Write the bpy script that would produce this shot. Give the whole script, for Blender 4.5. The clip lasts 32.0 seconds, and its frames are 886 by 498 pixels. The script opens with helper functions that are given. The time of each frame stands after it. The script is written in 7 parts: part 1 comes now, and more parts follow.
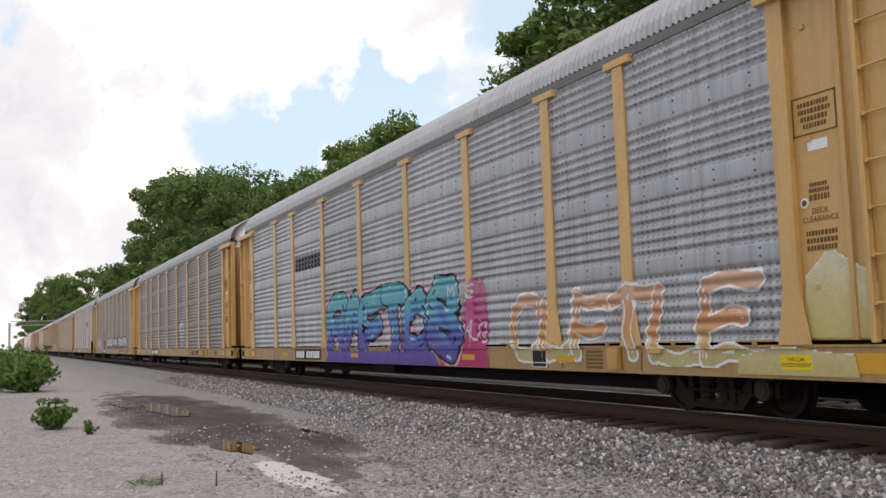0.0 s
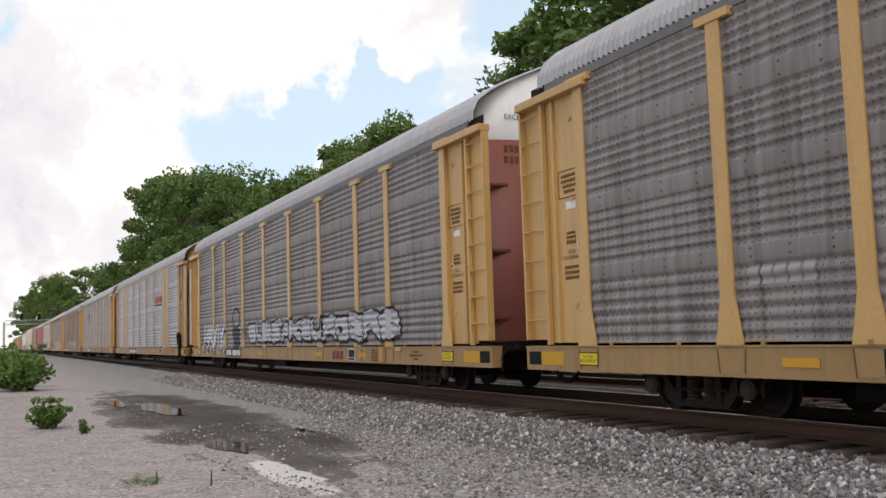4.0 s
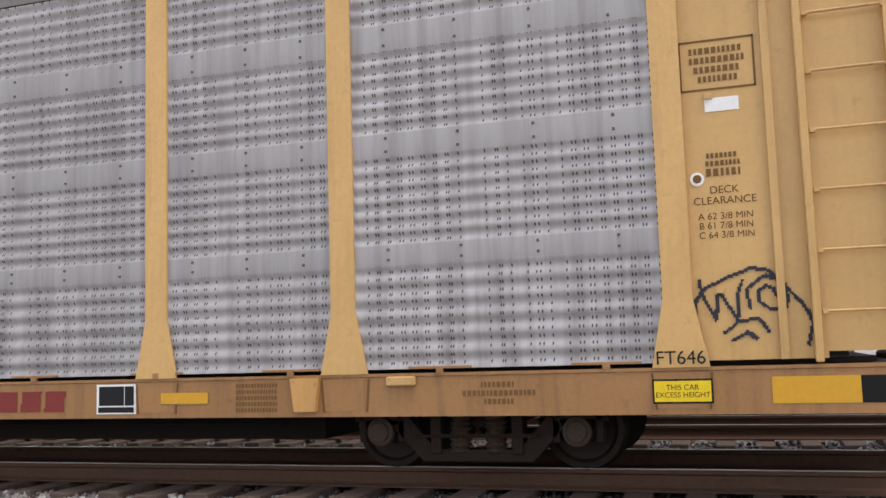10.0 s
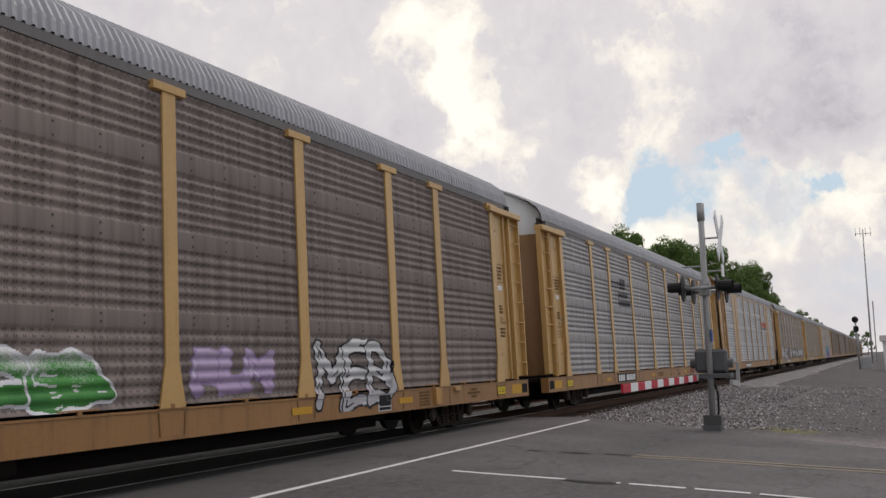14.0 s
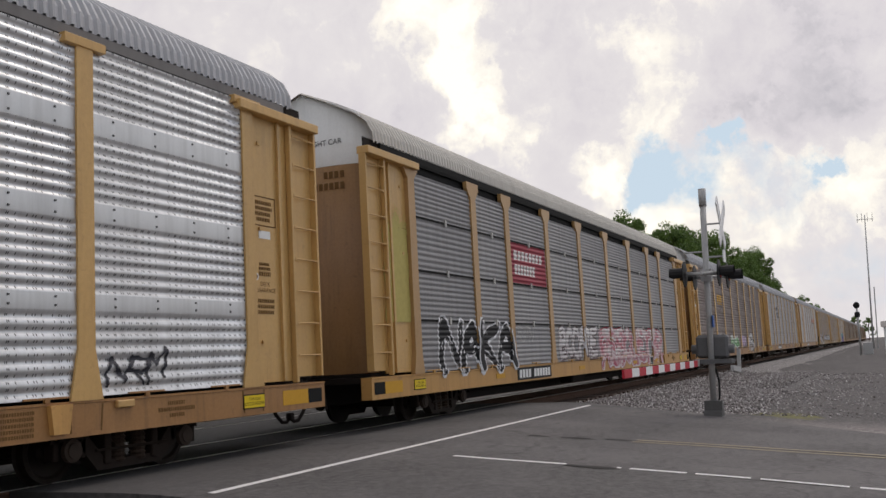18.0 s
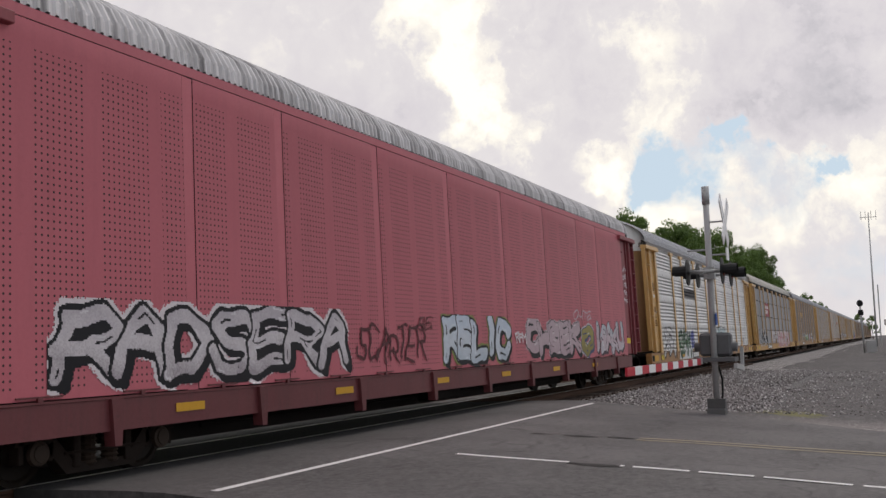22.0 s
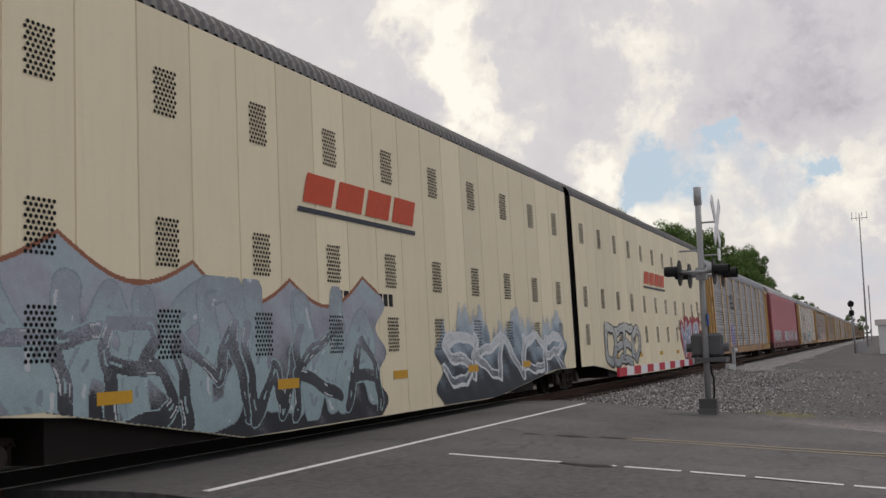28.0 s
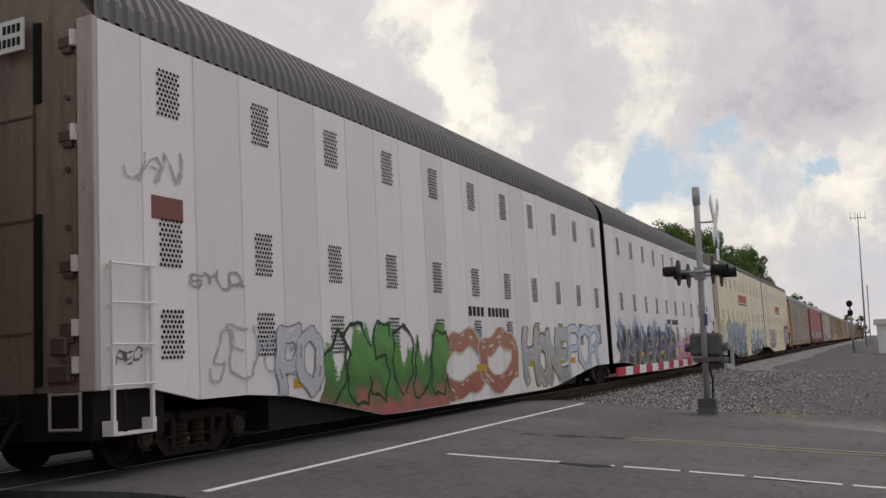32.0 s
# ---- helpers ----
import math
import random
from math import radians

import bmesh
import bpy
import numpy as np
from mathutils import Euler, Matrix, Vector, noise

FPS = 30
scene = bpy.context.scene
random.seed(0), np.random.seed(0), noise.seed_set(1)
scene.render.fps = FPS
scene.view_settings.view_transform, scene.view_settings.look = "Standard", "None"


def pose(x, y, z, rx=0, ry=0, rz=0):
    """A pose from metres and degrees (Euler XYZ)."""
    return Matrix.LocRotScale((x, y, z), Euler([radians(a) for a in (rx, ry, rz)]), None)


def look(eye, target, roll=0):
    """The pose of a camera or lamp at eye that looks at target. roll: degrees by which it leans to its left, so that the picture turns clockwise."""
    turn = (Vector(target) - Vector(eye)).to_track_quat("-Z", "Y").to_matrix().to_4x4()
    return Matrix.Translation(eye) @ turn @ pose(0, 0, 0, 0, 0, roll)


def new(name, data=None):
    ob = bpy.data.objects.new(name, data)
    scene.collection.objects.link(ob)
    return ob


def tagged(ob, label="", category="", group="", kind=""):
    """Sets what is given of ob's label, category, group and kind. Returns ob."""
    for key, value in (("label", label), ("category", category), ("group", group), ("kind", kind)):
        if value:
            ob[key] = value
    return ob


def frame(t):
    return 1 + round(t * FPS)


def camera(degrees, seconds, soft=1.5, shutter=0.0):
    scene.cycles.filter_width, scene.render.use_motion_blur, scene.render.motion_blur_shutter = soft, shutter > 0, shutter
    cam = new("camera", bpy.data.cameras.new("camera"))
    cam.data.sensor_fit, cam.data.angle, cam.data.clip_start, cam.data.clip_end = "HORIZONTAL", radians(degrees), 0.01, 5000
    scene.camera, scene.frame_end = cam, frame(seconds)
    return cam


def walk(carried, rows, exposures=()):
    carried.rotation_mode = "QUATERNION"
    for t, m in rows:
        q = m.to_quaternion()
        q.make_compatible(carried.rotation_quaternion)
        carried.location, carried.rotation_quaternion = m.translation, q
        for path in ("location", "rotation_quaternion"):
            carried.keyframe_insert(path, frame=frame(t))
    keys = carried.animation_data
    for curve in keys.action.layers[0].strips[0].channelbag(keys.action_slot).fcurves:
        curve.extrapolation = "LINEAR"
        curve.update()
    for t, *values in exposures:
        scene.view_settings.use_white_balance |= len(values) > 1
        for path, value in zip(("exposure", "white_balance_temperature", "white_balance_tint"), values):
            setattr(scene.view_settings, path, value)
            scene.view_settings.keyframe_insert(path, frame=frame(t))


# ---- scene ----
import functools

SECONDS = 32.0
EYE = (0.0, 0.0, 1.10)          # metres above the rail heads
NEAR_SIDE, TRACK_Y, FAR_TRACK_Y = 7.57, 9.10, 13.40

cam = camera(50.6, SECONDS, soft=1.5)
PATH = [
    (0.0, 64.88, 5.27, 1.81), (0.5, 64.88, 5.25, 1.81), (1.0, 64.73, 5.26, 1.72), (1.5, 64.62, 5.23, 1.74), (2.0, 64.68, 5.23, 1.74),
    (2.5, 64.57, 5.24, 1.72), (3.0, 64.55, 5.23, 1.75), (3.5, 64.59, 5.23, 1.74), (5.5, 64.61, 5.24, 1.72), (6.0, 64.59, 5.23, 1.74),
    (7.0, 64.62, 5.23, 1.75), (8.0, 64.59, 5.22, 1.74), (8.8, 64.55, 5.22, 1.74), (9.0, 64.42, 5.24, 1.70), (9.1, 63.3, 5.27, 1.66), (9.2, 60.9, 5.40, 1.55),
    (9.3, 55.3, 5.62, 1.45), (9.5, 44.1, 5.85, 1.52), (9.7, 33.74, 5.93, 1.61), (10.0, 18.26, 5.96, 1.76), (10.2, 4.55, 5.97, 1.82), (10.5, -15.08, 6.10, 2.05), (10.7, -25.14, 6.03, 2.27),
    (11.0, -39.25, 6.13, 2.68), (11.2, -48.08, 6.25, 2.95), (11.6, -58.48, 6.54, 3.15), (12.0, -64.13, 6.94, 3.05), (12.5, -65.10, 7.51, 3.15), (13.0, -64.52, 7.70, 2.99),
    (13.5, -65.38, 7.68, 3.05), (14.0, -64.86, 7.64, 3.08), (14.5, -64.79, 7.45, 2.98), (16.5, -64.79, 6.97, 3.08), (17.0, -64.82, 6.88, 3.02),
    (18.0, -64.77, 6.77, 3.07), (19.0, -64.70, 6.72, 3.06), (20.0, -64.60, 6.70, 3.05), (21.0, -64.60, 6.66, 3.10), (22.0, -64.59, 6.66, 3.07),
    (23.0, -64.65, 6.66, 3.09), (24.0, -64.72, 6.65, 3.09), (24.5, -64.93, 6.63, 3.06), (25.0, -65.14, 6.64, 3.06), (25.5, -65.42, 6.62, 3.09),
    (27.5, -65.09, 6.64, 3.05), (28.0, -65.06, 6.64, 3.03), (29.0, -65.09, 6.65, 3.05), (30.0, -65.13, 6.64, 3.08), (32.0, -65.13, 6.64, 3.08),
]
EXPOSURES = [(0.0, -0.2, 6600, 13), (9.2, -0.2, 6600, 13), (9.7, 0.25, 6600, 14), (10.3, 0.62, 6650, 14), (10.8, 0.6, 6700, 14), (11.4, 0.3, 6750, 14), (12.0, -0.23, 6660, 14), (12.8, -0.62, 6660, 14), (14.0, -0.6, 6660, 14), (17.0, -0.52, 6660, 14), (25.2, -0.52, 6660, 14), (26.2, -0.72, 6660, 14), (32.0, -0.72, 6660, 14)]
walk(cam, [(t, pose(*EYE, 90 + pitch, roll, yaw)) for t, yaw, pitch, roll in PATH], EXPOSURES)

# ---- light ----
SUN_ELEVATION, SUN_AZIMUTH = 58.0, 66.0     # azimuth: degrees to the right of the way across the track


def node(nt, kind, ins=(), **props):
    n = nt.nodes.new(kind)
    for k, v in props.items():
        setattr(n, k, v)
    for k, v in dict(ins).items():
        if hasattr(v, "is_output"):
            nt.links.new(v, n.inputs[k])
        else:
            n.inputs[k].default_value = v
    return n


def ramp(nt, fac, stops):
    n = nt.nodes.new("ShaderNodeValToRGB")
    nt.links.new(fac, n.inputs[0])
    while len(n.color_ramp.elements) < len(stops):
        n.color_ramp.elements.new(0.5)
    for e, (p, c) in zip(n.color_ramp.elements, stops):
        e.position, e.color = p, (*c, 1) if hasattr(c, "__len__") else (c, c, c, 1)
    return n.outputs[0]


def mixc(nt, fac, a, b, blend="MIX"):
    n = node(nt, "ShaderNodeMix", data_type="RGBA", blend_type=blend)
    for i, v in ((0, fac), (6, a), (7, b)):
        if hasattr(v, "is_output"):
            nt.links.new(v, n.inputs[i])
        else:
            n.inputs[i].default_value = v if i == 0 else (*v, 1)
    return n.outputs[2]


def mathn(nt, op, a, b=0.0, c=None, clamp=False):
    n = node(nt, "ShaderNodeMath", operation=op, use_clamp=clamp)
    for i, v in enumerate((a, b) if c is None else (a, b, c)):
        if hasattr(v, "is_output"):
            nt.links.new(v, n.inputs[i])
        else:
            n.inputs[i].default_value = v
    return n.outputs[0]


def make_world():
    """Broken cumulus over a hazy blue sky: noise on a flat layer, heaped up or thinned out in wide soft regions."""
    w = bpy.data.worlds.new("sky")
    scene.world, w.use_nodes = w, True
    nt = w.node_tree
    nt.nodes.clear()
    sky = node(nt, "ShaderNodeTexSky", sky_type="NISHITA", sun_disc=False, sun_elevation=radians(SUN_ELEVATION), sun_rotation=radians(180 - SUN_AZIMUTH),
               air_density=1.0, dust_density=1.6, ozone_density=1.2)
    co = node(nt, "ShaderNodeTexCoord").outputs["Generated"]
    sep = node(nt, "ShaderNodeSeparateXYZ", {0: co})
    h = mathn(nt, "ADD", mathn(nt, "MAXIMUM", sep.outputs[2], 0.0), 0.30)
    flat = node(nt, "ShaderNodeCombineXYZ", {0: mathn(nt, "DIVIDE", sep.outputs[0], h), 1: mathn(nt, "DIVIDE", sep.outputs[1], h), 2: mathn(nt, "MULTIPLY", sep.outputs[2], 2.5)}).outputs[0]
    bend = node(nt, "ShaderNodeTexNoise", {"Vector": co, "Scale": 9.0, "Detail": 8.0, "Roughness": 0.6}).outputs["Color"]
    bend = node(nt, "ShaderNodeVectorMath", {0: node(nt, "ShaderNodeVectorMath", {0: bend, 1: (0.5, 0.5, 0.5)}, operation="SUBTRACT").outputs[0], "Scale": 0.22}, operation="SCALE").outputs[0]
    bent = node(nt, "ShaderNodeVectorMath", {0: co, 1: bend}, operation="ADD").outputs[0]
    big = node(nt, "ShaderNodeTexNoise", {"Vector": flat, "Scale": 2.3, "Detail": 10.0, "Roughness": 0.55, "Distortion": 0.15}).outputs[0]
    puff = node(nt, "ShaderNodeTexNoise", {"Vector": co, "Scale": 7.0, "Detail": 10.0, "Roughness": 0.58, "Distortion": 0.2}).outputs[0]
    lump = mathn(nt, "ADD", mathn(nt, "MULTIPLY", big, 0.35), mathn(nt, "MULTIPLY", puff, 0.65))

    def region(start, spots):
        v = start
        for place, radius, amount in spots:
            d = node(nt, "ShaderNodeVectorMath", {0: bent, 1: place}, operation="DISTANCE").outputs["Value"]
            g = mathn(nt, "EXPONENT", mathn(nt, "MULTIPLY", mathn(nt, "POWER", mathn(nt, "DIVIDE", d, radius), 2.0), -1.0))
            v = mathn(nt, "ADD", v, mathn(nt, "MULTIPLY", g, amount))
        return v

    cover = region(lump, CLOUDS)
    mask = ramp(nt, cover, [(0.39, 0.0), (0.47, 0.55), (0.56, 1.0)])
    tuft = node(nt, "ShaderNodeTexNoise", {"Vector": bent, "Scale": 15.0, "Detail": 9.0, "Roughness": 0.55, "Distortion": 0.5}).outputs[0]
    heap = region(mathn(nt, "ADD", mathn(nt, "MULTIPLY", puff, 0.62), mathn(nt, "MULTIPLY_ADD", tuft, 0.42, 0.055)), HEAPS)
    shade = ramp(nt, heap, [(0.28, (0.72, 0.725, 0.78)), (0.44, (0.98, 0.965, 1.01)), (0.60, (1.10, 1.09, 1.10)), (0.68, (1.36, 1.34, 1.23)), (0.78, (1.62, 1.60, 1.43))])
    blue = mixc(nt, 1.0, sky.outputs[0], (SKY_BLUE,) * 3, "MULTIPLY")
    haze = ramp(nt, sep.outputs[2], [(0.0, 1.0), (0.12, 0.97), (0.36, 0.85), (0.75, 0.1)])
    clear = mixc(nt, haze, blue, (0.82, 1.03, 1.18))
    col = mixc(nt, mask, clear, shade)
    bg = node(nt, "ShaderNodeBackground", {"Color": col, "Strength": SKY_STRENGTH})
    node(nt, "ShaderNodeOutputWorld", {"Surface": bg.outputs[0]})


# soft regions of more or less cloud, and of bright or shaded cloud: direction, radius, amount
CLOUDS = [((-0.954, 0.101, 0.290), 0.13, 0.20), ((-0.928, 0.207, 0.315), 0.11, 0.20), ((-0.890, 0.310, 0.335), 0.09, 0.20), ((-0.857, 0.396, 0.335), 0.07, 0.16), ((-0.919, 0.287, 0.269), 0.035, 0.20),
          ((-0.886, 0.375, 0.274), 0.034, 0.26), ((-0.923, 0.327, 0.200), 0.026, 0.20), ((-0.978, 0.104, 0.180), 0.065, 0.26), ((-0.990, 0.035, 0.160), 0.10, 0.22), ((-0.946, 0.230, 0.214), 0.095, -0.30), ((-0.915, 0.320, 0.250), 0.045, -0.22),
          ((-0.897, 0.378, 0.235), 0.055, -0.26), ((-0.903, 0.333, 0.285), 0.026, -0.22), ((-0.855, 0.430, 0.285), 0.045, -0.12), ((-0.800, 0.494, 0.330), 0.06, -0.16), ((-0.952, 0.005, 0.312), 0.03, -0.30), ((-0.926, 0.301, 0.232), 0.04, -0.16),
          ((0.95, 0.15, 0.28), 0.42, 0.26), ((0.70, 0.60, 0.35), 0.40, 0.22), ((0.956, 0.214, 0.200), 0.040, -0.36), ((0.967, 0.178, 0.181), 0.044, -0.36), ((0.975, 0.115, 0.189), 0.016, -0.42), ((0.986, 0.040, 0.164), 0.018, -0.40),
          ((0.802, 0.500, 0.326), 0.05, -0.22), ((0.986, 0.075, 0.150), 0.080, -0.19), ((0.975, 0.130, 0.172), 0.045, -0.08), ((0.0, -0.5, 0.9), 0.8, -0.06)]
HEAPS = [((-0.93, 0.24, 0.31), 0.18, 0.13), ((-0.968, 0.060, 0.226), 0.045, -0.20), ((-0.984, 0.010, 0.175), 0.05, -0.18), ((-0.990, 0.03, 0.12), 0.03, -0.12), ((-0.978, 0.104, 0.180), 0.08, 0.14), ((-0.976, 0.03, 0.205), 0.02, 0.14),
         ((0.829, 0.428, 0.36), 0.045, 0.18), ((0.863, 0.397, 0.314), 0.035, 0.18), ((0.882, 0.379, 0.280), 0.032, 0.20), ((0.897, 0.371, 0.240), 0.026, 0.20), ((0.949, 0.255, 0.180), 0.030, 0.24), ((0.967, 0.206, 0.148), 0.035, 0.22),
         ((0.973, 0.125, 0.170), 0.05, 0.07), ((0.985, 0.054, 0.160), 0.055, 0.07), ((0.986, 0.006, 0.168), 0.05, 0.07), ((0.980, 0.150, 0.125), 0.06, 0.08), ((0.990, 0.05, 0.10), 0.08, 0.06),
         ((0.963, 0.110, 0.245), 0.050, -0.13), ((0.974, 0.030, 0.228), 0.055, -0.17), ((0.965, 0.075, 0.260), 0.07, -0.08), ((0.925, 0.300, 0.235), 0.05, -0.04), ((0.870, 0.424, 0.252), 0.05, -0.05), ((0.957, -0.02, 0.289), 0.05, -0.05)]
SKY_BLUE, SKY_STRENGTH = 0.165, 1.0
make_world()
sun = new("sun", bpy.data.lights.new("sun", "SUN"))
sun.data.energy, sun.data.angle, sun.data.color = 1.35, radians(24), (1.0, 0.95, 0.87)
az, el = radians(SUN_AZIMUTH), radians(SUN_ELEVATION)
sun.matrix_world = look((math.sin(az) * math.cos(el) * 80, -math.cos(az) * math.cos(el) * 80, math.sin(el) * 80), (0, 0, 0))
scene.view_settings.exposure = 0.0


# ---- materials ----
def base_mat(name, rough=0.6, metal=0.0):
    m = bpy.data.materials.new(name)
    m.use_nodes = True
    nt = m.node_tree
    b = nt.nodes["Principled BSDF"]
    b.inputs["Roughness"].default_value, b.inputs["Metallic"].default_value = rough, metal
    return m, nt, b


def coords(nt, scale=(1, 1, 1), where="Object"):
    co = node(nt, "ShaderNodeTexCoord").outputs[where]
    return node(nt, "ShaderNodeMapping", {"Vector": co, "Scale": scale}).outputs[0]


def noise_tex(nt, vec, scale, detail=4.0, rough=0.55):
    return node(nt, "ShaderNodeTexNoise", {"Vector": vec, "Scale": scale, "Detail": detail, "Roughness": rough}).outputs[0]


def bump(nt, b, height, strength=0.3, distance=0.01):
    n = node(nt, "ShaderNodeBump", {"Height": height, "Strength": strength, "Distance": distance})
    nt.links.new(n.outputs[0], b.inputs["Normal"])


def painted(name, colour, dirt=(0.12, 0.07, 0.04), amount=0.35, rough=0.55, streak=True, grain=0.15):
    """Weathered paint: fine grain, broad fading and rust-brown runs that hang down."""
    m, nt, b = base_mat(name, rough)
    v = coords(nt)
    broad = noise_tex(nt, v, 0.9, 5)
    runs = noise_tex(nt, coords(nt, (5.0, 5.0, 0.35)), 1.6, 6, 0.65)
    fine = noise_tex(nt, v, 22.0, 5, 0.7)
    oi = node(nt, "ShaderNodeObjectInfo")
    tint = mathn(nt, "MULTIPLY_ADD", oi.outputs["Random"], 0.16, 0.92)
    c = mixc(nt, 1.0, colour, node(nt, "ShaderNodeCombineXYZ", {0: tint, 1: tint, 2: tint}).outputs[0], "MULTIPLY")
    c = mixc(nt, mathn(nt, "MULTIPLY", ramp(nt, broad, [(0.35, 0.0), (0.7, 1.0)]), grain * 1.6), c, tuple(min(1, x * 1.22 + 0.02) for x in colour))
    c = mixc(nt, mathn(nt, "MULTIPLY", ramp(nt, fine, [(0.4, 0.0), (0.7, 1.0)]), grain), c, tuple(x * 0.6 for x in colour))
    if streak:
        patch = ramp(nt, noise_tex(nt, coords(nt, (1.0, 1.0, 0.6)), 2.1, 6, 0.6), [(0.38, 0.25), (0.66, 1.0)])
        c = mixc(nt, mathn(nt, "MULTIPLY", mathn(nt, "MULTIPLY", ramp(nt, runs, [(0.47, 0.0), (0.78, 1.0)]), patch), amount), c, dirt)
        spots = ramp(nt, noise_tex(nt, v, 7.0, 7, 0.7), [(0.60, 0.0), (0.70, 1.0)])
        c = mixc(nt, mathn(nt, "MULTIPLY", spots, amount * 0.6), c, dirt)
    nt.links.new(c, b.inputs["Base Color"])
    nt.links.new(mathn(nt, "MULTIPLY_ADD", fine, 0.3, rough - 0.15), b.inputs["Roughness"])
    bump(nt, b, fine, 0.12, 0.004)
    return m


def galvanised(name, colour, dirt, amount, metal=0.35, rough=0.5, holes=True):
    """Zinc-coated corrugated sheet: cloudy zinc, dirt runs, and rows of small punched holes."""
    m, nt, b = base_mat(name, rough, metal)
    v = coords(nt)
    co = node(nt, "ShaderNodeTexCoord").outputs["Object"]
    oi = node(nt, "ShaderNodeObjectInfo")
    shift = node(nt, "ShaderNodeVectorMath", {0: co, 1: node(nt, "ShaderNodeCombineXYZ", {0: mathn(nt, "MULTIPLY", oi.outputs["Random"], 40.0), 1: 0.0, 2: 0.0}).outputs[0]}, operation="ADD").outputs[0]
    broad = noise_tex(nt, shift, 0.7, 4)
    runs = noise_tex(nt, node(nt, "ShaderNodeMapping", {"Vector": shift, "Scale": (4.5, 1, 0.32)}).outputs[0], 1.5, 6, 0.6)
    fine = noise_tex(nt, v, 30.0, 4, 0.7)
    tint = mathn(nt, "MULTIPLY_ADD", oi.outputs["Random"], 0.22, 0.88)
    c = mixc(nt, 1.0, colour, node(nt, "ShaderNodeCombineXYZ", {0: tint, 1: tint, 2: tint}).outputs[0], "MULTIPLY")
    c = mixc(nt, mathn(nt, "MULTIPLY", ramp(nt, broad, [(0.35, 0.0), (0.7, 1.0)]), 0.35), c, tuple(min(1, x * 1.25) for x in colour))
    c = mixc(nt, mathn(nt, "MULTIPLY", ramp(nt, runs, [(0.42, 0.0), (0.72, 1.0)]), amount), c, dirt)
    c = mixc(nt, mathn(nt, "MULTIPLY", ramp(nt, fine, [(0.45, 0.0), (0.7, 1.0)]), 0.12), c, tuple(x * 0.6 for x in colour))
    if holes:
        sp = node(nt, "ShaderNodeSeparateXYZ", {0: co})
        # narrow slots in uneven columns, about nine to the metre
        cell = mathn(nt, "FLOOR", mathn(nt, "DIVIDE", sp.outputs[0], 0.110))
        luck = node(nt, "ShaderNodeTexWhiteNoise", {"W": cell}, noise_dimensions="1D").outputs["Value"]
        hx = mathn(nt, "SUBTRACT", mathn(nt, "PINGPONG", sp.outputs[0], 0.055), mathn(nt, "MULTIPLY_ADD", luck, 0.016, 0.004))
        hz = mathn(nt, "PINGPONG", mathn(nt, "ADD", sp.outputs[2], 0.02), 0.033)
        d = mathn(nt, "SQRT", mathn(nt, "ADD", mathn(nt, "POWER", mathn(nt, "MULTIPLY", hx, 1.25), 2.0), mathn(nt, "POWER", mathn(nt, "MULTIPLY", hz, 0.62), 2.0)))
        hole = ramp(nt, d, [(0.0, 0.9), (0.0070, 0.9), (0.0110, 0.0)])
        hole = mathn(nt, "MULTIPLY", hole, mathn(nt, "GREATER_THAN", luck, 0.16))
        for mid, half in ((1.91, 0.095), (2.885, 0.11), (3.86, 0.125)):
            hole = mathn(nt, "MULTIPLY", hole, mathn(nt, "GREATER_THAN", mathn(nt, "ABSOLUTE", mathn(nt, "SUBTRACT", sp.outputs[2], mid)), half))
        belt = 1.0
        for mid, half in ((1.91, 0.085), (2.885, 0.10), (3.86, 0.115)):
            belt = mathn(nt, "MULTIPLY", belt, mathn(nt, "GREATER_THAN", mathn(nt, "ABSOLUTE", mathn(nt, "SUBTRACT", sp.outputs[2], mid)), half))
        c = mixc(nt, mathn(nt, "MULTIPLY", mathn(nt, "SUBTRACT", 1.0, belt), 0.35), c, tuple(x * 0.62 for x in colour))
        c = mixc(nt, hole, c, (0.015, 0.014, 0.013))
    nt.links.new(c, b.inputs["Base Color"])
    nt.links.new(mathn(nt, "MULTIPLY_ADD", broad, 0.3, rough - 0.15), b.inputs["Roughness"])
    bump(nt, b, fine, 0.08, 0.003)
    return m


def punched(name, colour):
    """Faded paint on a sheet punched all over above the waist, in blocks of columns."""
    m = painted(name, colour, dirt=tuple(x * 0.55 for x in colour), amount=0.3, grain=0.12)
    nt, b = m.node_tree, m.node_tree.nodes["Principled BSDF"]
    under = b.inputs["Base Color"].links[0].from_socket
    sp = node(nt, "ShaderNodeSeparateXYZ", {0: node(nt, "ShaderNodeTexCoord").outputs["Object"]})
    hx = mathn(nt, "SUBTRACT", mathn(nt, "PINGPONG", sp.outputs[0], 0.076), 0.038)
    hz = mathn(nt, "SUBTRACT", mathn(nt, "PINGPONG", sp.outputs[2], 0.076), 0.038)
    d = mathn(nt, "SQRT", mathn(nt, "ADD", mathn(nt, "POWER", hx, 2.0), mathn(nt, "POWER", hz, 2.0)))
    hole = ramp(nt, d, [(0.0, 1.0), (0.0115, 1.0), (0.0155, 0.0)])
    block = mathn(nt, "GREATER_THAN", mathn(nt, "PINGPONG", mathn(nt, "ADD", sp.outputs[0], 0.10), 0.47), 0.11)
    hole = mathn(nt, "MULTIPLY", hole, mathn(nt, "MULTIPLY", block, mathn(nt, "MULTIPLY", mathn(nt, "GREATER_THAN", sp.outputs[2], 1.0), mathn(nt, "LESS_THAN", sp.outputs[2], 4.45))))
    nt.links.new(mixc(nt, hole, under, (0.02, 0.008, 0.008)), b.inputs["Base Color"])
    return m


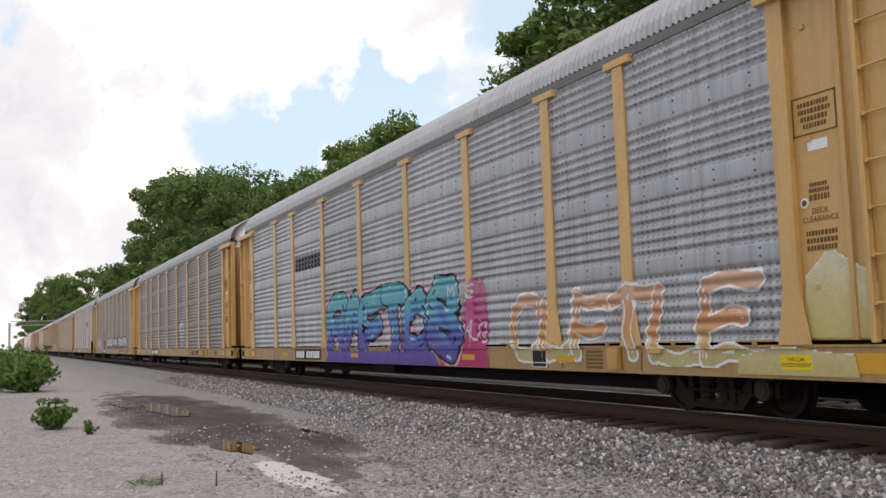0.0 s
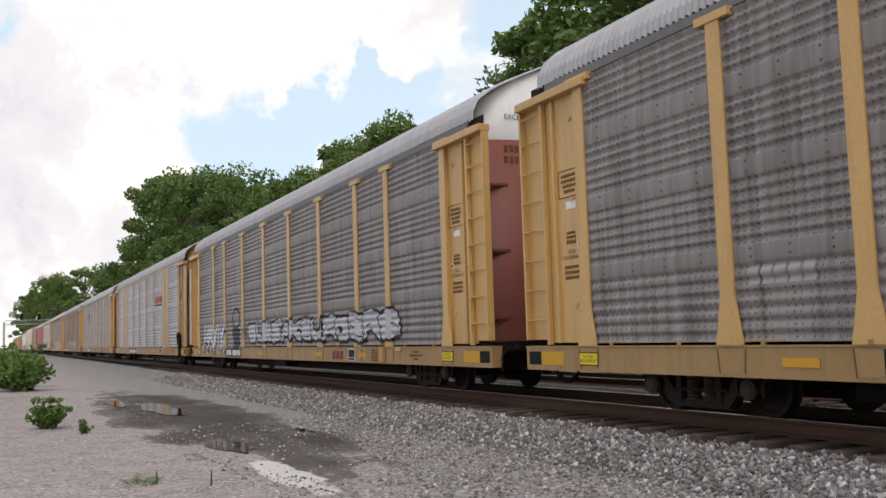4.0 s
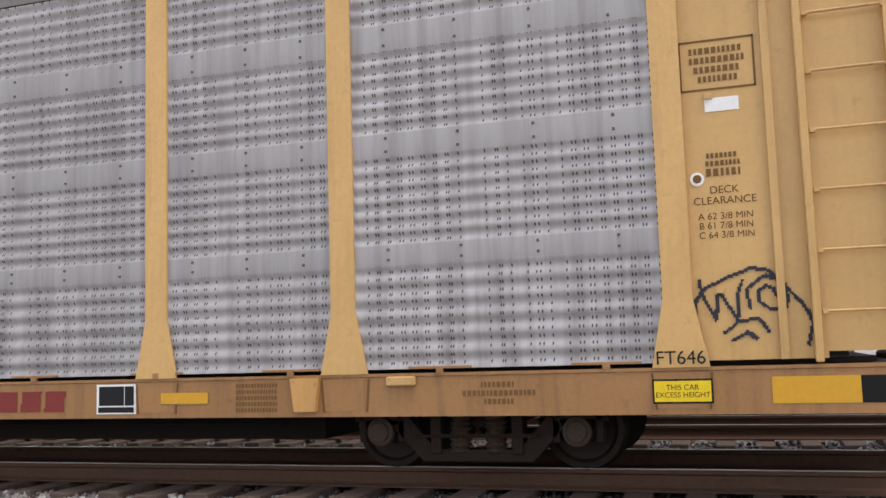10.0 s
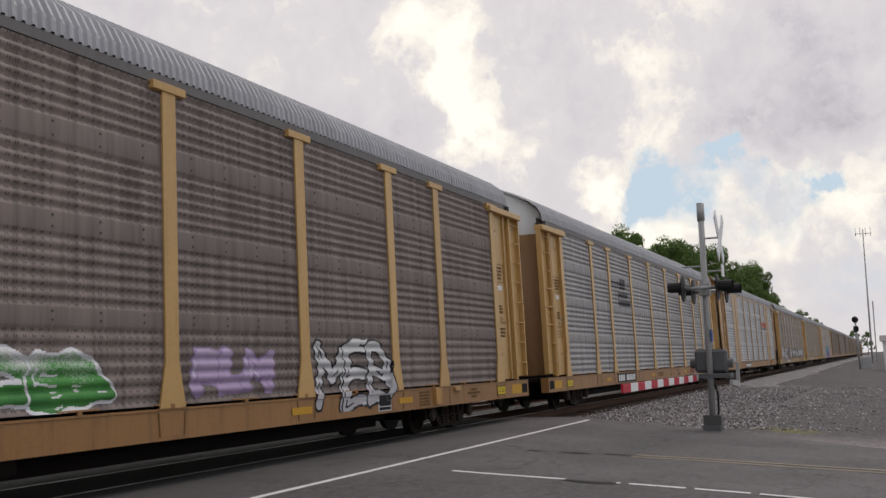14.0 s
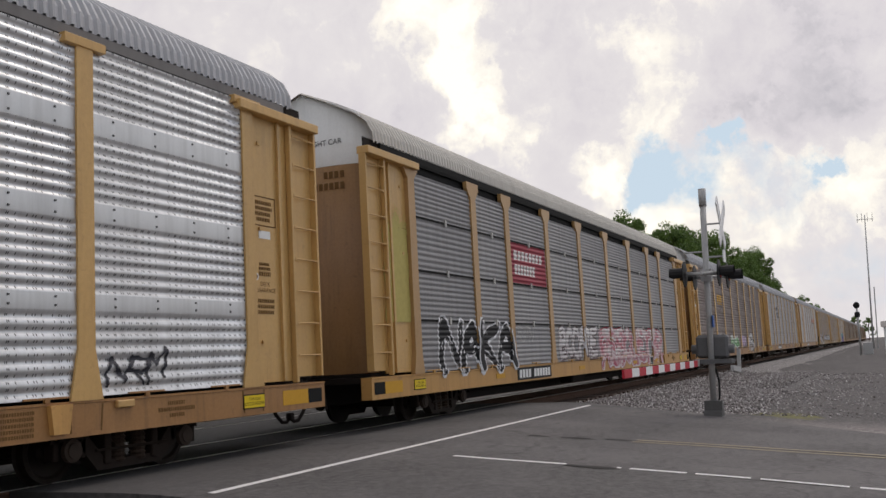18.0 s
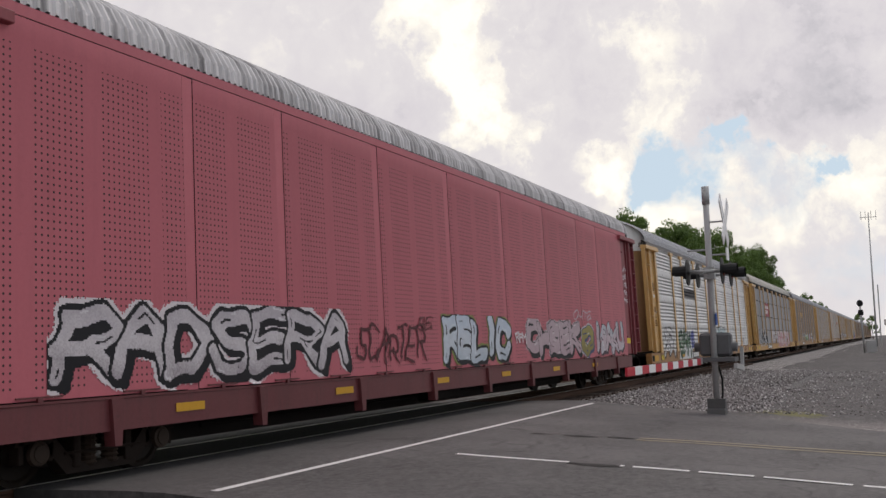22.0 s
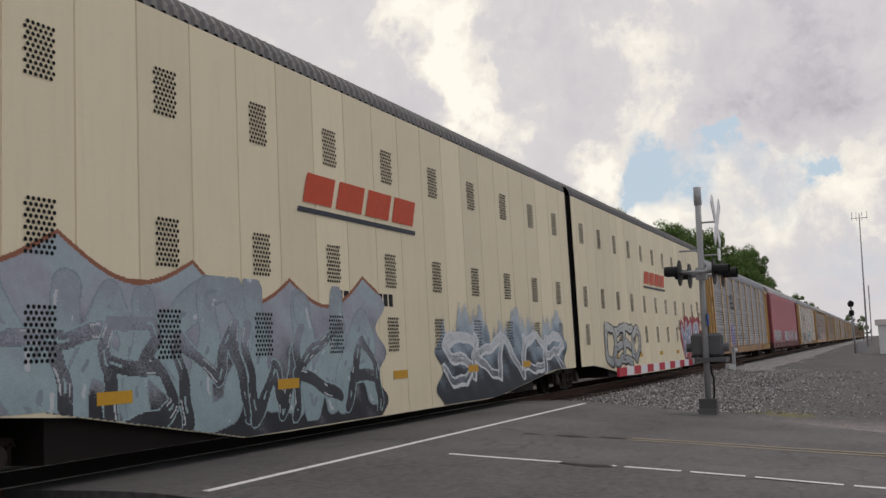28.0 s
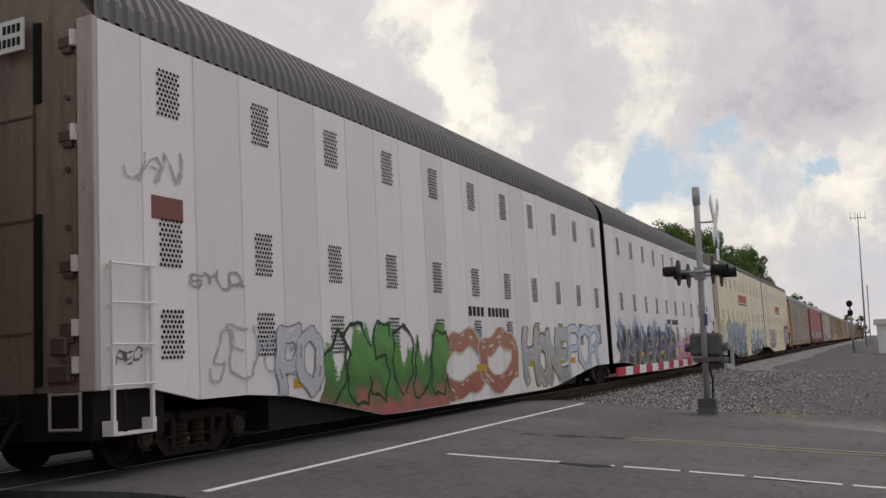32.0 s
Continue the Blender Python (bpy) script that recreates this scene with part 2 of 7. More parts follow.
def plain(name, colour, rough=0.6, metal=0.0, grain=0.2, scale=18.0):
    m, nt, b = base_mat(name, rough, metal)
    b.inputs["Specular IOR Level"].default_value = 0.2
    f = noise_tex(nt, coords(nt), scale, 5, 0.65)
    c = mixc(nt, mathn(nt, "MULTIPLY", ramp(nt, f, [(0.35, 0.0), (0.7, 1.0)]), grain), colour, tuple(x * 0.5 for x in colour))
    nt.links.new(c, b.inputs["Base Color"])
    bump(nt, b, f, 0.1, 0.004)
    return m


# soot, and the shade between the cars, both in the door's base colour
END_DOOR = painted("sooty_shaded_ochre_door_paint", (0.29, 0.152, 0.055), dirt=(0.055, 0.029, 0.017), amount=0.55, rough=0.5, grain=0.3)
YELLOW = painted("ochre_yellow_paint", (0.54, 0.325, 0.112), dirt=(0.10, 0.050, 0.025), amount=0.34, rough=0.40, grain=0.2)
TAN = painted("tan_paint", (0.40, 0.232, 0.088), dirt=(0.12, 0.06, 0.032), amount=0.25, rough=0.42, grain=0.24)
SILL = painted("grimy_yellow_sill_paint", (0.30, 0.145, 0.045), dirt=(0.040, 0.020, 0.012), amount=0.7, rough=0.5, grain=0.3)
SILL_PALE = painted("stained_yellow_sill_paint", (0.33, 0.198, 0.070), dirt=(0.065, 0.035, 0.020), amount=0.6, rough=0.5, grain=0.3)
RUSTY = painted("rust_stained_yellow_paint", (0.50, 0.27, 0.08), dirt=(0.10, 0.045, 0.02), amount=0.6)
FADED = painted("faded_ochre_paint", (0.34, 0.235, 0.135), amount=0.5)
WORN_END = painted("rust_stained_end_paint", (0.20, 0.115, 0.060), dirt=(0.05, 0.028, 0.018), amount=0.7, grain=0.3)
BROWN = painted("brown_red_paint", (0.20, 0.055, 0.04), amount=0.3)
WHITE = painted("weathered_white_paint", (0.74, 0.74, 0.73), dirt=(0.35, 0.30, 0.25), amount=0.22)
CREAM = painted("cream_paint", (0.76, 0.66, 0.46), dirt=(0.35, 0.25, 0.15), amount=0.16, grain=0.08)
OFFWHITE = painted("chalky_white_paint", (0.78, 0.725, 0.71), dirt=(0.42, 0.35, 0.30), amount=0.18, grain=0.08)
RED = painted("faded_red_paint", (0.46, 0.108, 0.135), dirt=(0.20, 0.055, 0.06), amount=0.28, grain=0.12)
REDSHEET = punched("punched_faded_red_sheet", (0.46, 0.108, 0.135))
# the red paint again, darkened for the shade at the car's ends
SHADED_RED = painted("shaded_red_end_paint", (0.21, 0.034, 0.044), dirt=(0.07, 0.02, 0.02), amount=0.5, grain=0.2)
DARKRED = painted("dark_red_paint", (0.115, 0.022, 0.025), dirt=(0.045, 0.018, 0.016), amount=0.6)
ROOF = galvanised("grey_roof_sheet", (0.39, 0.39, 0.405), (0.18, 0.17, 0.17), 0.35, metal=0.15, rough=0.6, holes=False)
ROOFLIGHT = galvanised("pale_roof_sheet", (0.58, 0.55, 0.50), (0.36, 0.32, 0.28), 0.3, metal=0.05, rough=0.65, holes=False)
ROOFDARK = galvanised("dark_grey_roof_sheet", (0.15, 0.14, 0.135), (0.08, 0.072, 0.07), 0.35, metal=0.1, rough=0.6, holes=False)
ROOFPATCH = galvanised("flaking_white_roof_sheet", (0.62, 0.60, 0.60), (0.10, 0.09, 0.09), 0.95, metal=0.0, rough=0.7, holes=False)
SILVER = galvanised("bright_zinc_sheet", (0.66, 0.66, 0.665), (0.32, 0.31, 0.305), 0.46, metal=0.7, rough=0.42)
STREAKED = galvanised("streaked_zinc_sheet", (0.44, 0.445, 0.46), (0.16, 0.155, 0.152), 0.6, metal=0.55, rough=0.44)
GREY = galvanised("dull_zinc_sheet", (0.37, 0.355, 0.355), (0.145, 0.13, 0.126), 0.72, metal=0.22, rough=0.56)
DIRTY = galvanised("brown_stained_zinc_sheet", (0.275, 0.245, 0.232), (0.085, 0.068, 0.060), 0.78, metal=0.35, rough=0.52)
BROWNZINC = galvanised("rust_brown_zinc_sheet", (0.240, 0.192, 0.174), (0.075, 0.055, 0.047), 0.80, metal=0.08, rough=0.68)
SLATE = galvanised("plain_grey_sheet", (0.26, 0.255, 0.26), (0.14, 0.13, 0.125), 0.5, metal=0.2, holes=False)
BLACK = plain("dark_underframe_steel", (0.012, 0.0085, 0.007), 0.75)
# black for seals, and for the shade in gaps, holes and car interiors
SHADOWGAP = plain("black_seal_and_gap_shade", (0.010, 0.010, 0.010), 0.8)
TRUCK = plain("grimy_cast_steel", (0.019, 0.012, 0.009), 0.75)
WHEELM = plain("worn_wheel_steel", (0.016, 0.011, 0.008), 0.55, 0.2)
SPRING = plain("brown_spring_steel", (0.048, 0.033, 0.025), 0.6)
RUNG = painted("yellow_rung_paint", (0.50, 0.30, 0.11), amount=0.4)
MARK_BLACK = plain("black_stencil_paint", (0.012, 0.012, 0.014), 0.6)
MARK_WHITE = plain("white_stencil_paint", (0.75, 0.75, 0.74), 0.6)
MARK_YELLOW = plain("reflective_yellow_tape", (0.58, 0.31, 0.03), 0.5)
MARK_SIGN = plain("lemon_yellow_sign", (0.72, 0.52, 0.02), 0.5)
BROWNTEXT = plain("faded_brown_stencil", (0.16, 0.085, 0.03), 0.7)


# ---- geometry helpers ----
def mesh_of(name, bm, *mats):
    me = bpy.data.meshes.new(name)
    bm.normal_update()
    bm.to_mesh(me)
    bm.free()
    for m in mats:
        me.materials.append(m)
    return me


def link(name, me, parent, loc=(0, 0, 0), label="", rot=(0, 0, 0)):
    ob = new(name, me)
    ob.parent, ob.location, ob.rotation_euler = parent, loc, rot
    if label:
        ob["label"] = label
    return ob


def part(name, bm, material, parent, label="", loc=(0, 0, 0)):
    return link(name, mesh_of(name, bm, *(material if isinstance(material, (list, tuple)) else (material,))), parent, loc, label)


def thing(name, label, category, loc=(0, 0, 0), group="", kind="", rz=0):
    ob = new(name)
    ob.matrix_basis = pose(*loc, 0, 0, rz)
    return tagged(ob, label, category, group, kind)


def box(bm, x0, x1, y0, y1, z0, z1, mat=0, bevel=0.0):
    vs = [bm.verts.new((x, y, z)) for x in (x0, x1) for y in (y0, y1) for z in (z0, z1)]
    fs = [bm.faces.new([vs[i] for i in q]) for q in ((0, 1, 3, 2), (4, 6, 7, 5), (0, 4, 5, 1), (2, 3, 7, 6), (0, 2, 6, 4), (1, 5, 7, 3))]
    for f in fs:
        f.material_index = mat
    if bevel:
        es = list({e for f in fs for e in f.edges})
        bmesh.ops.bevel(bm, geom=es, offset=bevel, segments=1, affect="EDGES")
    return vs


def prism(bm, outline, y0, y1, mat=0):
    """An outline in x and z, extruded from y0 to y1."""
    a = [bm.verts.new((x, y0, z)) for x, z in outline]
    b = [bm.verts.new((x, y1, z)) for x, z in outline]
    n = len(outline)
    fs = [bm.faces.new(a), bm.faces.new(b[::-1])] + [bm.faces.new((a[i], b[i], b[(i + 1) % n], a[(i + 1) % n])) for i in range(n)]
    for f in fs:
        f.material_index = mat


def extrude_x(bm, outline, x0, x1, closed=True, mat=0):
    """An outline in y and z, extruded from x0 to x1."""
    a = [bm.verts.new((x0, y, z)) for y, z in outline]
    b = [bm.verts.new((x1, y, z)) for y, z in outline]
    n = len(outline)
    for i in range(n if closed else n - 1):
        j = (i + 1) % n
        bm.faces.new((a[i], a[j], b[j], b[i])).material_index = mat
    if closed:
        bm.faces.new(a[::-1]).material_index = mat
        bm.faces.new(b).material_index = mat


def tube(bm, p0, p1, r0, r1=None, n=8, cap=True, mat=0):
    p0, p1 = Vector(p0), Vector(p1)
    r1 = r0 if r1 is None else r1
    q = (p1 - p0).to_track_quat("Z", "Y")
    rings = [[bm.verts.new(p + q @ Vector((r * math.cos(a), r * math.sin(a), 0))) for a in [2 * math.pi * i / n for i in range(n)]] for p, r in ((p0, r0), (p1, r1))]
    for i in range(n):
        f = bm.faces.new((rings[0][i], rings[0][(i + 1) % n], rings[1][(i + 1) % n], rings[1][i]))
        f.material_index, f.smooth = mat, n > 6
    if cap:
        bm.faces.new(rings[0][::-1]).material_index = mat
        bm.faces.new(rings[1]).material_index = mat


def pipe(bm, pts, r, n=6, mat=0):
    for a, b in zip(pts, pts[1:]):
        tube(bm, a, b, r, n=n, mat=mat)


def lathe(bm, rings, n=20, axis="Y", mat=0):
    """Rings of (distance along the axis, radius)."""
    made = []
    for d, r in rings:
        ring = []
        for i in range(n):
            a = 2 * math.pi * i / n
            u, w = r * math.cos(a), r * math.sin(a)
            ring.append(bm.verts.new((u, d, w) if axis == "Y" else (u, w, d)))
        made.append(ring)
    for a, b in zip(made, made[1:]):
        for i in range(n):
            bm.faces.new((a[i], a[(i + 1) % n], b[(i + 1) % n], b[i])).material_index = mat
    bm.faces.new(made[0][::-1]).material_index = mat
    bm.faces.new(made[-1]).material_index = mat


CACHE = {}


def cached(key, build, *mats):
    """One mesh for all alike pieces."""
    k = (key, tuple(m.name for m in mats))
    if k not in CACHE:
        bm = bmesh.new()
        build(bm)
        CACHE[k] = mesh_of(str(key[0] if isinstance(key, tuple) else key), bm, *mats)
    return CACHE[k]


def text_mesh(words, size, material):
    """Lettering as a mesh that stands in the x-z plane and faces -y, centred on its origin."""
    k = ("text", words, size, material.name)
    if k not in CACHE:
        cu = bpy.data.curves.new("lettering", "FONT")
        cu.body, cu.size, cu.align_x, cu.align_y = words, size, "CENTER", "CENTER"
        ob = bpy.data.objects.new("lettering", cu)
        scene.collection.objects.link(ob)
        dg = bpy.context.evaluated_depsgraph_get()
        me = bpy.data.meshes.new_from_object(ob.evaluated_get(dg))
        bpy.data.objects.remove(ob)
        me.transform(Matrix.Rotation(radians(90), 4, "X"))
        me.materials.clear()
        me.materials.append(material)
        CACHE[k] = me
    return CACHE[k]


# ---- the ground ----
def smooth(a, b, x):
    t = min(1.0, max(0.0, (x - a) / (b - a)))
    return t * t * (3 - 2 * t)


def road_z(y):
    return 0.0 if y > 6.5 else max(-0.56, -0.5 * (6.5 - y) / 6.5)


def ground_z(x, y):
    """Flat gravel, rising beside the road towards the crossing, with a low rise far behind the camera."""
    left = -0.52 + 0.05 * noise.noise((x * 0.16, y * 0.3, 0)) * smooth(60, 30, abs(x)) + 0.02 * noise.noise((x * 0.9, y * 0.9, 3))
    left += 0.30 * smooth(1.6, -4.0, y) * smooth(-6, -14, x)
    side = smooth(19.5, 23, x)
    right = road_z(min(y, 5.0)) * (1 - side) - 0.45 * side - 0.035 - 0.06 * smooth(30, 80, x) + 0.03 * side * noise.noise((x * 0.4, y * 0.5, 5))
    k = smooth(4.5, 7.5, x)
    z = left * (1 - k) + right * k
    bed = smooth(5.6, 6.6, y)
    return z * (1 - bed) - 0.56 * bed


def in_mud(x, y):
    return ((x + 21.5) / 11.5) ** 2 + ((y - 3.8) / 1.6) ** 2 < 0.95


def stone_colour(nt, v, scale):
    vor = node(nt, "ShaderNodeTexVoronoi", {"Vector": v, "Scale": scale})
    return ramp(nt, node(nt, "ShaderNodeSeparateColor", {0: vor.outputs["Color"]}).outputs[0], [(0.0, (0.085, 0.078, 0.077)), (0.5, (0.225, 0.210, 0.208)), (0.85, (0.36, 0.34, 0.335)), (1.0, (0.58, 0.56, 0.545))]), vor.outputs["Distance"]


def ground_material():
    m, nt, b = base_mat("packed_gravel_and_mud", 0.9)
    b.inputs["Specular IOR Level"].default_value = 0.15
    v = coords(nt)
    col, dist = stone_colour(nt, v, 26.0)
    dust = mixc(nt, noise_tex(nt, v, 1.3, 6), (0.49, 0.425, 0.405), (0.30, 0.258, 0.244))
    c = mixc(nt, ramp(nt, noise_tex(nt, v, 2.2, 5), [(0.35, 0.25), (0.65, 0.75)]), dust, col)
    sp = node(nt, "ShaderNodeSeparateXYZ", {0: v})
    # towards the track the dirt gives way to grey gravel
    shore = ramp(nt, mathn(nt, "MULTIPLY", mathn(nt, "ADD", sp.outputs[1], mathn(nt, "MULTIPLY", noise_tex(nt, v, 0.7, 5), 1.6)), 0.1), [(0.36, 0.0), (0.54, 0.85)])
    c = mixc(nt, shore, c, mixc(nt, 0.35, col, (0.27, 0.25, 0.245)))
    warp = noise_tex(nt, v, 0.55, 5)
    warp2 = noise_tex(nt, coords(nt, (0.35, 1.6, 1)), 1.0, 5)
    # a long wet, muddy hollow beside the track
    ex = mathn(nt, "DIVIDE", mathn(nt, "ADD", sp.outputs[0], 21.5), 12.0)
    ey = mathn(nt, "DIVIDE", mathn(nt, "ADD", mathn(nt, "SUBTRACT", sp.outputs[1], 3.8), 0.0), 1.6)
    r = mathn(nt, "ADD", mathn(nt, "POWER", ex, 2.0), mathn(nt, "POWER", ey, 2.0))
    r = mathn(nt, "ADD", r, mathn(nt, "MULTIPLY", mathn(nt, "SUBTRACT", warp, 0.5), 2.6))
    r = mathn(nt, "ADD", r, mathn(nt, "MULTIPLY", mathn(nt, "SUBTRACT", warp2, 0.5), 2.2))
    wet = ramp(nt, r, [(0.30, 1.0), (0.95, 0.62), (1.45, 0.0)])
    mud = mixc(nt, noise_tex(nt, v, 3.5, 6), (0.024, 0.020, 0.018), (0.105, 0.088, 0.080))
    c = mixc(nt, mathn(nt, "MULTIPLY", wet, mathn(nt, "MULTIPLY_ADD", noise_tex(nt, coords(nt, (0.5, 2.0, 1)), 1.1, 5), 0.5, 0.72, clamp=True)), c, mud)
    # a pale, dried patch of washed-out stone dust
    px = mathn(nt, "DIVIDE", mathn(nt, "ADD", sp.outputs[0], 11.2), 1.7)
    py = mathn(nt, "DIVIDE", mathn(nt, "SUBTRACT", sp.outputs[1], 3.22), 0.30)
    pr = mathn(nt, "ADD", mathn(nt, "ADD", mathn(nt, "POWER", px, 2.0), mathn(nt, "POWER", py, 2.0)), mathn(nt, "MULTIPLY", mathn(nt, "SUBTRACT", noise_tex(nt, v, 2.2, 5), 0.5), 2.4))
    c = mixc(nt, ramp(nt, pr, [(0.7, 0.9), (1.05, 0.0)]), c, mixc(nt, noise_tex(nt, v, 14.0, 4), (0.74, 0.72, 0.70), (0.52, 0.49, 0.48)))
    grass = mathn(nt, "MULTIPLY", ramp(nt, noise_tex(nt, v, 0.5, 6), [(0.60, 0.0), (0.72, 1.0)]), 0.7)
    c = mixc(nt, mathn(nt, "MULTIPLY", grass, ramp(nt, mathn(nt, "ABSOLUTE", sp.outputs[0]), [(0.0, 0.15), (1.0, 0.15)])), c, (0.10, 0.12, 0.04))
    lot = mathn(nt, "MULTIPLY_ADD", sp.outputs[0], 0.25, -4.0, clamp=True)
    dusty = mixc(nt, noise_tex(nt, coords(nt, (0.25, 0.9, 1)), 1.0, 7, 0.6), (0.145, 0.136, 0.134), (0.066, 0.062, 0.062))
    dusty = mixc(nt, ramp(nt, noise_tex(nt, v, 5.0, 6, 0.75), [(0.45, 0.0), (0.70, 0.55)]), dusty, col)
    c = mixc(nt, lot, c, dusty)
    # a strip of thin dry grass along the road's edge
    gx = mathn(nt, "DIVIDE", mathn(nt, "SUBTRACT", mathn(nt, "SUBTRACT", sp.outputs[0], 19.0), mathn(nt, "MULTIPLY", sp.outputs[1], 1.0)), 1.1)
    gy = mathn(nt, "DIVIDE", mathn(nt, "SUBTRACT", sp.outputs[1], 2.3), 1.0)
    gr = mathn(nt, "ADD", mathn(nt, "ADD", mathn(nt, "POWER", gx, 2.0), mathn(nt, "POWER", gy, 2.0)), mathn(nt, "MULTIPLY", mathn(nt, "SUBTRACT", noise_tex(nt, v, 2.0, 6, 0.7), 0.5), 4.0))
    c = mixc(nt, ramp(nt, gr, [(0.6, 0.85), (1.8, 0.0)]), c, mixc(nt, noise_tex(nt, v, 9.0, 5), (0.23, 0.22, 0.08), (0.12, 0.115, 0.055)))
    nt.links.new(c, b.inputs["Base Color"])
    nt.links.new(mathn(nt, "MULTIPLY_ADD", wet, -0.12, 0.95), b.inputs["Roughness"])
    bump(nt, b, mathn(nt, "ADD", mathn(nt, "MULTIPLY", dist, -0.6), noise_tex(nt, v, 9.0, 5)), 0.5, 0.03)
    return m


def ballast_material():
    m, nt, b = base_mat("crushed_stone_ballast", 0.9)
    v = coords(nt)
    col, dist = stone_colour(nt, v, 19.0)
    sp = node(nt, "ShaderNodeSeparateXYZ", {0: v})
    # oily grime and the train's shade, both put into the stone colour
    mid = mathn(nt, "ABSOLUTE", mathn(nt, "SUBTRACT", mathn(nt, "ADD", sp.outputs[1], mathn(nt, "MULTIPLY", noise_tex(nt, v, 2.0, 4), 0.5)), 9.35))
    grime_shade = ramp(nt, mathn(nt, "MULTIPLY", mid, 0.5), [(0.0, 0.93), (0.52, 0.90), (0.72, 0.0)])
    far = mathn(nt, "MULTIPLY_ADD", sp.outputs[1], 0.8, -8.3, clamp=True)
    grime_shade = mathn(nt, "MAXIMUM", grime_shade, mathn(nt, "MULTIPLY", far, 0.6))
    lot = mathn(nt, "MULTIPLY", mathn(nt, "MULTIPLY_ADD", sp.outputs[0], 0.25, -4.8, clamp=True), mathn(nt, "SUBTRACT", 5.0, sp.outputs[1], clamp=True))
    col = mixc(nt, mathn(nt, "MULTIPLY", lot, 0.8), col, (0.105, 0.098, 0.097))
    nt.links.new(mixc(nt, grime_shade, col, (0.018, 0.012, 0.010)), b.inputs["Base Color"])
    bump(nt, b, dist, 1.0, 0.05)
    return m


def stone_material(name="grey_crushed_stone", dirt=0.35, pale=0.0):
    m, nt, b = base_mat(name, 0.88)
    g = node(nt, "ShaderNodeNewGeometry").outputs["Random Per Island"]
    c = ramp(nt, g, [(0.0, (0.080, 0.072, 0.072)), (0.35, (0.172, 0.159, 0.158)), (0.75, (0.295, 0.276, 0.273)), (0.93, (0.50, 0.48, 0.475)), (1.0, (0.70, 0.68, 0.665))])
    c = mixc(nt, pale, c, (0.44, 0.385, 0.365))
    f = noise_tex(nt, coords(nt), 45.0, 3)
    # dirt 0.5 and up mixes towards near-black, for stones in the train's shade
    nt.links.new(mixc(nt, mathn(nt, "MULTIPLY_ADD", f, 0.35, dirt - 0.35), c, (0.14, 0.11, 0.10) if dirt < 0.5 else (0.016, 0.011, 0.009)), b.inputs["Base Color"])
    return m


def asphalt_material():
    m, nt, b = base_mat("old_grey_asphalt", 0.85)
    v = coords(nt)
    fine = noise_tex(nt, v, 60.0, 4, 0.7)
    patch = noise_tex(nt, v, 0.45, 6)
    c = mixc(nt, ramp(nt, patch, [(0.35, 0.0), (0.65, 1.0)]), (0.047, 0.0435, 0.044), (0.103, 0.095, 0.096))
    c = mixc(nt, mathn(nt, "MULTIPLY", ramp(nt, fine, [(0.45, 0.0), (0.7, 1.0)]), 0.45), c, (0.19, 0.18, 0.178))
    crack = node(nt, "ShaderNodeTexVoronoi", {"Vector": node(nt, "ShaderNodeVectorMath", {0: v, 1: node(nt, "ShaderNodeTexNoise", {"Vector": v, "Scale": 1.2, "Detail": 5.0}).outputs["Color"]}, operation="ADD").outputs[0], "Scale": 0.55}, feature="DISTANCE_TO_EDGE")
    line = mathn(nt, "MULTIPLY", ramp(nt, crack.outputs["Distance"], [(0.0, 1.0), (0.012, 0.8), (0.02, 0.0)]), ramp(nt, noise_tex(nt, v, 0.8, 3), [(0.45, 0.0), (0.6, 1.0)]))
    c = mixc(nt, mathn(nt, "MULTIPLY", line, 0.8), c, (0.03, 0.028, 0.028))
    sp = node(nt, "ShaderNodeSeparateXYZ", {0: v})
    tyre = ramp(nt, mathn(nt, "ADD", mathn(nt, "PINGPONG", mathn(nt, "ADD", sp.outputs[0], 0.4), 0.95), mathn(nt, "MULTIPLY", noise_tex(nt, coords(nt, (1, 0.15, 1)), 1.5, 4), 0.3)), [(0.15, 0.5), (0.55, 0.0)])
    c = mixc(nt, mathn(nt, "MULTIPLY", tyre, 0.4), c, (0.055, 0.05, 0.05))
    # the lane at low x, darker, with a ragged edge
    lane = ramp(nt, mathn(nt, "MULTIPLY", mathn(nt, "ADD", sp.outputs[0], mathn(nt, "MULTIPLY", noise_tex(nt, v, 0.8, 6), 2.0)), 0.05), [(0.50, 0.45), (0.64, 0.0)])
    c = mixc(nt, lane, c, (0.050, 0.046, 0.046))
    grit = noise_tex(nt, v, 11.0, 8, 0.75)
    c = mixc(nt, mathn(nt, "MULTIPLY", ramp(nt, grit, [(0.42, 0.0), (0.62, 1.0)]), 0.35), c, (0.20, 0.188, 0.185))
    c = mixc(nt, mathn(nt, "MULTIPLY", ramp(nt, noise_tex(nt, coords(nt, (1.0, 3.0, 1)), 1.6, 7, 0.7), [(0.56, 0.0), (0.66, 1.0)]), 0.55), c, (0.045, 0.041, 0.041))
    # track-side dirt plus the shade beside and under the train, as darker colour
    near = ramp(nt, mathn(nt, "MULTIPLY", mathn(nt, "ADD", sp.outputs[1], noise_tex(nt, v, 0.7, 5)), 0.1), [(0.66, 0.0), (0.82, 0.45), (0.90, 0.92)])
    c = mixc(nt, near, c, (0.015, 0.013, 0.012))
    nt.links.new(c, b.inputs["Base Color"])
    bump(nt, b, mathn(nt, "ADD", fine, grit), 0.45, 0.015)
    return m


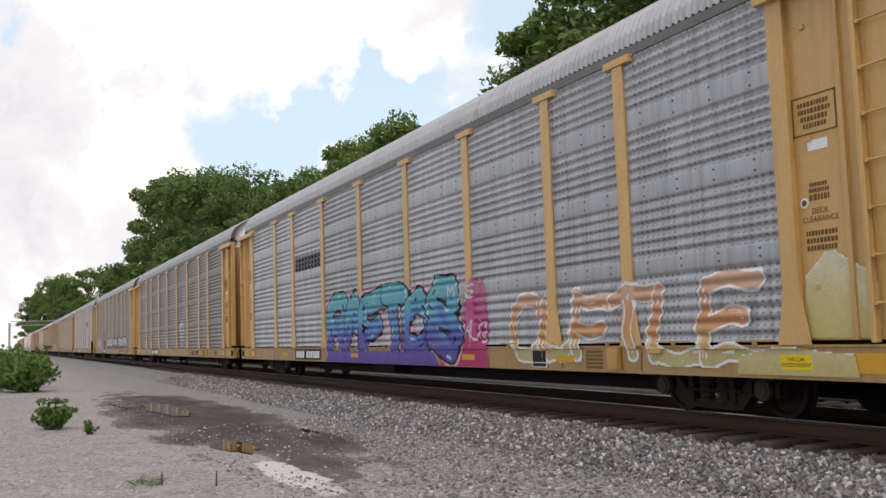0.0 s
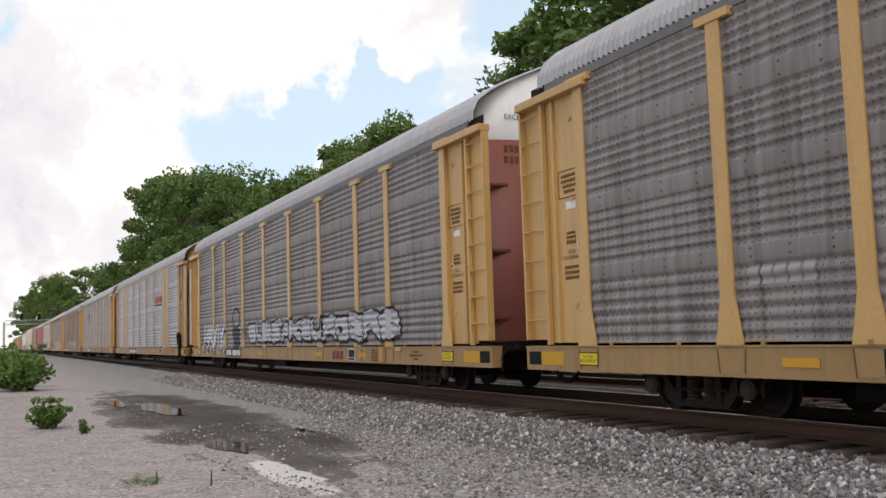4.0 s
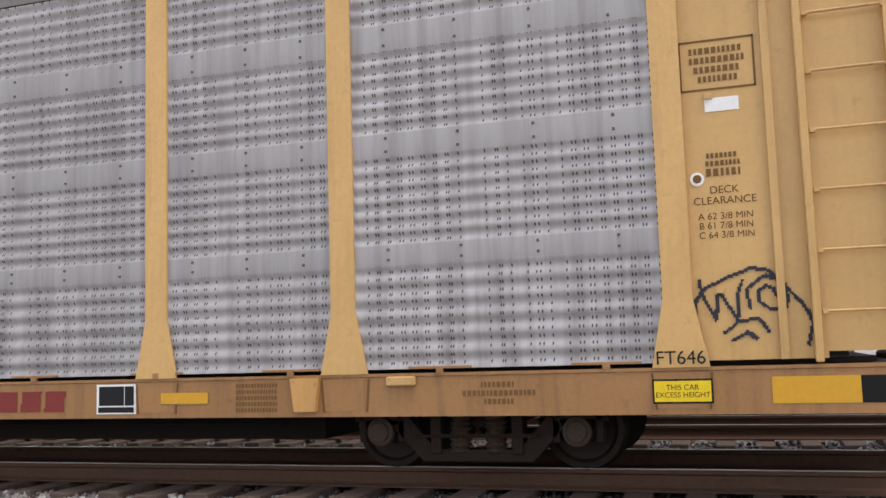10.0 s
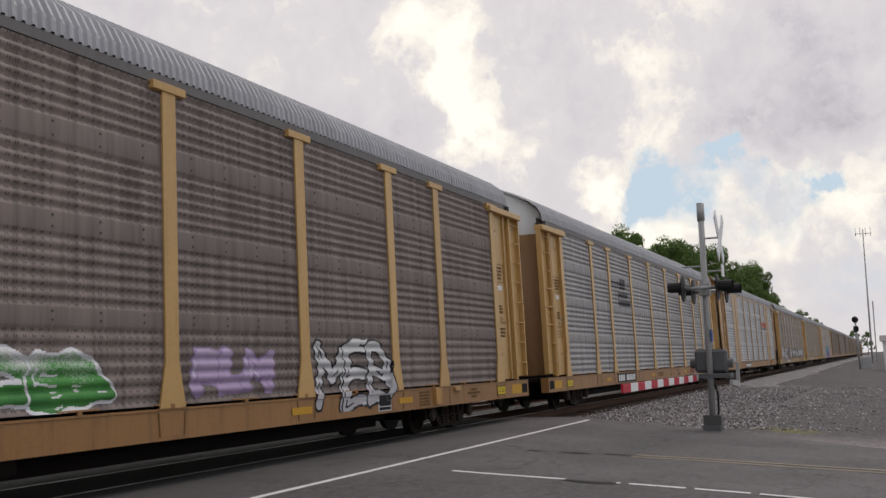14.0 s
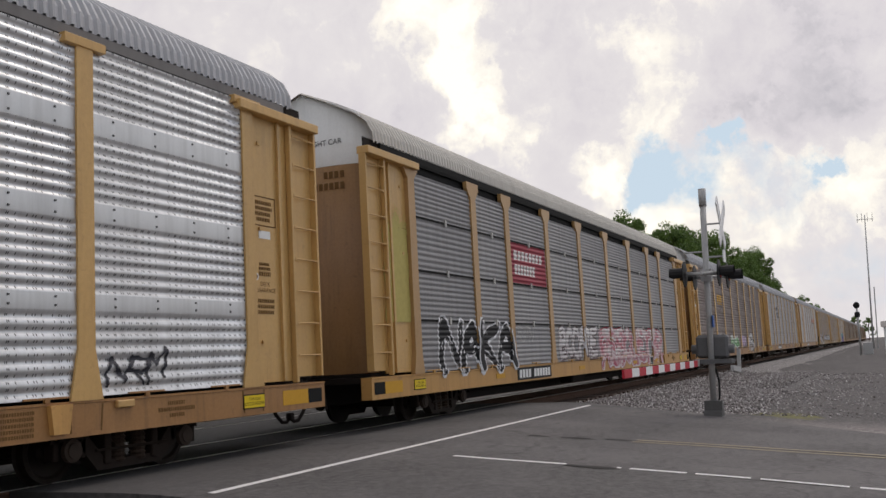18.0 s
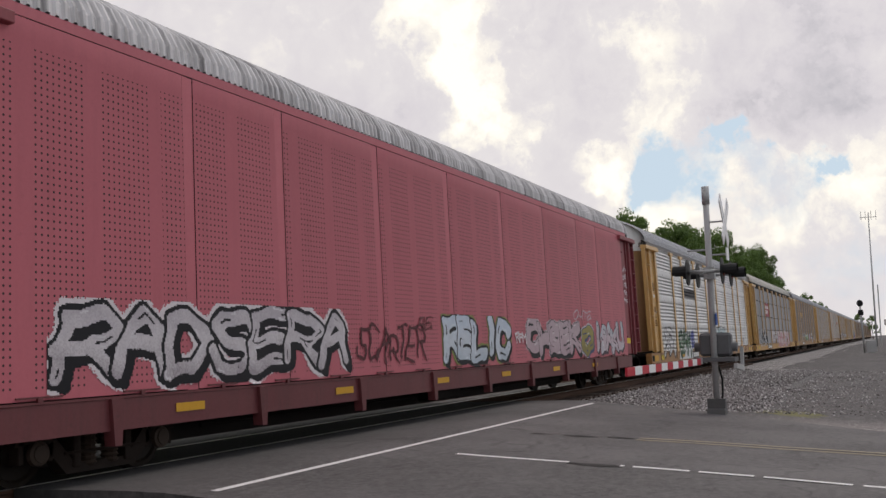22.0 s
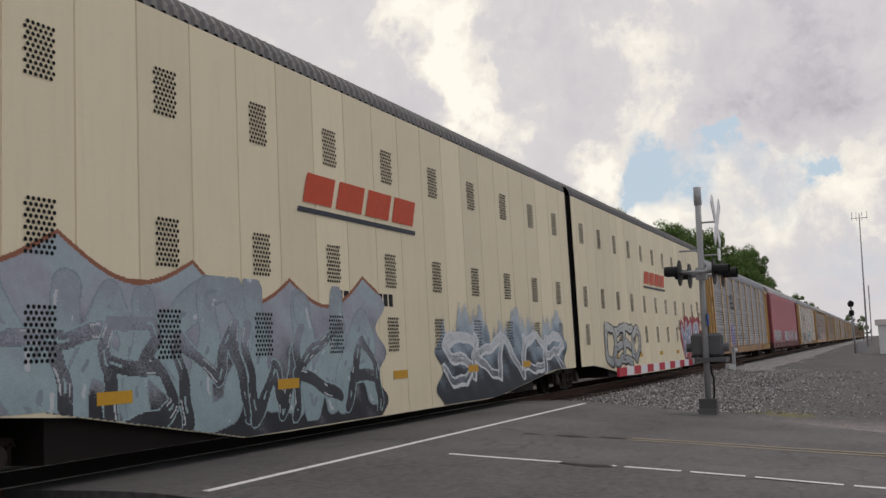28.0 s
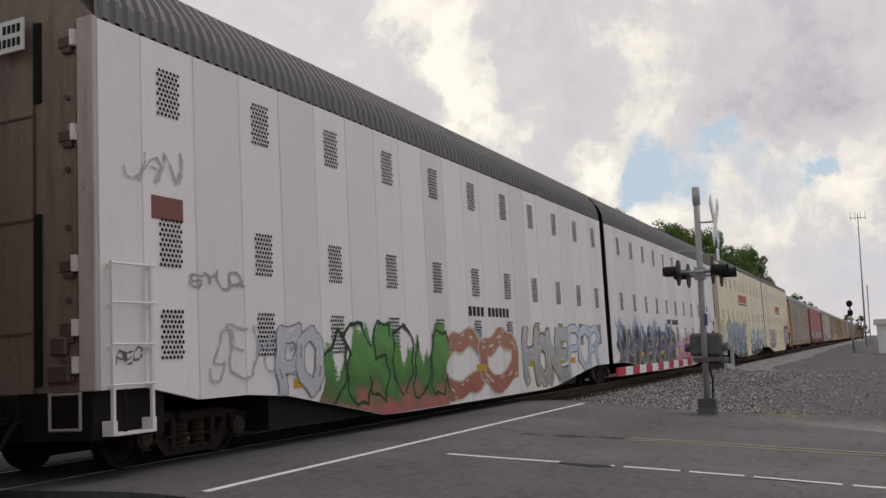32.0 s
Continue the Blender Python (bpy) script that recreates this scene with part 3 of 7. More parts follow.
PALE_STONE = stone_material("dust_covered_pale_stone", 0.35, 0.72)
# stones coloured dark for the shade under and behind the train
SHADED_STONE = stone_material("shade_dark_crushed_stone", 0.85)
SHADED_OILY_STONE = stone_material("oily_shade_dark_stone", 1.0)
GROUND, BALLAST, STONE, ASPHALT = ground_material(), ballast_material(), stone_material(), asphalt_material()
WOOD = painted("creosoted_tie_wood", (0.078, 0.050, 0.038), dirt=(0.022, 0.014, 0.010), amount=0.6, rough=0.85, grain=0.5)
RAIL_SIDE = plain("rusty_rail_steel", (0.085, 0.046, 0.031), 0.8, 0.1, 0.4)
RAIL_TOP = plain("polished_rail_steel", (0.55, 0.54, 0.53), 0.28, 0.9, 0.1)
LINE_WHITE = painted("worn_white_road_paint", (0.70, 0.69, 0.68), dirt=(0.2, 0.19, 0.19), amount=0.6, streak=True)
LINE_YELLOW = painted("worn_yellow_road_paint", (0.25, 0.195, 0.115), dirt=(0.12, 0.11, 0.10), amount=1.0)


def grid_mesh(name, xs, ys, height, material, smooth_faces=True):
    verts = [(x, y, height(x, y)) for y in ys for x in xs]
    n = len(xs)
    faces = [(j * n + i, j * n + i + 1, (j + 1) * n + i + 1, (j + 1) * n + i) for j in range(len(ys) - 1) for i in range(n - 1)]
    me = bpy.data.meshes.new(name)
    me.from_pydata(verts, [], faces)
    me.materials.append(material)
    for p in me.polygons:
        p.use_smooth = smooth_faces
    return me


def spread(points, step):
    out = []
    for (a, b), s in zip(zip(points, points[1:]), step):
        k = max(1, round((b - a) / s))
        out += [a + (b - a) * i / k for i in range(k)]
    return out + [points[-1]]


gx = spread([-2800, -400, -80, -30, 4, 9, 30, 90, 500, 2800], [300, 20, 2, 0.5, 0.3, 1.0, 3, 40, 300])
gy = spread([-2800, -200, -30, -3, 7, 20, 60, 400, 2800], [300, 20, 1.5, 0.25, 1.5, 8, 40, 300])
tagged(new("ground", grid_mesh("ground", gx, gy, ground_z, GROUND)), "pale packed gravel and dirt ground with a wet muddy hollow", "ground", kind="structure")


# ---- track ----
def bed_z(y, x=0.0):
    """The ballast: flat under the ties, sloping down at both shoulders."""
    wide = smooth(17, 22, x) * (1 - 0.8 * smooth(34, 64, x))   # past the crossing the stone lies out towards the lot
    if y < 7.62:
        t = (y - 6.25) / 1.37
        left = -0.58 + 0.31 * t ** 0.8 if t > 0 else -0.60
        right = -0.27 - 0.17 * (7.62 - y) / 4.7 - 0.2 * smooth(3.2, 2.2, y)
        return left * (1 - wide) + right * wide
    if y > 14.9:
        return -0.27 - 0.4 * smooth(14.9, 16.6, y)
    return -0.27


bed_x = spread([-640, -60, -34, 6.9], [40, 4, 0.4])
bed_x2 = spread([19.3, 60, 120, 700], [0.5, 5, 50])
bed_y = spread([2.2, 8.0, 16.8], [0.2, 0.8])


def bed_noise(x, y):
    return bed_z(y, x) + 0.035 * noise.noise((x * 1.1, y * 1.5, 1)) + 0.02 * noise.noise((x * 4, y * 4, 7))


for xs in (bed_x, bed_x2):
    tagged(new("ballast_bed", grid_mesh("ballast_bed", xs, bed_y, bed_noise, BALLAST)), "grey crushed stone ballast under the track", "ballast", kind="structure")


def stones(n, x0, x1, y0, y1, zf, rnd, name="ballast_stone", mat=None, size=1.0):
    """Loose angular stones: octahedra, each bent its own way, as one sheet of stuff."""
    base = np.array([(1, 0, 0), (-1, 0, 0), (0, 1, 0), (0, -1, 0), (0, 0, 1), (0, 0, -1)], float)
    tri = np.array([(0, 2, 4), (2, 1, 4), (1, 3, 4), (3, 0, 4), (2, 0, 5), (1, 2, 5), (3, 1, 5), (0, 3, 5)])
    px, py = rnd.uniform(x0, x1, n), rnd.uniform(y0, y1, n)
    pz = np.array([zf(x, y) for x, y in zip(px, py)])
    ok = pz > -0.585
    px, py, pz = px[ok], py[ok], pz[ok]
    n = len(px)
    r = rnd.uniform(0.018, 0.042, n) * size
    v = base[None] * (r[:, None, None] * rnd.uniform(0.6, 1.3, (n, 1, 3))) + rnd.normal(0, 1, (n, 6, 3)) * (r * 0.22)[:, None, None]
    a = rnd.uniform(0, 6.28, n)
    b = rnd.uniform(-0.8, 0.8, n)
    ca, sa, cb, sb = np.cos(a)[:, None], np.sin(a)[:, None], np.cos(b)[:, None], np.sin(b)[:, None]
    x, y, z = v[..., 0], v[..., 1], v[..., 2]
    x, z = x * cb - z * sb, x * sb + z * cb
    x, y = x * ca - y * sa, x * sa + y * ca
    v = np.stack([x + px[:, None], y + py[:, None], z + (pz + r * 0.35)[:, None]], -1).reshape(-1, 3)
    f = (tri[None] + (np.arange(n) * 6)[:, None, None]).reshape(-1, 3)
    me = bpy.data.meshes.new(name)
    me.vertices.add(len(v))
    me.vertices.foreach_set("co", v.ravel())
    me.loops.add(f.size)
    me.loops.foreach_set("vertex_index", f.ravel())
    me.polygons.add(len(f))
    me.polygons.foreach_set("loop_start", np.arange(0, f.size, 3))
    me.update(calc_edges=True)
    me.materials.append(mat or STONE)
    return me


rnd = np.random.default_rng(5)
tagged(new("gravel_stones", stones(3500, 2.5, 7.3, 3.6, 6.3, lambda x, y: ground_z(x, y) - 0.01, rnd, "gravel_stone")), "loose stones along the pavement edge", "gravel", kind="stuff")
for n, x0, x1, y0, y1, mt, lb in ((24000, -18, 6.8, 6.0, 8.0, STONE, "loose angular grey ballast stones"), (13000, -44, -18, 6.0, 8.0, STONE, "loose angular grey ballast stones"), (15000, 20.0, 32, 2.6, 8.0, STONE, "loose angular grey ballast stones"), (9000, 32, 52, 3.2, 8.0, STONE, "loose angular grey ballast stones"),
                                  (8000, -14, 6.8, 8.0, 10.4, SHADED_OILY_STONE, "ballast stones between the rails, coloured dark for oil and the train's shade"), (8000, -12, 6.8, 10.4, 13.0, SHADED_STONE, "loose grey ballast stones between the tracks")):
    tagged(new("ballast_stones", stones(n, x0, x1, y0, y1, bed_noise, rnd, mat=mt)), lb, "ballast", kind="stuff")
tagged(new("gravel_stones", stones(5000, 20.5, 48, -0.5, 3.0, lambda x, y: ground_z(x, y) - 0.016 if rnd.random() < (0.2 + 0.28 * y) else -1.0, rnd, "gravel_stone")), "scattered grey stones on the gravel lot", "gravel", kind="stuff")
tagged(new("gravel_stones", stones(16000, -34, -8, -1.5, 3.4, lambda x, y: -1.0 if in_mud(x, y) and rnd.random() < 0.8 else ground_z(x, y) - 0.006, rnd, "gravel_stone", PALE_STONE, 0.42)), "small stones bedded in pale dirt", "gravel", kind="stuff")
tagged(new("gravel_stones", stones(22000, -19, 4.5, 2.6, 6.4, lambda x, y: -1.0 if (in_mud(x, y) and rnd.random() < 0.85) or rnd.random() > 0.25 + 0.22 * (y - 2.6) else ground_z(x, y) - 0.008, rnd, "gravel_stone", STONE, 0.72)), "small scattered gravel stones on dirt", "gravel", kind="stuff")


def rail_section(s):
    """Half a rail's outline mirrored: base, web, head."""
    half = [(0.076, -0.185), (0.076, -0.172), (0.022, -0.15), (0.010, -0.13), (0.010, -0.05), (0.034, -0.036), (0.036, -0.006), (0.028, -0.001)]
    return [(s + y, z) for y, z in half] + [(s - y, z) for y, z in half[::-1]]


def build_track(y, label, near):
    root = thing("railroad_track", label, "track", (0, y, 0), kind="structure")
    for s in (-0.753, 0.753):
        bm = bmesh.new()
        extrude_x(bm, rail_section(s), -640, 720)
        rail = part("rail", bm, RAIL_SIDE, root, "brown rusted steel rail with a bright worn head")
        bm = bmesh.new()
        box(bm, -640, 720, s - 0.026, s + 0.026, -0.002, 0.0025)
        part("rail_head", bm, RAIL_TOP, rail)

    def tie(bm):
        box(bm, -0.115, 0.115, -1.36, 1.36, -0.37, -0.187, bevel=0.012)
    me = cached("tie", tie, WOOD)
    rr = random.Random(3)
    spans = [(-56, 6.6), (19.6, 60)] if near else [(-14, 6.6)]
    for a, b in spans:
        x = a
        while x < b:
            link("tie", me, root, (x, rr.uniform(-0.05, 0.05) + (-0.10 if near else 0), rr.uniform(-0.012, 0.012)), rot=(0, 0, radians(rr.uniform(-1.5, 1.5))))
            x += 0.50 + rr.uniform(-0.03, 0.03)
    if near:
        def plate(bm):
            box(bm, -0.10, 0.10, -0.18, 0.18, -0.19, -0.17)
    return root


build_track(TRACK_Y, "railroad track with rusty rails on dark creosoted wooden ties", True)
build_track(FAR_TRACK_Y, "second railroad track behind, rusty rails on wooden ties", False)

# ---- the road and its crossing ----
ROAD_X0, ROAD_X1 = 7.0, 19.3
road = thing("road", "cracked grey asphalt road that crosses the track", "road", kind="structure")


def road_edge(y):
    """The road's far edge, where the pavement widens towards the crossing."""
    return float(np.interp(y, [-4, 0, 3.4, 6.4, 9, 40], [14.6, 17.0, 19.4, 20.7, 21.4, 21.4]))


def slab(y0, y1, name="asphalt"):
    bm = bmesh.new()
    ys = spread([y0, y1], [0.5])
    top = [[bm.verts.new((x, y, road_z(y) + 0.012 * noise.noise((x * 0.6, y * 0.6, 2)) * smooth(6.4, 4.5, y))) for x in spread([ROAD_X0, ROAD_X1], [0.5])] for y in ys]
    for row, y in zip(top, ys):
        for v in row:
            v.co.x = ROAD_X0 + (v.co.x - ROAD_X0) * (road_edge(y) - ROAD_X0) / (ROAD_X1 - ROAD_X0)
    for a, b in zip(top, top[1:]):
        for i in range(len(a) - 1):
            bm.faces.new((a[i], a[i + 1], b[i + 1], b[i]))
    bound = [e for e in bm.edges if e.is_boundary]
    ext = bmesh.ops.extrude_edge_only(bm, edges=bound)["geom"]
    for v in ext:
        if isinstance(v, bmesh.types.BMVert):
            v.co.z = -0.7
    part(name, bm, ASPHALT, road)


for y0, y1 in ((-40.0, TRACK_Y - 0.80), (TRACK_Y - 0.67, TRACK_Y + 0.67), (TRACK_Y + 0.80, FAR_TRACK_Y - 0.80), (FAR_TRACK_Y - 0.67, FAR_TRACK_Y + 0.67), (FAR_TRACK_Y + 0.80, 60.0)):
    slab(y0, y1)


def road_line(x0, x1, y0, y1, material, name="road_marking"):
    bm = bmesh.new()
    for a, b in zip(spread([y0, y1], [0.4]), spread([y0, y1], [0.4])[1:]):
        xs = spread([x0, x1], [0.5])
        for c, d in zip(xs, xs[1:]):
            bm.faces.new([bm.verts.new((x, y, road_z(y) + 0.012 * noise.noise((x * 0.6, y * 0.6, 2)) * smooth(6.4, 4.5, y) + 0.005)) for x, y in ((c, a), (d, a), (d, b), (c, b))])
    part(name, bm, material, road, "worn painted road line")


road_line(7.3, 20.0, 5.91, 6.00, LINE_WHITE)


def tar_patch(x, y, a, b, seed):
    """A thin uneven smear of tar on the asphalt."""
    bm = bmesh.new()
    ring = []
    for i in range(28):
        t = 2 * math.pi * i / 28
        k = 1 + 0.55 * noise.noise((math.cos(t) * 1.8 + seed, math.sin(t) * 1.8, seed))
        px, py = x + a * k * math.cos(t), y + b * k * math.sin(t)
        ring.append(bm.verts.new((px, py, road_z(py) + 0.012 * noise.noise((px * 0.6, py * 0.6, 2)) * smooth(6.4, 4.5, py) + 0.006)))
    bm.faces.new(ring)
    part("tar_patch", bm, TAR, road, "dark uneven tar patch")


TAR = plain("black_road_tar", (0.022, 0.020, 0.020), 0.7)
for px, py, pa, pb, sd in ((10.9, 3.28, 0.10, 0.30, 1.0), (13.75, 4.35, 0.14, 0.24, 2.0), (13.7, 4.95, 0.10, 0.16, 3.0), (13.9, 3.75, 0.08, 0.2, 4.0)):
    tar_patch(px, py, pa, pb, sd)
for y0, y1 in ((3.62, 5.1), (2.95, 3.0), (2.2, 2.85), (1.5, 2.1), (0.5, 1.4), (-0.6, 0.4), (-3.5, -1.2)):
    road_line(10.95, 11.05, y0, y1, LINE_WHITE)
road_line(13.72, 13.82, -8, 3.5, LINE_YELLOW)
road_line(13.98, 14.08, -8, 3.5, LINE_YELLOW)


# ---- the train ----
PANEL_IN, POST_OUT = 0.006, 0.024     # the sheets' outer face and the posts' outer face against the side
SIDE = 1.53                      # half the width of a car over its side sheets
POSTS = (-8.92, -7.0, -4.22, -1.41, 1.41, 4.22, 7.0, 8.92)
BANDS = ((1.83, 1.99), (2.79, 2.98), (3.75, 3.97))


def corrugation(z0=0.92, z1=4.74, bands=BANDS, ribs=6, depth=0.036):
    """The sheet's outline from bottom to top as (inset, height): smooth waves between flat belts."""
    out = []
    edges = [z0] + [e for b in bands for e in b] + [z1]
    for k in range(0, len(edges), 2):
        a, b = edges[k], edges[k + 1]
        n = ribs * 7
        for i in range(n + 1):
            u = i / 7.0
            out.append((depth * (0.5 - 0.5 * math.cos(2 * math.pi * u)) ** 1.35, a + (b - a) * i / n))
    return out


PROFILE = corrugation()
FINE = corrugation(0.90, 4.55, ((1.83, 1.85), (2.74, 2.76), (3.73, 3.75)), 9, 0.022)


FLAT = [(0.0, 0.90), (0.0, 4.50), (-0.004, 4.51), (-0.004, 4.74)]


def post_flush(bm):
    box(bm, -0.09, 0.09, 0.012, 0.06, 0.89, 4.74)


def sheet(bm, w, profile, studs=BANDS):
    rows = []
    for inset, z in profile:
        rows.append([bm.verts.new((x, y, z)) for x, y in ((-w / 2, 0.0), (-w / 2 + 0.035, inset), (w / 2 - 0.035, inset), (w / 2, 0.0))])
    for a, b in zip(rows, rows[1:]):
        for i in range(3):
            bm.faces.new((a[i], a[i + 1], b[i + 1], b[i])).smooth = True
    n = max(2, round(w / 0.62))
    for lo, hi in studs:
        for z in (lo + 0.035, hi - 0.035):
            for i in range(n):
                x = -w / 2 + w * (i + 0.5) / n
                box(bm, x - 0.011, x + 0.011, -0.010, 0.0, z - 0.011, z + 0.011, mat=1)


def post_plain(bm):
    box(bm, -0.105, 0.105, -POST_OUT, 0.06, 0.89, 4.74, bevel=0.008)


def foot_mesh(bm):
    """Where a post runs down over the sill: a plate between two thin dark lines."""
    prism(bm, [(-0.19, 0.57), (0.19, 0.57), (0.215, 0.842), (-0.215, 0.842)], -0.004, 0.0)
    for s in (-1, 1):
        prism(bm, [(s * 0.195, 0.56), (s * 0.212, 0.56), (s * 0.236, 0.842), (s * 0.218, 0.842)], -0.006, 0.0, mat=1)


def post_tee(bm):
    prism(bm, [(-0.22, 0.885), (0.22, 0.885), (0.115, 1.42), (0.115, 4.68), (-0.115, 4.68), (-0.115, 1.42)], -POST_OUT, 0.004)
    box(bm, -0.10, 0.10, 0.004, 0.06, 0.885, 4.68)
    box(bm, -0.29, 0.29, -0.045, 0.05, 4.67, 4.775, bevel=0.006)


def post_bracket(bm):
    prism(bm, [(-0.20, 0.885), (0.20, 0.885), (0.13, 1.25), (0.13, 4.42), (0.30, 4.62), (0.30, 4.76), (-0.30, 4.76), (-0.30, 4.62), (-0.13, 4.42), (-0.13, 1.25)], -POST_OUT, 0.06)


ROOF_LINE = [(-1.47, 4.885), (-1.455, 5.07), (-1.35, 5.27), (-1.10, 5.475), (-0.75, 5.655), (0.0, 5.985)]     # half the roof's outline, eave to ridge


def arched(eave, top, y_eave):
    """Half the outline of a rounder roof, eave to ridge."""
    rise = top - eave
    return [(-y_eave, eave), (-y_eave + 0.02, eave + rise * 0.24), (-y_eave + 0.10, eave + rise * 0.43), (-y_eave + 0.36, eave + rise * 0.74), (-y_eave + 0.64, eave + rise * 0.90), (-0.4, top - 0.02), (0, top)]


def roof_mesh(bm, half=12.98, line=ROOF_LINE, pitch=0.125, rib=0.042):
    outline = line + [(-y, z) for y, z in line[-2::-1]]
    n = round(2 * half / pitch)
    rows = []
    for i in range(n * 4 + 1):
        x = -half + 2 * half * i / (n * 4)
        up = 0.0 if i % 4 in (0, 1) else rib
        rows.append([bm.verts.new((x, y * (1 + up * 0.6 / 1.4), z + up * 0.8)) for y, z in outline])
    for a, b in zip(rows, rows[1:]):
        for i in range(len(outline) - 1):
            bm.faces.new((a[i], a[i + 1], b[i + 1], b[i]))


def sill_mesh(bm, half=13.5, z0=0.52, z1=0.885):
    extrude_x(bm, [(0.0, z0), (0.0, z1 - 0.03), (-0.012, z1 - 0.025), (-0.012, z1), (0.20, z1), (0.20, z0)], -half, half)
    for x in np.arange(-11.2, 11.4, 1.4):
        box(bm, x - 0.03, x + 0.03, -0.03, 0.0, z1, z1 + 0.05)
        box(bm, x - 0.28, x + 0.28, -0.02, 0.0, z1 + 0.035, z1 + 0.055)


def door_x(y):
    """How far from the middle of the car its bowed end doors stand."""
    return 12.92 - 0.30 * abs(y / 1.40) ** 3.5


def roof_z(y):
    return float(np.interp(-abs(y), [p[0] for p in ROOF_LINE], [p[1] for p in ROOF_LINE]))


def door_mesh(bm, z0, z1, steps=8, arch=0.0):
    """A car's end doors: a bowed sheet with rounded corners."""
    pts = [(door_x(1.40 * i / steps), 1.40 * i / steps) for i in range(-steps, steps + 1)]
    low = [bm.verts.new((x, y, z0)) for x, y in pts]
    high = [bm.verts.new((x, y, roof_z(y) + 0.01 if arch else z1)) for x, y in pts]
    for i in range(len(pts) - 1):
        bm.faces.new((low[i], low[i + 1], high[i + 1], high[i])).smooth = True
    back = [bm.verts.new((12.3, v.co.y, v.co.z)) for v in (low[0], high[0], low[-1], high[-1])]
    bm.faces.new((low[0], high[0], back[1], back[0]))
    bm.faces.new((low[-1], back[2], back[3], high[-1]))
    if arch:
        rear = [bm.verts.new((12.3, v.co.y, v.co.z)) for v in high]
        for i in range(len(pts) - 1):
            bm.faces.new((high[i], high[i + 1], rear[i + 1], rear[i]))
    else:
        bm.faces.new(high + [back[3], back[1]])
        # hinge bars, a seam down the middle and lock rods
        for z in (1.35, 2.55, 3.75):
            box(bm, door_x(0.9) - 0.02, door_x(0.9) + 0.03, -1.10, -0.55, z, z + 0.05)
        for y in (-0.35, 0.04):
            tube(bm, (12.945, y, 1.0), (12.945, y, 4.5), 0.014, n=6)
        box(bm, 12.90, 12.922, -0.015, 0.015, z0, z1)


def roof_strip(bm, x0, x1, ya, yb, up):
    """A strip that lies over the roof sheet from x0 to x1, between two distances from the middle line."""
    ys = [ya + (yb - ya) * i / 10 for i in range(11)]
    lo, hi = ([bm.verts.new((x, y * 1.004, roof_z(y) + up)) for y in ys] for x in (x0, x1))
    for i in range(10):
        bm.faces.new((lo[i], lo[i + 1], hi[i + 1], hi[i]))
    for row in (lo, hi):
        under = [bm.verts.new((v.co.x, v.co.y, v.co.z - up - 0.02)) for v in row]
        for i in range(10):
            bm.faces.new((row[i], row[i + 1], under[i + 1], under[i]))


def ladder_mesh(bm):
    box(bm, -0.34, -0.28, -0.055, 0.03, 0.90, 4.62, bevel=0.008)
    box(bm, 0.30, 0.345, -0.05, 0.08, 0.98, 4.62)
    box(bm, -0.26, 0.30, 0.045, 0.075, 0.98, 4.62)


def rung_mesh(bm):
    tube(bm, (-0.27, -0.035, 0), (0.33, -0.035, 0), 0.013, n=6)
    for x in (-0.25, 0.31):
        box(bm, x - 0.02, x + 0.02, -0.05, 0.0, -0.02, 0.02)


def side_frame(bm):
    """Cast frame: top chord, sagging bottom chord and columns round the springs' window, a jaw over each bearing."""
    prism(bm, [(-1.16, 0.44), (-1.12, 0.53), (-0.55, 0.62), (0.55, 0.62), (1.12, 0.53), (1.16, 0.44), (0.52, 0.50), (-0.52, 0.50)], -0.10, 0.06)
    prism(bm, [(-0.78, 0.40), (-0.64, 0.49), (-0.38, 0.20), (0.38, 0.20), (0.64, 0.49), (0.78, 0.40), (0.50, 0.10), (-0.50, 0.10)], -0.10, 0.06)
    for x in (-0.37, 0.37):
        box(bm, x - 0.05, x + 0.05, -0.13, 0.06, 0.16, 0.54, bevel=0.01)
    for x in (-0.89, 0.89):
        for d in (-0.22, 0.15):
            box(bm, x + d, x + d + 0.07, -0.10, 0.05, 0.26, 0.50, bevel=0.01)
        box(bm, x - 0.17, x + 0.17, -0.13, -0.08, 0.46, 0.53, bevel=0.01)
    box(bm, -0.30, 0.30, -0.17, -0.10, 0.50, 0.61, bevel=0.02)
    tube(bm, (-0.55, -0.13, 0.32), (0.55, -0.13, 0.32), 0.018, n=6)


def spring_mesh(bm):
    rings = []
    for k in range(15):
        r = 0.105 if k % 2 else 0.080
        rings.append((0.16 + k * 0.025, r))
    lathe(bm, rings, 10, axis="Z")


def wheelset_mesh(bm):
    for s in (-1, 1):
        lathe(bm, [(s * 0.69, 0.30), (s * 0.69, 0.385), (s * 0.72, 0.360), (s * 0.815, 0.350), (s * 0.82, 0.30), (s * 0.79, 0.27), (s * 0.77, 0.14), (s * 0.80, 0.11), (s * 0.82, 0.10)], 24)
        for k in range(3):
            a = 2.09 * k
            y = s * 0.824
            bmesh.ops.create_cone(bm, cap_ends=True, segments=6, radius1=0.022, radius2=0.022, depth=0.02, matrix=Matrix.Translation((0.055 * math.cos(a), y, 0.055 * math.sin(a))) @ Matrix.Rotation(radians(90), 4, "X"))
    tube(bm, (0, -0.95, 0), (0, 0.95, 0), 0.075, n=10)


WHEEL_OBJECTS = []


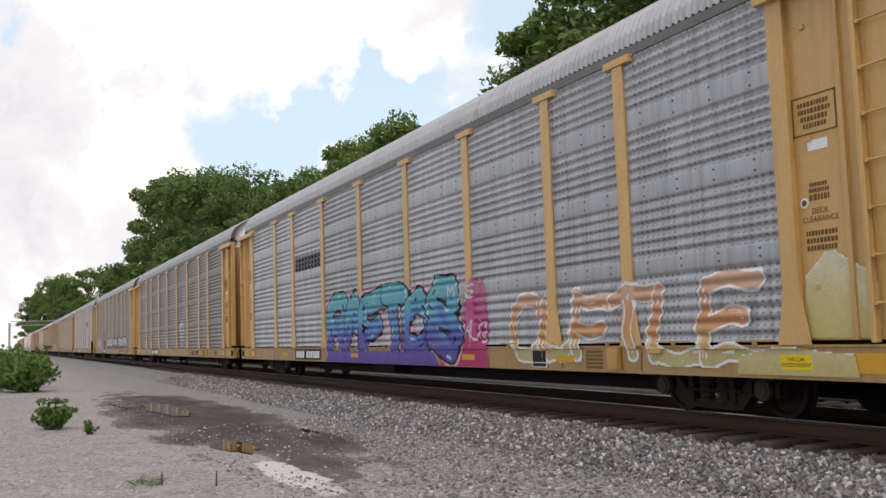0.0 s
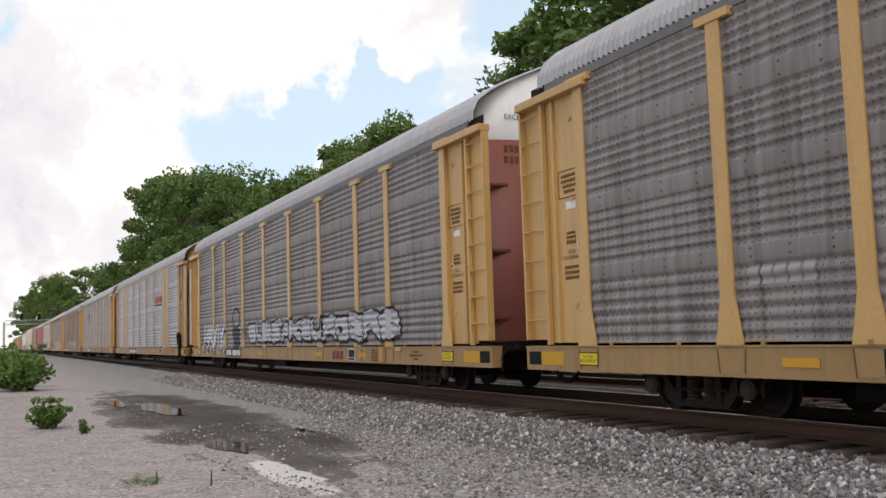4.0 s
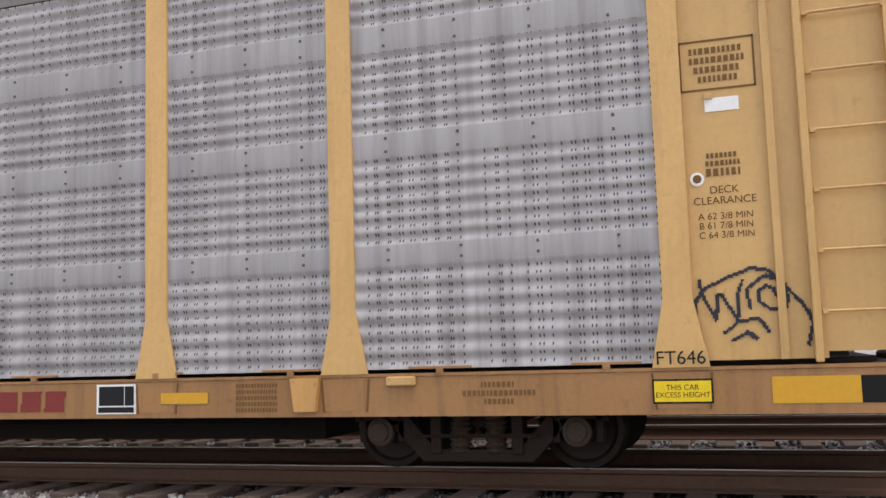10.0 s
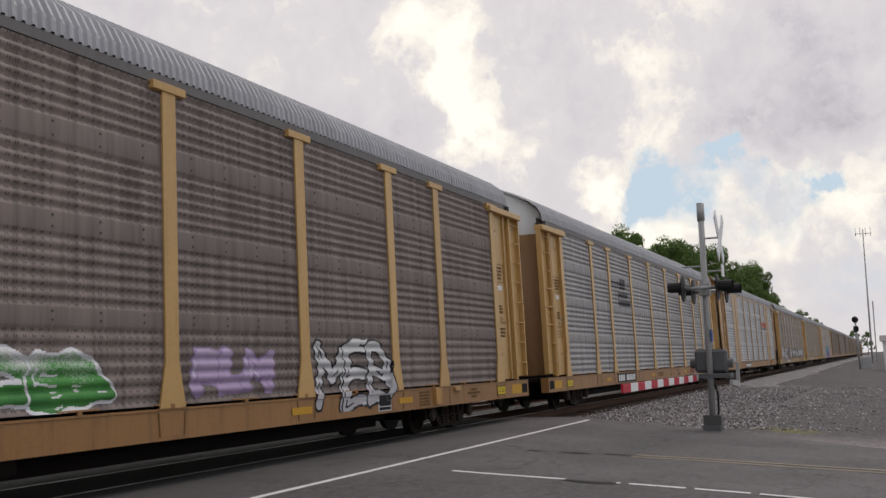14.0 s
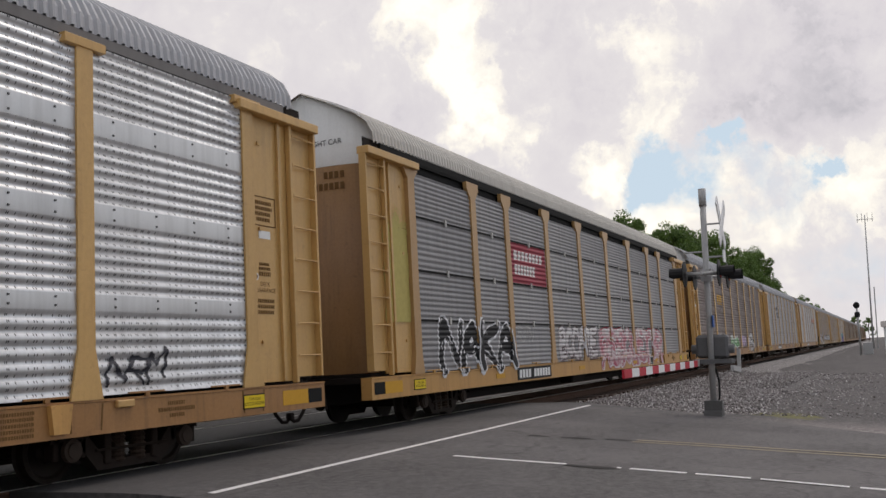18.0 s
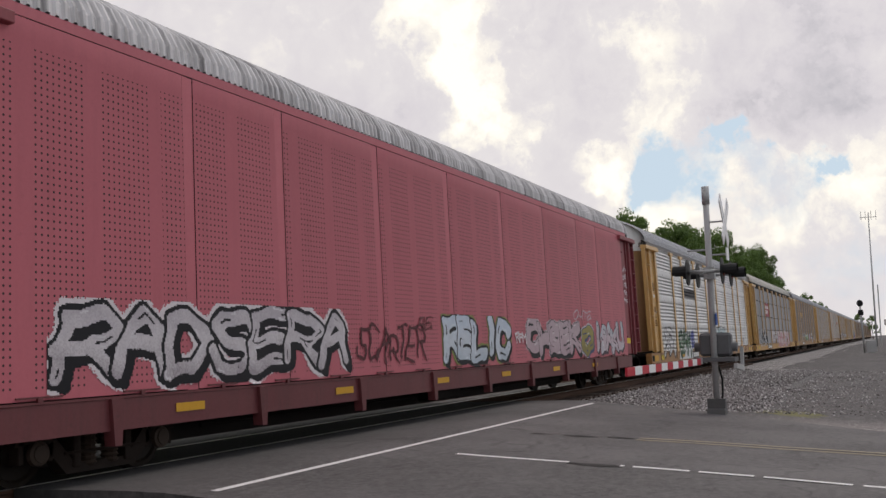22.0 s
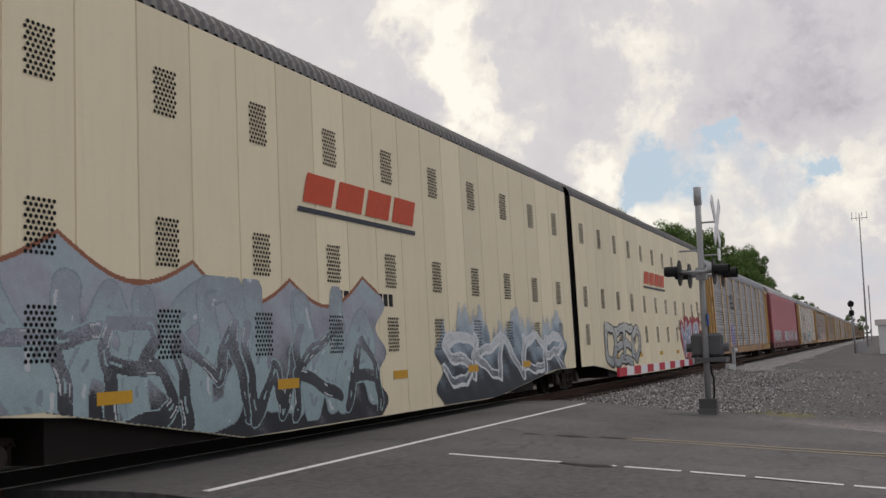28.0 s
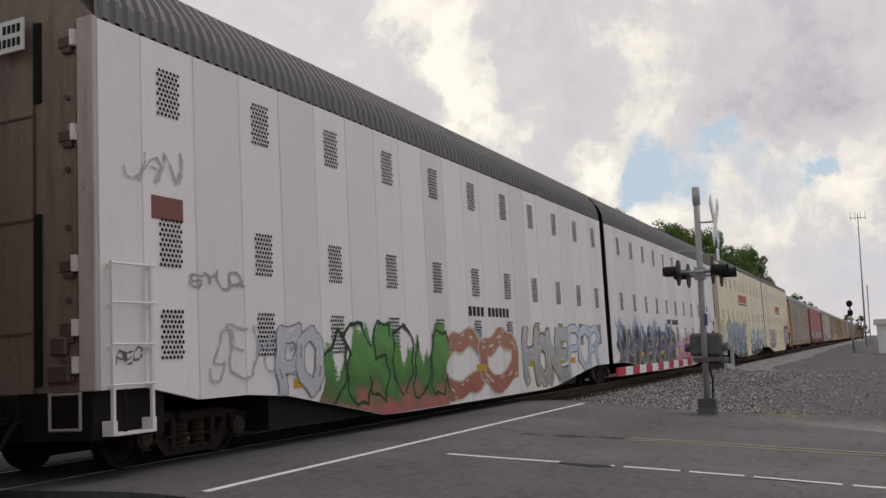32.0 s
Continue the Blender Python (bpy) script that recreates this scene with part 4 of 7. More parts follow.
def add_truck(root, x):
    tr = link("truck", cached("bolster", lambda bm: box(bm, -0.25, 0.25, -1.0, 1.0, 0.38, 0.62), TRUCK), root, (x, 0, 0), "grimy dark cast steel wheel truck")
    for s, r in ((-1, 0), (1, math.pi)):
        link("side_frame", cached("side_frame", side_frame, TRUCK), tr, (0, s * 1.02, 0), rot=(0, 0, r))
        for x in (-0.16, 0.16):
            link("spring", cached("spring", spring_mesh, SPRING), tr, (x, s * 1.06, 0))
        for dx in (-0.89, 0.89):
            link("bearing_cap", cached("bearing_cap", lambda bm: lathe(bm, [(-0.10, 0.13), (-0.15, 0.125), (-0.16, 0.09), (-0.175, 0.085), (-0.176, 0.0)], 14), SPRING), tr, (dx, s * 1.02, 0.355), rot=(0, 0, r))
    for dx in (-0.89, 0.89):
        w = link("wheelset", cached("wheelset", wheelset_mesh, WHEELM), tr)
        w.matrix_parent_inverse = Matrix.Translation((dx, 0, 0.355))
        WHEEL_OBJECTS.append(w)


def add_coupler(root, x, s):
    def build(bm):
        box(bm, 0.0, 0.55, -0.10, 0.10, 0.70, 0.90)
        box(bm, 0.48, 0.74, -0.17, 0.16, 0.66, 0.94, bevel=0.03)
        # striker, carrier iron and cushion pocket
        box(bm, -0.12, 0.04, -0.34, 0.34, 0.50, 0.95, bevel=0.02)
        box(bm, 0.02, 0.22, -0.24, 0.24, 0.60, 0.70, bevel=0.015)
        box(bm, 0.60, 0.68, -0.05, 0.05, 0.50, 0.68)

    def hose(bm):
        pipe(bm, [(0.02, -0.42, 0.66), (0.16, -0.44, 0.60), (0.30, -0.44, 0.40), (0.48, -0.42, 0.27), (0.64, -0.40, 0.26), (0.78, -0.38, 0.34)], 0.030)
        box(bm, 0.70, 0.80, -0.42, -0.34, 0.29, 0.40, bevel=0.015)

    def lever(bm):
        pipe(bm, [(0.30, -0.12, 0.98), (0.28, -0.5, 0.86), (0.14, -1.30, 0.84), (0.16, -1.42, 0.72), (0.18, -1.44, 0.46)], 0.019)
        box(bm, 0.06, 0.20, -1.12, -1.06, 0.80, 0.90)

    turn = (0, 0, 0 if s > 0 else math.pi)
    base = link("coupler", cached("coupler", build, BLACK), root, (x, 0, 0), "dark steel knuckle coupler", rot=turn)
    flip = -1 if s < 0 else 1
    link("air_hose", cached("air_hose", hose, BLACK), base, (0, 0.84 if flip < 0 else 0, 0), "black rubber air hose hanging in a loop")
    link("uncoupling_lever", cached("uncoupling_lever", lever, BLACK), base, label="bent steel uncoupling rod")


def add_underframe(root, half=13.5, z0=0.50, z1=0.89):
    def build(bm):
        box(bm, -half, half, -1.33, 1.33, z1 - 0.10, z1 - 0.004)
        box(bm, -half, half, -0.32, 0.32, 0.42, z1 - 0.10)
        box(bm, -8.2, 8.2, -0.42, 0.42, 0.22, 0.425)
        for s in (-1, 1):
            tube(bm, (-7.9, s * 0.75, 0.40), (7.9, s * 0.75, 0.40), 0.03, n=6)
        box(bm, -1.6, -0.4, -1.15, -0.75, 0.30, 0.72, bevel=0.04)
        for x in np.arange(-11, 11.5, 2.75):
            box(bm, x - 0.06, x + 0.06, -1.32, 1.32, z0 + 0.08, z1 - 0.10)
    link("underframe", cached(("underframe", half, z0), build, BLACK), root, label="black grimy underframe")


def bar_text(root, x, z, rows, mat, y=-1.54, parent_label="", name="stencil"):
    """Lettering too small to read: rows of short bars. rows: (width, height, gap) from the top."""
    bm = bmesh.new()
    rr = random.Random(int(abs(x * 131 + z * 57)) + len(rows))
    for w, h in rows:
        u = -w / 2
        while u < w / 2 - 0.01:
            d = min(h * rr.uniform(0.35, 0.75), w / 2 - u)
            box(bm, u, u + d, -0.003, 0.0, z - h, z)
            u += d + h * 0.3
        z -= h * 1.55
    return tagged(part(name, bm, mat, root, parent_label, (x, y, 0)), kind="stuff")


def plate(root, x, y, z, w, h, mat, name="plate", label="", d=0.006):
    bm = bmesh.new()
    box(bm, -w / 2, w / 2, -d, 0.0, -h / 2, h / 2)
    return part(name, bm, mat, root, label, (x, y, z))


def words(root, x, y, z, text, size, mat, name="lettering", rot=(0, 0, 0)):
    return tagged(link(name, text_mesh(text, size, mat), root, (x, y, z), "", rot), kind="stuff")


def add_shell(root, panel, post, end, roof, sill, style="tee", cap=None, ladder=True, door=None):
    """The body of an enclosed car carrier."""
    half = 12.25 if style == "smooth" else 13.5
    both = cached(("side_sill", half), lambda bm: sill_mesh(bm, half), sill)
    link("side_sill", both, root, (0, -SIDE, 0))
    link("side_sill", both, root, (0, SIDE, 0), rot=(0, 0, math.pi))
    add_underframe(root)
    link("roof", cached("roof", roof_mesh, roof), root, label="ribbed sheet metal roof")
    # bracket style: a black strip in place of the dark gap below the eave
    link("eave_flange", cached("eave_flange", lambda bm: box(bm, -12.75, 12.75, -1.482, 1.482, 4.775, 4.90), {"bracket": SHADOWGAP, "smooth": post}.get(style, ROOFDARK)), root, label="flat flange under the roof sheet")
    link("eave_seal", cached("eave_seal", lambda bm: box(bm, -12.75, 12.75, -1.475, 1.475, 4.735, 4.775), SHADOWGAP), root)
    link("far_wall", cached("far_wall", lambda bm: box(bm, -13.3, 13.3, 1.40, 1.50, 0.885, 4.735), panel), root)
    link("deck", cached("deck", lambda bm: box(bm, -13.2, 13.2, -1.36, 1.36, 0.895, 0.935), BLACK), root)
    # added black sheet stands for the shaded inside behind the side panels
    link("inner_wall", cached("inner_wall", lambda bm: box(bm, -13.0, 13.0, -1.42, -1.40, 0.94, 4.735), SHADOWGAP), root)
    eds = [-11.78, *POSTS, 11.78]
    prof = {"tee": PROFILE, "flat": PROFILE, "bracket": FINE, "smooth": FLAT}[style]
    shape = {"tee": post_tee, "flat": post_plain, "bracket": post_bracket, "smooth": post_flush}[style]
    pm = cached("post_" + style, shape, post)
    for x in eds:
        if style == "flat" and abs(x) in (7.0, 8.92):
            continue
        link("post", pm, root, (x, -SIDE, 0))
        if style == "tee":
            link("post_foot", cached("post_foot", foot_mesh, sill, BROWNTEXT), root, (x, -SIDE, 0))
    solid = cached("solid_panel", lambda bm: solid_panel(bm), post)
    for a, b in zip(eds, eds[1:]):
        w = round(b - a - 0.20, 3)
        if style == "flat" and abs((a + b) / 2) > 7 and abs((a + b) / 2) < 9:
            link("solid_panel", solid, root, ((a + b) / 2, -SIDE + 0.005, 0), "plain yellow painted sheet panel")
            continue
        link("side_panel", cached(("side_panel", w, style), lambda bm: sheet(bm, w, prof, BANDS if style in ("tee", "flat") else ()), panel, MARKSTUD), root, ((a + b) / 2, -SIDE + PANEL_IN, 0))
    for s in (-1, 1):
        rz = 0 if s > 0 else math.pi
        link("end_panel", cached(("end_panel", s), lambda bm: end_panel(bm, s), end), root)
        link("end_door", cached("end_door", lambda bm: door_mesh(bm, 0.95, 4.60), door or (END_DOOR if end in (YELLOW, TAN, RUSTY) else end)), root, rot=(0, 0, rz))
        link("end_cap", cached("end_cap", lambda bm: door_mesh(bm, 4.602, 6.0, arch=1.0), cap or end), root, label="white painted end cap" if cap else "", rot=(0, 0, rz))
        link("end_beam", cached(("end_beam", s), lambda bm: box(bm, *sorted((s * 11.55, s * 13.45)), -1.63, -1.40, 4.60, 4.73, bevel=0.01), end), root)
        if ladder:
            la = link("ladder", cached(("ladder"), ladder_mesh, end), root, (s * 13.10, -SIDE + 0.02, 0))
            if s < 0:
                la.scale.x = -1
            for z in (1.28, 1.74, 2.20, 2.66, 3.12, 3.58, 4.04, 4.46):
                link("rung", cached("rung", rung_mesh, RUNG if end is not SHADED_RED else SHADED_RED), la, (0, 0, z))
        link("roof_seam", cached(("roof_seam", s), lambda bm: [roof_strip(bm, *sorted((s * d, s * (d + w))), -1.45, 1.45, 0.032) for d, w in ((12.28, 0.030),)], BLACK), root, label="dark edge seam of the roof sheet")
        link("roof_flashing", cached(("roof_flashing", s), lambda bm: roof_strip(bm, *sorted((s * 12.72, s * 12.96)), -1.22, -0.55, 0.036), cap or end), root, label="pale bent flashing at the roof end")
        link("roof_gusset", cached(("roof_gusset", s), lambda bm: box(bm, *sorted((s * 12.55, s * 13.25)), -1.42, -1.40, 4.76, 4.94), BLACK), root)
        if style != "smooth":
            # flush black plate in place of the pocket's shaded inside
            link("sill_pocket", cached(("sill_pocket", s), lambda bm: box(bm, *sorted((s * 13.06, s * 13.42)), -0.004, 0.02, 0.60, 0.80), SHADOWGAP), root, (0, -SIDE, 0), "dark open pocket in the sill end")
        add_truck(root, s * 9.98)
        add_coupler(root, s * 13.5, s)


def solid_panel(bm):
    box(bm, -1.05, 1.05, -0.012, 0.03, 0.89, 4.74)
    box(bm, -0.02, 0.02, -0.03, -0.012, 0.95, 4.70)
    for x in (-0.55, 0.5):
        for z in np.arange(1.2, 4.6, 0.55):
            box(bm, x - 0.013, x + 0.013, -0.022, -0.01, z - 0.013, z + 0.013)


def end_panel(bm, s):
    a, b = sorted((s * 11.86, s * 12.86))
    box(bm, a, b, -1.475, -1.44, 0.93, 4.66)
    x = s * 12.55
    box(bm, x - 0.03, x + 0.03, -1.52, -1.475, 0.93, 4.60)
    for z in (1.45, 3.0, 4.2):
        box(bm, s * 12.1 - 0.03, s * 12.1 + 0.03, -1.50, -1.475, z, z + 0.05)


MARKSTUD = plain("dark_bolt_heads", (0.10, 0.10, 0.10), 0.6)

TRAIN = []            # every car with its place in the train: metres ahead of the coupling in front of the seventh car


def car(label, at, category="rail car", name="car_carrier"):
    root = thing(name, label, category, (at, TRACK_Y, 0), group="cars of the freight train")
    TRAIN.append((root, at))
    return root


def reflectors(root, xs, z=0.70, y=-SIDE - 0.0065):
    for x in xs:
        plate(root, x, y, z, 0.50, 0.10, MARK_YELLOW, "reflector", "yellow reflective tape")


def number_bars(root, x, y, z, w, h, mat, groups=(4, 6), lean=0.12):
    """A car's mark and number as slanted bars of its size, one for each sign."""
    bm = bmesh.new()
    n = sum(groups) + 0.9 * (len(groups) - 1)
    u, d = -w / 2, w / n
    for k in groups:
        for i in range(k):
            a, b = u + 0.13 * d, u + 0.87 * d
            prism(bm, [(a, -h / 2), (b, -h / 2), (b + lean * h, h / 2), (a + lean * h, h / 2)], -0.003, 0.0)
            u += d
        u += 0.9 * d
    return tagged(part("stencil", bm, mat, root, "lettering bars of the car's number", (x, y, z)), kind="stuff")


def number_board(root, x, z=0.70, w=1.7, mat=None):
    """The car's number on its black board."""
    b = plate(root, x, -SIDE - 0.002, z, w, 0.28, MARK_BLACK, "number_board", "black board with white lettering bars")
    number_bars(b, 0, -0.0065, 0, w * 0.92, 0.185, mat or MARK_WHITE)


def tri_level(at, label, panel=GREY, roof=ROOF, post=YELLOW, end=YELLOW, sill=SILL, cap=WHITE, marks=True, deck="", **kw):
    root = car(label, at)
    add_shell(root, panel, post, end, roof, sill, cap=cap, **kw)
    if marks:
        detail_marks(root, deck)
    return root


def detail_marks(root, deck=""):
    """Stencils, signs and boards that all the yellow cars carry."""
    for s in (-1, 1):
        x = s * 12.18
        fr = bar_text(root, x, 3.42, [(0.42, 0.05), (0.42, 0.05), (0.36, 0.05), (0.30, 0.05)], BROWNTEXT, -1.478)
        bm = bmesh.new()
        for a, b, c, d in ((-0.29, 0.29, 3.47, 3.485), (-0.29, 0.29, 3.07, 3.085), (-0.29, -0.275, 3.07, 3.485), (0.275, 0.29, 3.07, 3.485)):
            box(bm, a, b, -0.003, 0.0, c, d)
        part("stencil_frame", bm, BROWNTEXT, root, "", (x, -1.478, 0))
        plate(root, x + 0.02, -1.477, 2.95, 0.26, 0.11, MARK_WHITE, "label", "small white label", 0.003)
        bar_text(root, x, 2.56, [(0.24, 0.04), (0.26, 0.04), (0.26, 0.06)], BROWNTEXT, -1.478)
        words(root, x, -1.482, 2.22, "DECK\nCLEARANCE", 0.085, BROWNTEXT)
        if deck:
            words(root, x, -1.482, 1.98, deck, 0.075, BROWNTEXT)
        else:
            bar_text(root, x, 2.06, [(0.40, 0.05), (0.40, 0.05), (0.40, 0.05)], BROWNTEXT, -1.478)
        sg = plate(root, s * 11.78, -SIDE - 0.002, 0.70, 0.46, 0.19, MARK_BLACK, "warning_sign", "yellow warning sign with a black border")
        plate(sg, 0, -0.007, 0, 0.43, 0.16, MARK_SIGN, "sign_face")
        words(sg, 0, -0.0145, 0.0, "THIS CAR\nEXCESS HEIGHT", 0.058, MARK_BLACK)
        words(root, s * 12.927, -0.15, 5.02, "EXCESS HEIGHT CAR", 0.14, MARK_BLACK, rot=(0, 0, radians(90 * s)))
        bm = bmesh.new()
        for z, n, h in ((4.44, 4, 0.12), (4.24, 6, 0.12)):
            for i in range(n):
                y = -0.80 + i * 0.105
                x = door_x(y + 0.04) + 0.004
                box(bm, *sorted((s * (x - 0.02), s * x)), y, y + 0.075, z - h / 2, z + h / 2)
        tagged(part("end_number", bm, BROWNTEXT, root, "dark lettering bars on the end door"), kind="stuff")
        plate(root, s * 12.75, -SIDE - 0.001, 0.70, 0.62, 0.20, MARK_YELLOW, "reflector", "yellow reflective tape", 0.004)
    for x, z, r in ((11.98, 2.36, 0.055), (-11.98, 2.36, 0.055)):
        bm = bmesh.new()
        tube(bm, (0, 0, 0), (0, -0.006, 0), r, n=16)
        ring = part("round_plate", bm, MARK_WHITE, root, "small round white plate", (x, -1.476, z))
        bm = bmesh.new()
        tube(bm, (0, -0.006, 0), (0, -0.009, 0), r * 0.62, n=14)
        part("plate_face", bm, BROWNTEXT, ring)
    reflectors(root, (-7.9, -1.9, 4.1, 7.3))
    bd = plate(root, 6.55, -SIDE - 0.001, 0.70, 0.44, 0.28, MARK_WHITE, "consolidated_stencil", "black stencil board with a white border")
    plate(bd, -0.05, -0.0065, 0.03, 0.28, 0.18, MARK_BLACK, "board_face", "", 0.003)
    plate(bd, 0.15, -0.0065, 0.03, 0.10, 0.18, MARK_BLACK, "board_face", "", 0.003)
    plate(bd, 0, -0.0065, -0.10, 0.40, 0.05, MARK_BLACK, "board_face", "", 0.003)
    bar_text(root, 8.05, 0.82, [(0.42, 0.035)] * 5, BROWNTEXT, -SIDE - 0.001)
    bar_text(root, 10.3, 0.80, [(0.30, 0.045), (0.62, 0.045), (0.25, 0.045)], BROWNTEXT, -SIDE - 0.001)
    bm = bmesh.new()
    prism(bm, [(-0.10, 0.57), (0.10, 0.57), (0.14, 0.86), (-0.14, 0.86)], -0.06, 0.0)
    part("jack_pad", bm, RUSTY, root, "", (8.55, -SIDE, 0))
    bm = bmesh.new()
    box(bm, -0.13, 0.13, -0.05, 0.0, 0.78, 0.86, bevel=0.01)
    part("latch_box", bm, RUNG, root, "", (9.45, -SIDE, 0))


C = 28.6


def place(k):
    """The middle of the k-th car behind the reference coupling (0: the car just behind it)."""
    return -14.51 - C * k + float(np.interp(k, [-12, -4, -3, -2, -1, 0, 1, 2, 3, 4, 5], [-3.2, -1.08, -0.72, -0.28, -0.1, 0.05, 0.18, 0.3, 0.48, 0.5, 0.57]))


silver_label = "car carrier with bright zinc sides, yellow posts and graffiti"
car_a = tri_level(place(-4), "car carrier with zinc sides, yellow posts and large blue graffiti", STREAKED, ROOF, sill=SILL_PALE)
car_b = tri_level(place(-3), "car carrier with brown-stained corrugated sides and yellow posts", DIRTY, ROOF, sill=SILL_PALE)
car_c = tri_level(place(-2), "car carrier with dirty grey sides, yellow posts and white graffiti", DIRTY, ROOF, door=BROWN, sill=SILL_PALE)
car_f = tri_level(place(-1), "tan car carrier with zinc panels and solid yellow sheets", STREAKED, ROOF, post=TAN, end=TAN, sill=SILL, style="flat", cap=TAN, ladder=False)
car_g = tri_level(place(0), "car carrier with perforated grey zinc sides and yellow posts", GREY, ROOF, deck="A 62 3/8 MIN\nB 61 7/8 MIN\nC 64 3/8 MIN")
car_h = tri_level(place(1), "car carrier with brown-stained sides and low graffiti", BROWNZINC, ROOF)
car_i = tri_level(place(2), "car carrier with plain grey ribbed sides and pale roof", SLATE, ROOFLIGHT, post=TAN, style="bracket", sill=RUSTY)
car_j = tri_level(place(3), silver_label, SILVER, ROOF)
car_l = tri_level(place(5), "car carrier with grey zinc sides and violet graffiti", GREY, ROOF)
car_k = tri_level(place(4), "faded red enclosed car carrier with perforated sides", REDSHEET, ROOFPATCH, post=RED, end=SHADED_RED, sill=DARKRED, style="smooth", cap=WHITE, marks=False)
for k in range(5, 13):
    tri_level(place(-k), "car carrier with weathered grey sides and yellow posts", (DIRTY, DIRTY, BROWNZINC)[k % 3], ROOF, marks=False, post=FADED, end=WORN_END, sill=SILL)
for k in range(0, 6):
    tri_level(-260.2 - 14.4 - C * k, "car carrier with weathered grey sides and yellow posts", (DIRTY, GREY, SILVER)[k % 3], ROOF, marks=False, end=RUSTY if k == 0 else YELLOW)


# ---- two-unit carriers ----
def unit_wall(bm, x0, x1, bottom, top, seam):
    """One wall panel of a two-unit car, with a folded edge at each side."""
    z0, z1 = bottom(x0), bottom(x1)
    g = 0.014
    pts = [(x0, 0.0, z0, 0.02), (x0 + g, 0.0, z0, 0.0), (x1 - g, 0.0, z1, 0.0), (x1, 0.0, z1, 0.02)]
    lo = [bm.verts.new((x, y, z)) for x, _, z, y in pts]
    hi = [bm.verts.new((x, y, top)) for x, _, z, y in pts]
    for i in range(3):
        bm.faces.new((lo[i], lo[i + 1], hi[i + 1], hi[i]))
    bm.faces.new([bm.verts.new((x, y + 0.05, z)) for x, _, z, y in pts] + lo[::-1])


def vent_mesh(bm):
    for r in range(10):
        z = -0.27 + r * 0.06
        for c in range(6):
            x = -0.175 + c * 0.066 + (0.033 if r % 2 else 0) - 0.012
            if x > 0.19:
                continue
            ring = [bm.verts.new((x + 0.0245 * math.cos(a), -0.003, z + 0.0245 * math.sin(a))) for a in [math.pi / 3 * i for i in range(6)]]
            bm.faces.new(ring)


def skirt(u, half):
    """Bottom edge of the side along the unit; u runs from the outer end (0) to the joint."""
    if u < 1.05:
        return 0.95
    if u < 3.1:
        return 0.76
    if u < 6.4:
        return 0.76 - 0.56 * (u - 3.1) / 3.3
    if u < 15.2:
        return 0.20
    return 0.20 + 0.45 * min(1.0, (u - 15.2) / 4.0)


def two_unit(front, joint, rear, label, wall, roof, side_top, roof_top):
    """front, joint, rear: places along the train. The root stands at the joint."""
    root = car(label, joint, "rail car", "two_unit_car_carrier")
    for outer, s in ((front - joint, 1), (rear - joint, -1)):
        near, far = 0.28, abs(outer)
        length = far - near
        # black core stands for the unit's shaded inside
        body = link("unit_body", cached(("unit_shade_core", length, side_top), lambda bm: box(bm, -length / 2, length / 2, -1.46, 1.50, 0.97, side_top), SHADOWGAP), root, (s * (near + length / 2), 0, 0), "long ribbed-roof unit body")
        # vents every 1.87 m; each stands in the middle of one wall panel
        vents = [far - 3.04 - (1.87 if side_top > 5.3 else 1.815) * k for k in range(10)] if s > 0 else [(1.43 if side_top > 5.3 else 1.20) + 1.875 * k for k in range(11)]
        seams = sorted({round(v + e, 3) for v in vents for e in (-0.4675, 0.4675)} | ({round(far - 0.72, 3), round(far - 1.64, 3)} if s > 0 else set()))
        edges = [near] + [e for e in seams if near + 0.2 < e < far - 0.2] + [far]
        mid = near + length / 2
        for i, (p, q) in enumerate(zip(edges, edges[1:])):
            a, b = sorted((s * p - s * mid, s * q - s * mid))
            bt = (lambda x: skirt(length / 2 - x, 0)) if s > 0 else (lambda x: skirt(x + length / 2, 0))
            link("side_panel", cached(("wall", round(length, 2), s, i, side_top), lambda bm: unit_wall(bm, a, b, bt, side_top, 0), wall), body, (0, -SIDE, 0))
        for v in vents:
            for z in (4.47, 2.64, 1.55):
                # black hexagons laid on the wall stand for the dark of the vent holes
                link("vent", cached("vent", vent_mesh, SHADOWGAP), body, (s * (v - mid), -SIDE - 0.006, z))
        link("unit_roof", cached(("unit_roof", length, side_top), lambda bm: roof_mesh(bm, length / 2 - 0.01, arched(side_top, roof_top, 1.50), 0.20, 0.045), roof), body, (0, 0, 0), "dark ribbed metal roof")
        link("unit_sill", cached(("unit_sill", length), lambda bm: box(bm, -length / 2 + 3.2, length / 2 - 3.2, -1.40, 1.40, 0.24, 0.97), BLACK), body)
        ex = s * length / 2
        link("end_wall", cached(("end_wall", s, length, side_top), lambda bm: end_wall(bm, s, ex, side_top, roof_top), TANEND if wall is CREAM else BROWNEND), body)
        paint_end = TANEND if wall is CREAM else BROWNEND
        end_fittings(body, ex, s, side_top, wall, paint_end)
        la = link("grab_ladder", cached("grab_ladder", grab_mesh, wall), body, (ex - s * 0.42, -SIDE - 0.01, 0), "white grab irons")
        link("diaphragm", cached(("diaphragm", s), lambda bm: box(bm, *sorted((0, s * 0.26)), -1.38, 1.38, 0.9, side_top - 0.05), SHADOWGAP), root, (s * 0.02, 0, 0))
        add_truck(root, s * (far - 1.95))
        add_coupler(root, s * far, s)
        if s > 0:
            end_gear(body, length / 2)
        link("stirrup", cached("stirrup", stirrup_mesh, BLACK), body, (s * (length / 2 - 0.55), -SIDE, 0))
        for x in (-6.5, -3.2, 0.2, 3.4, 6.6):
            plate(body, x, -SIDE - 0.004, 0.86, 0.52, 0.14, MARK_YELLOW, "reflector", "orange reflective tape")
    add_truck(root, 0)
    return root


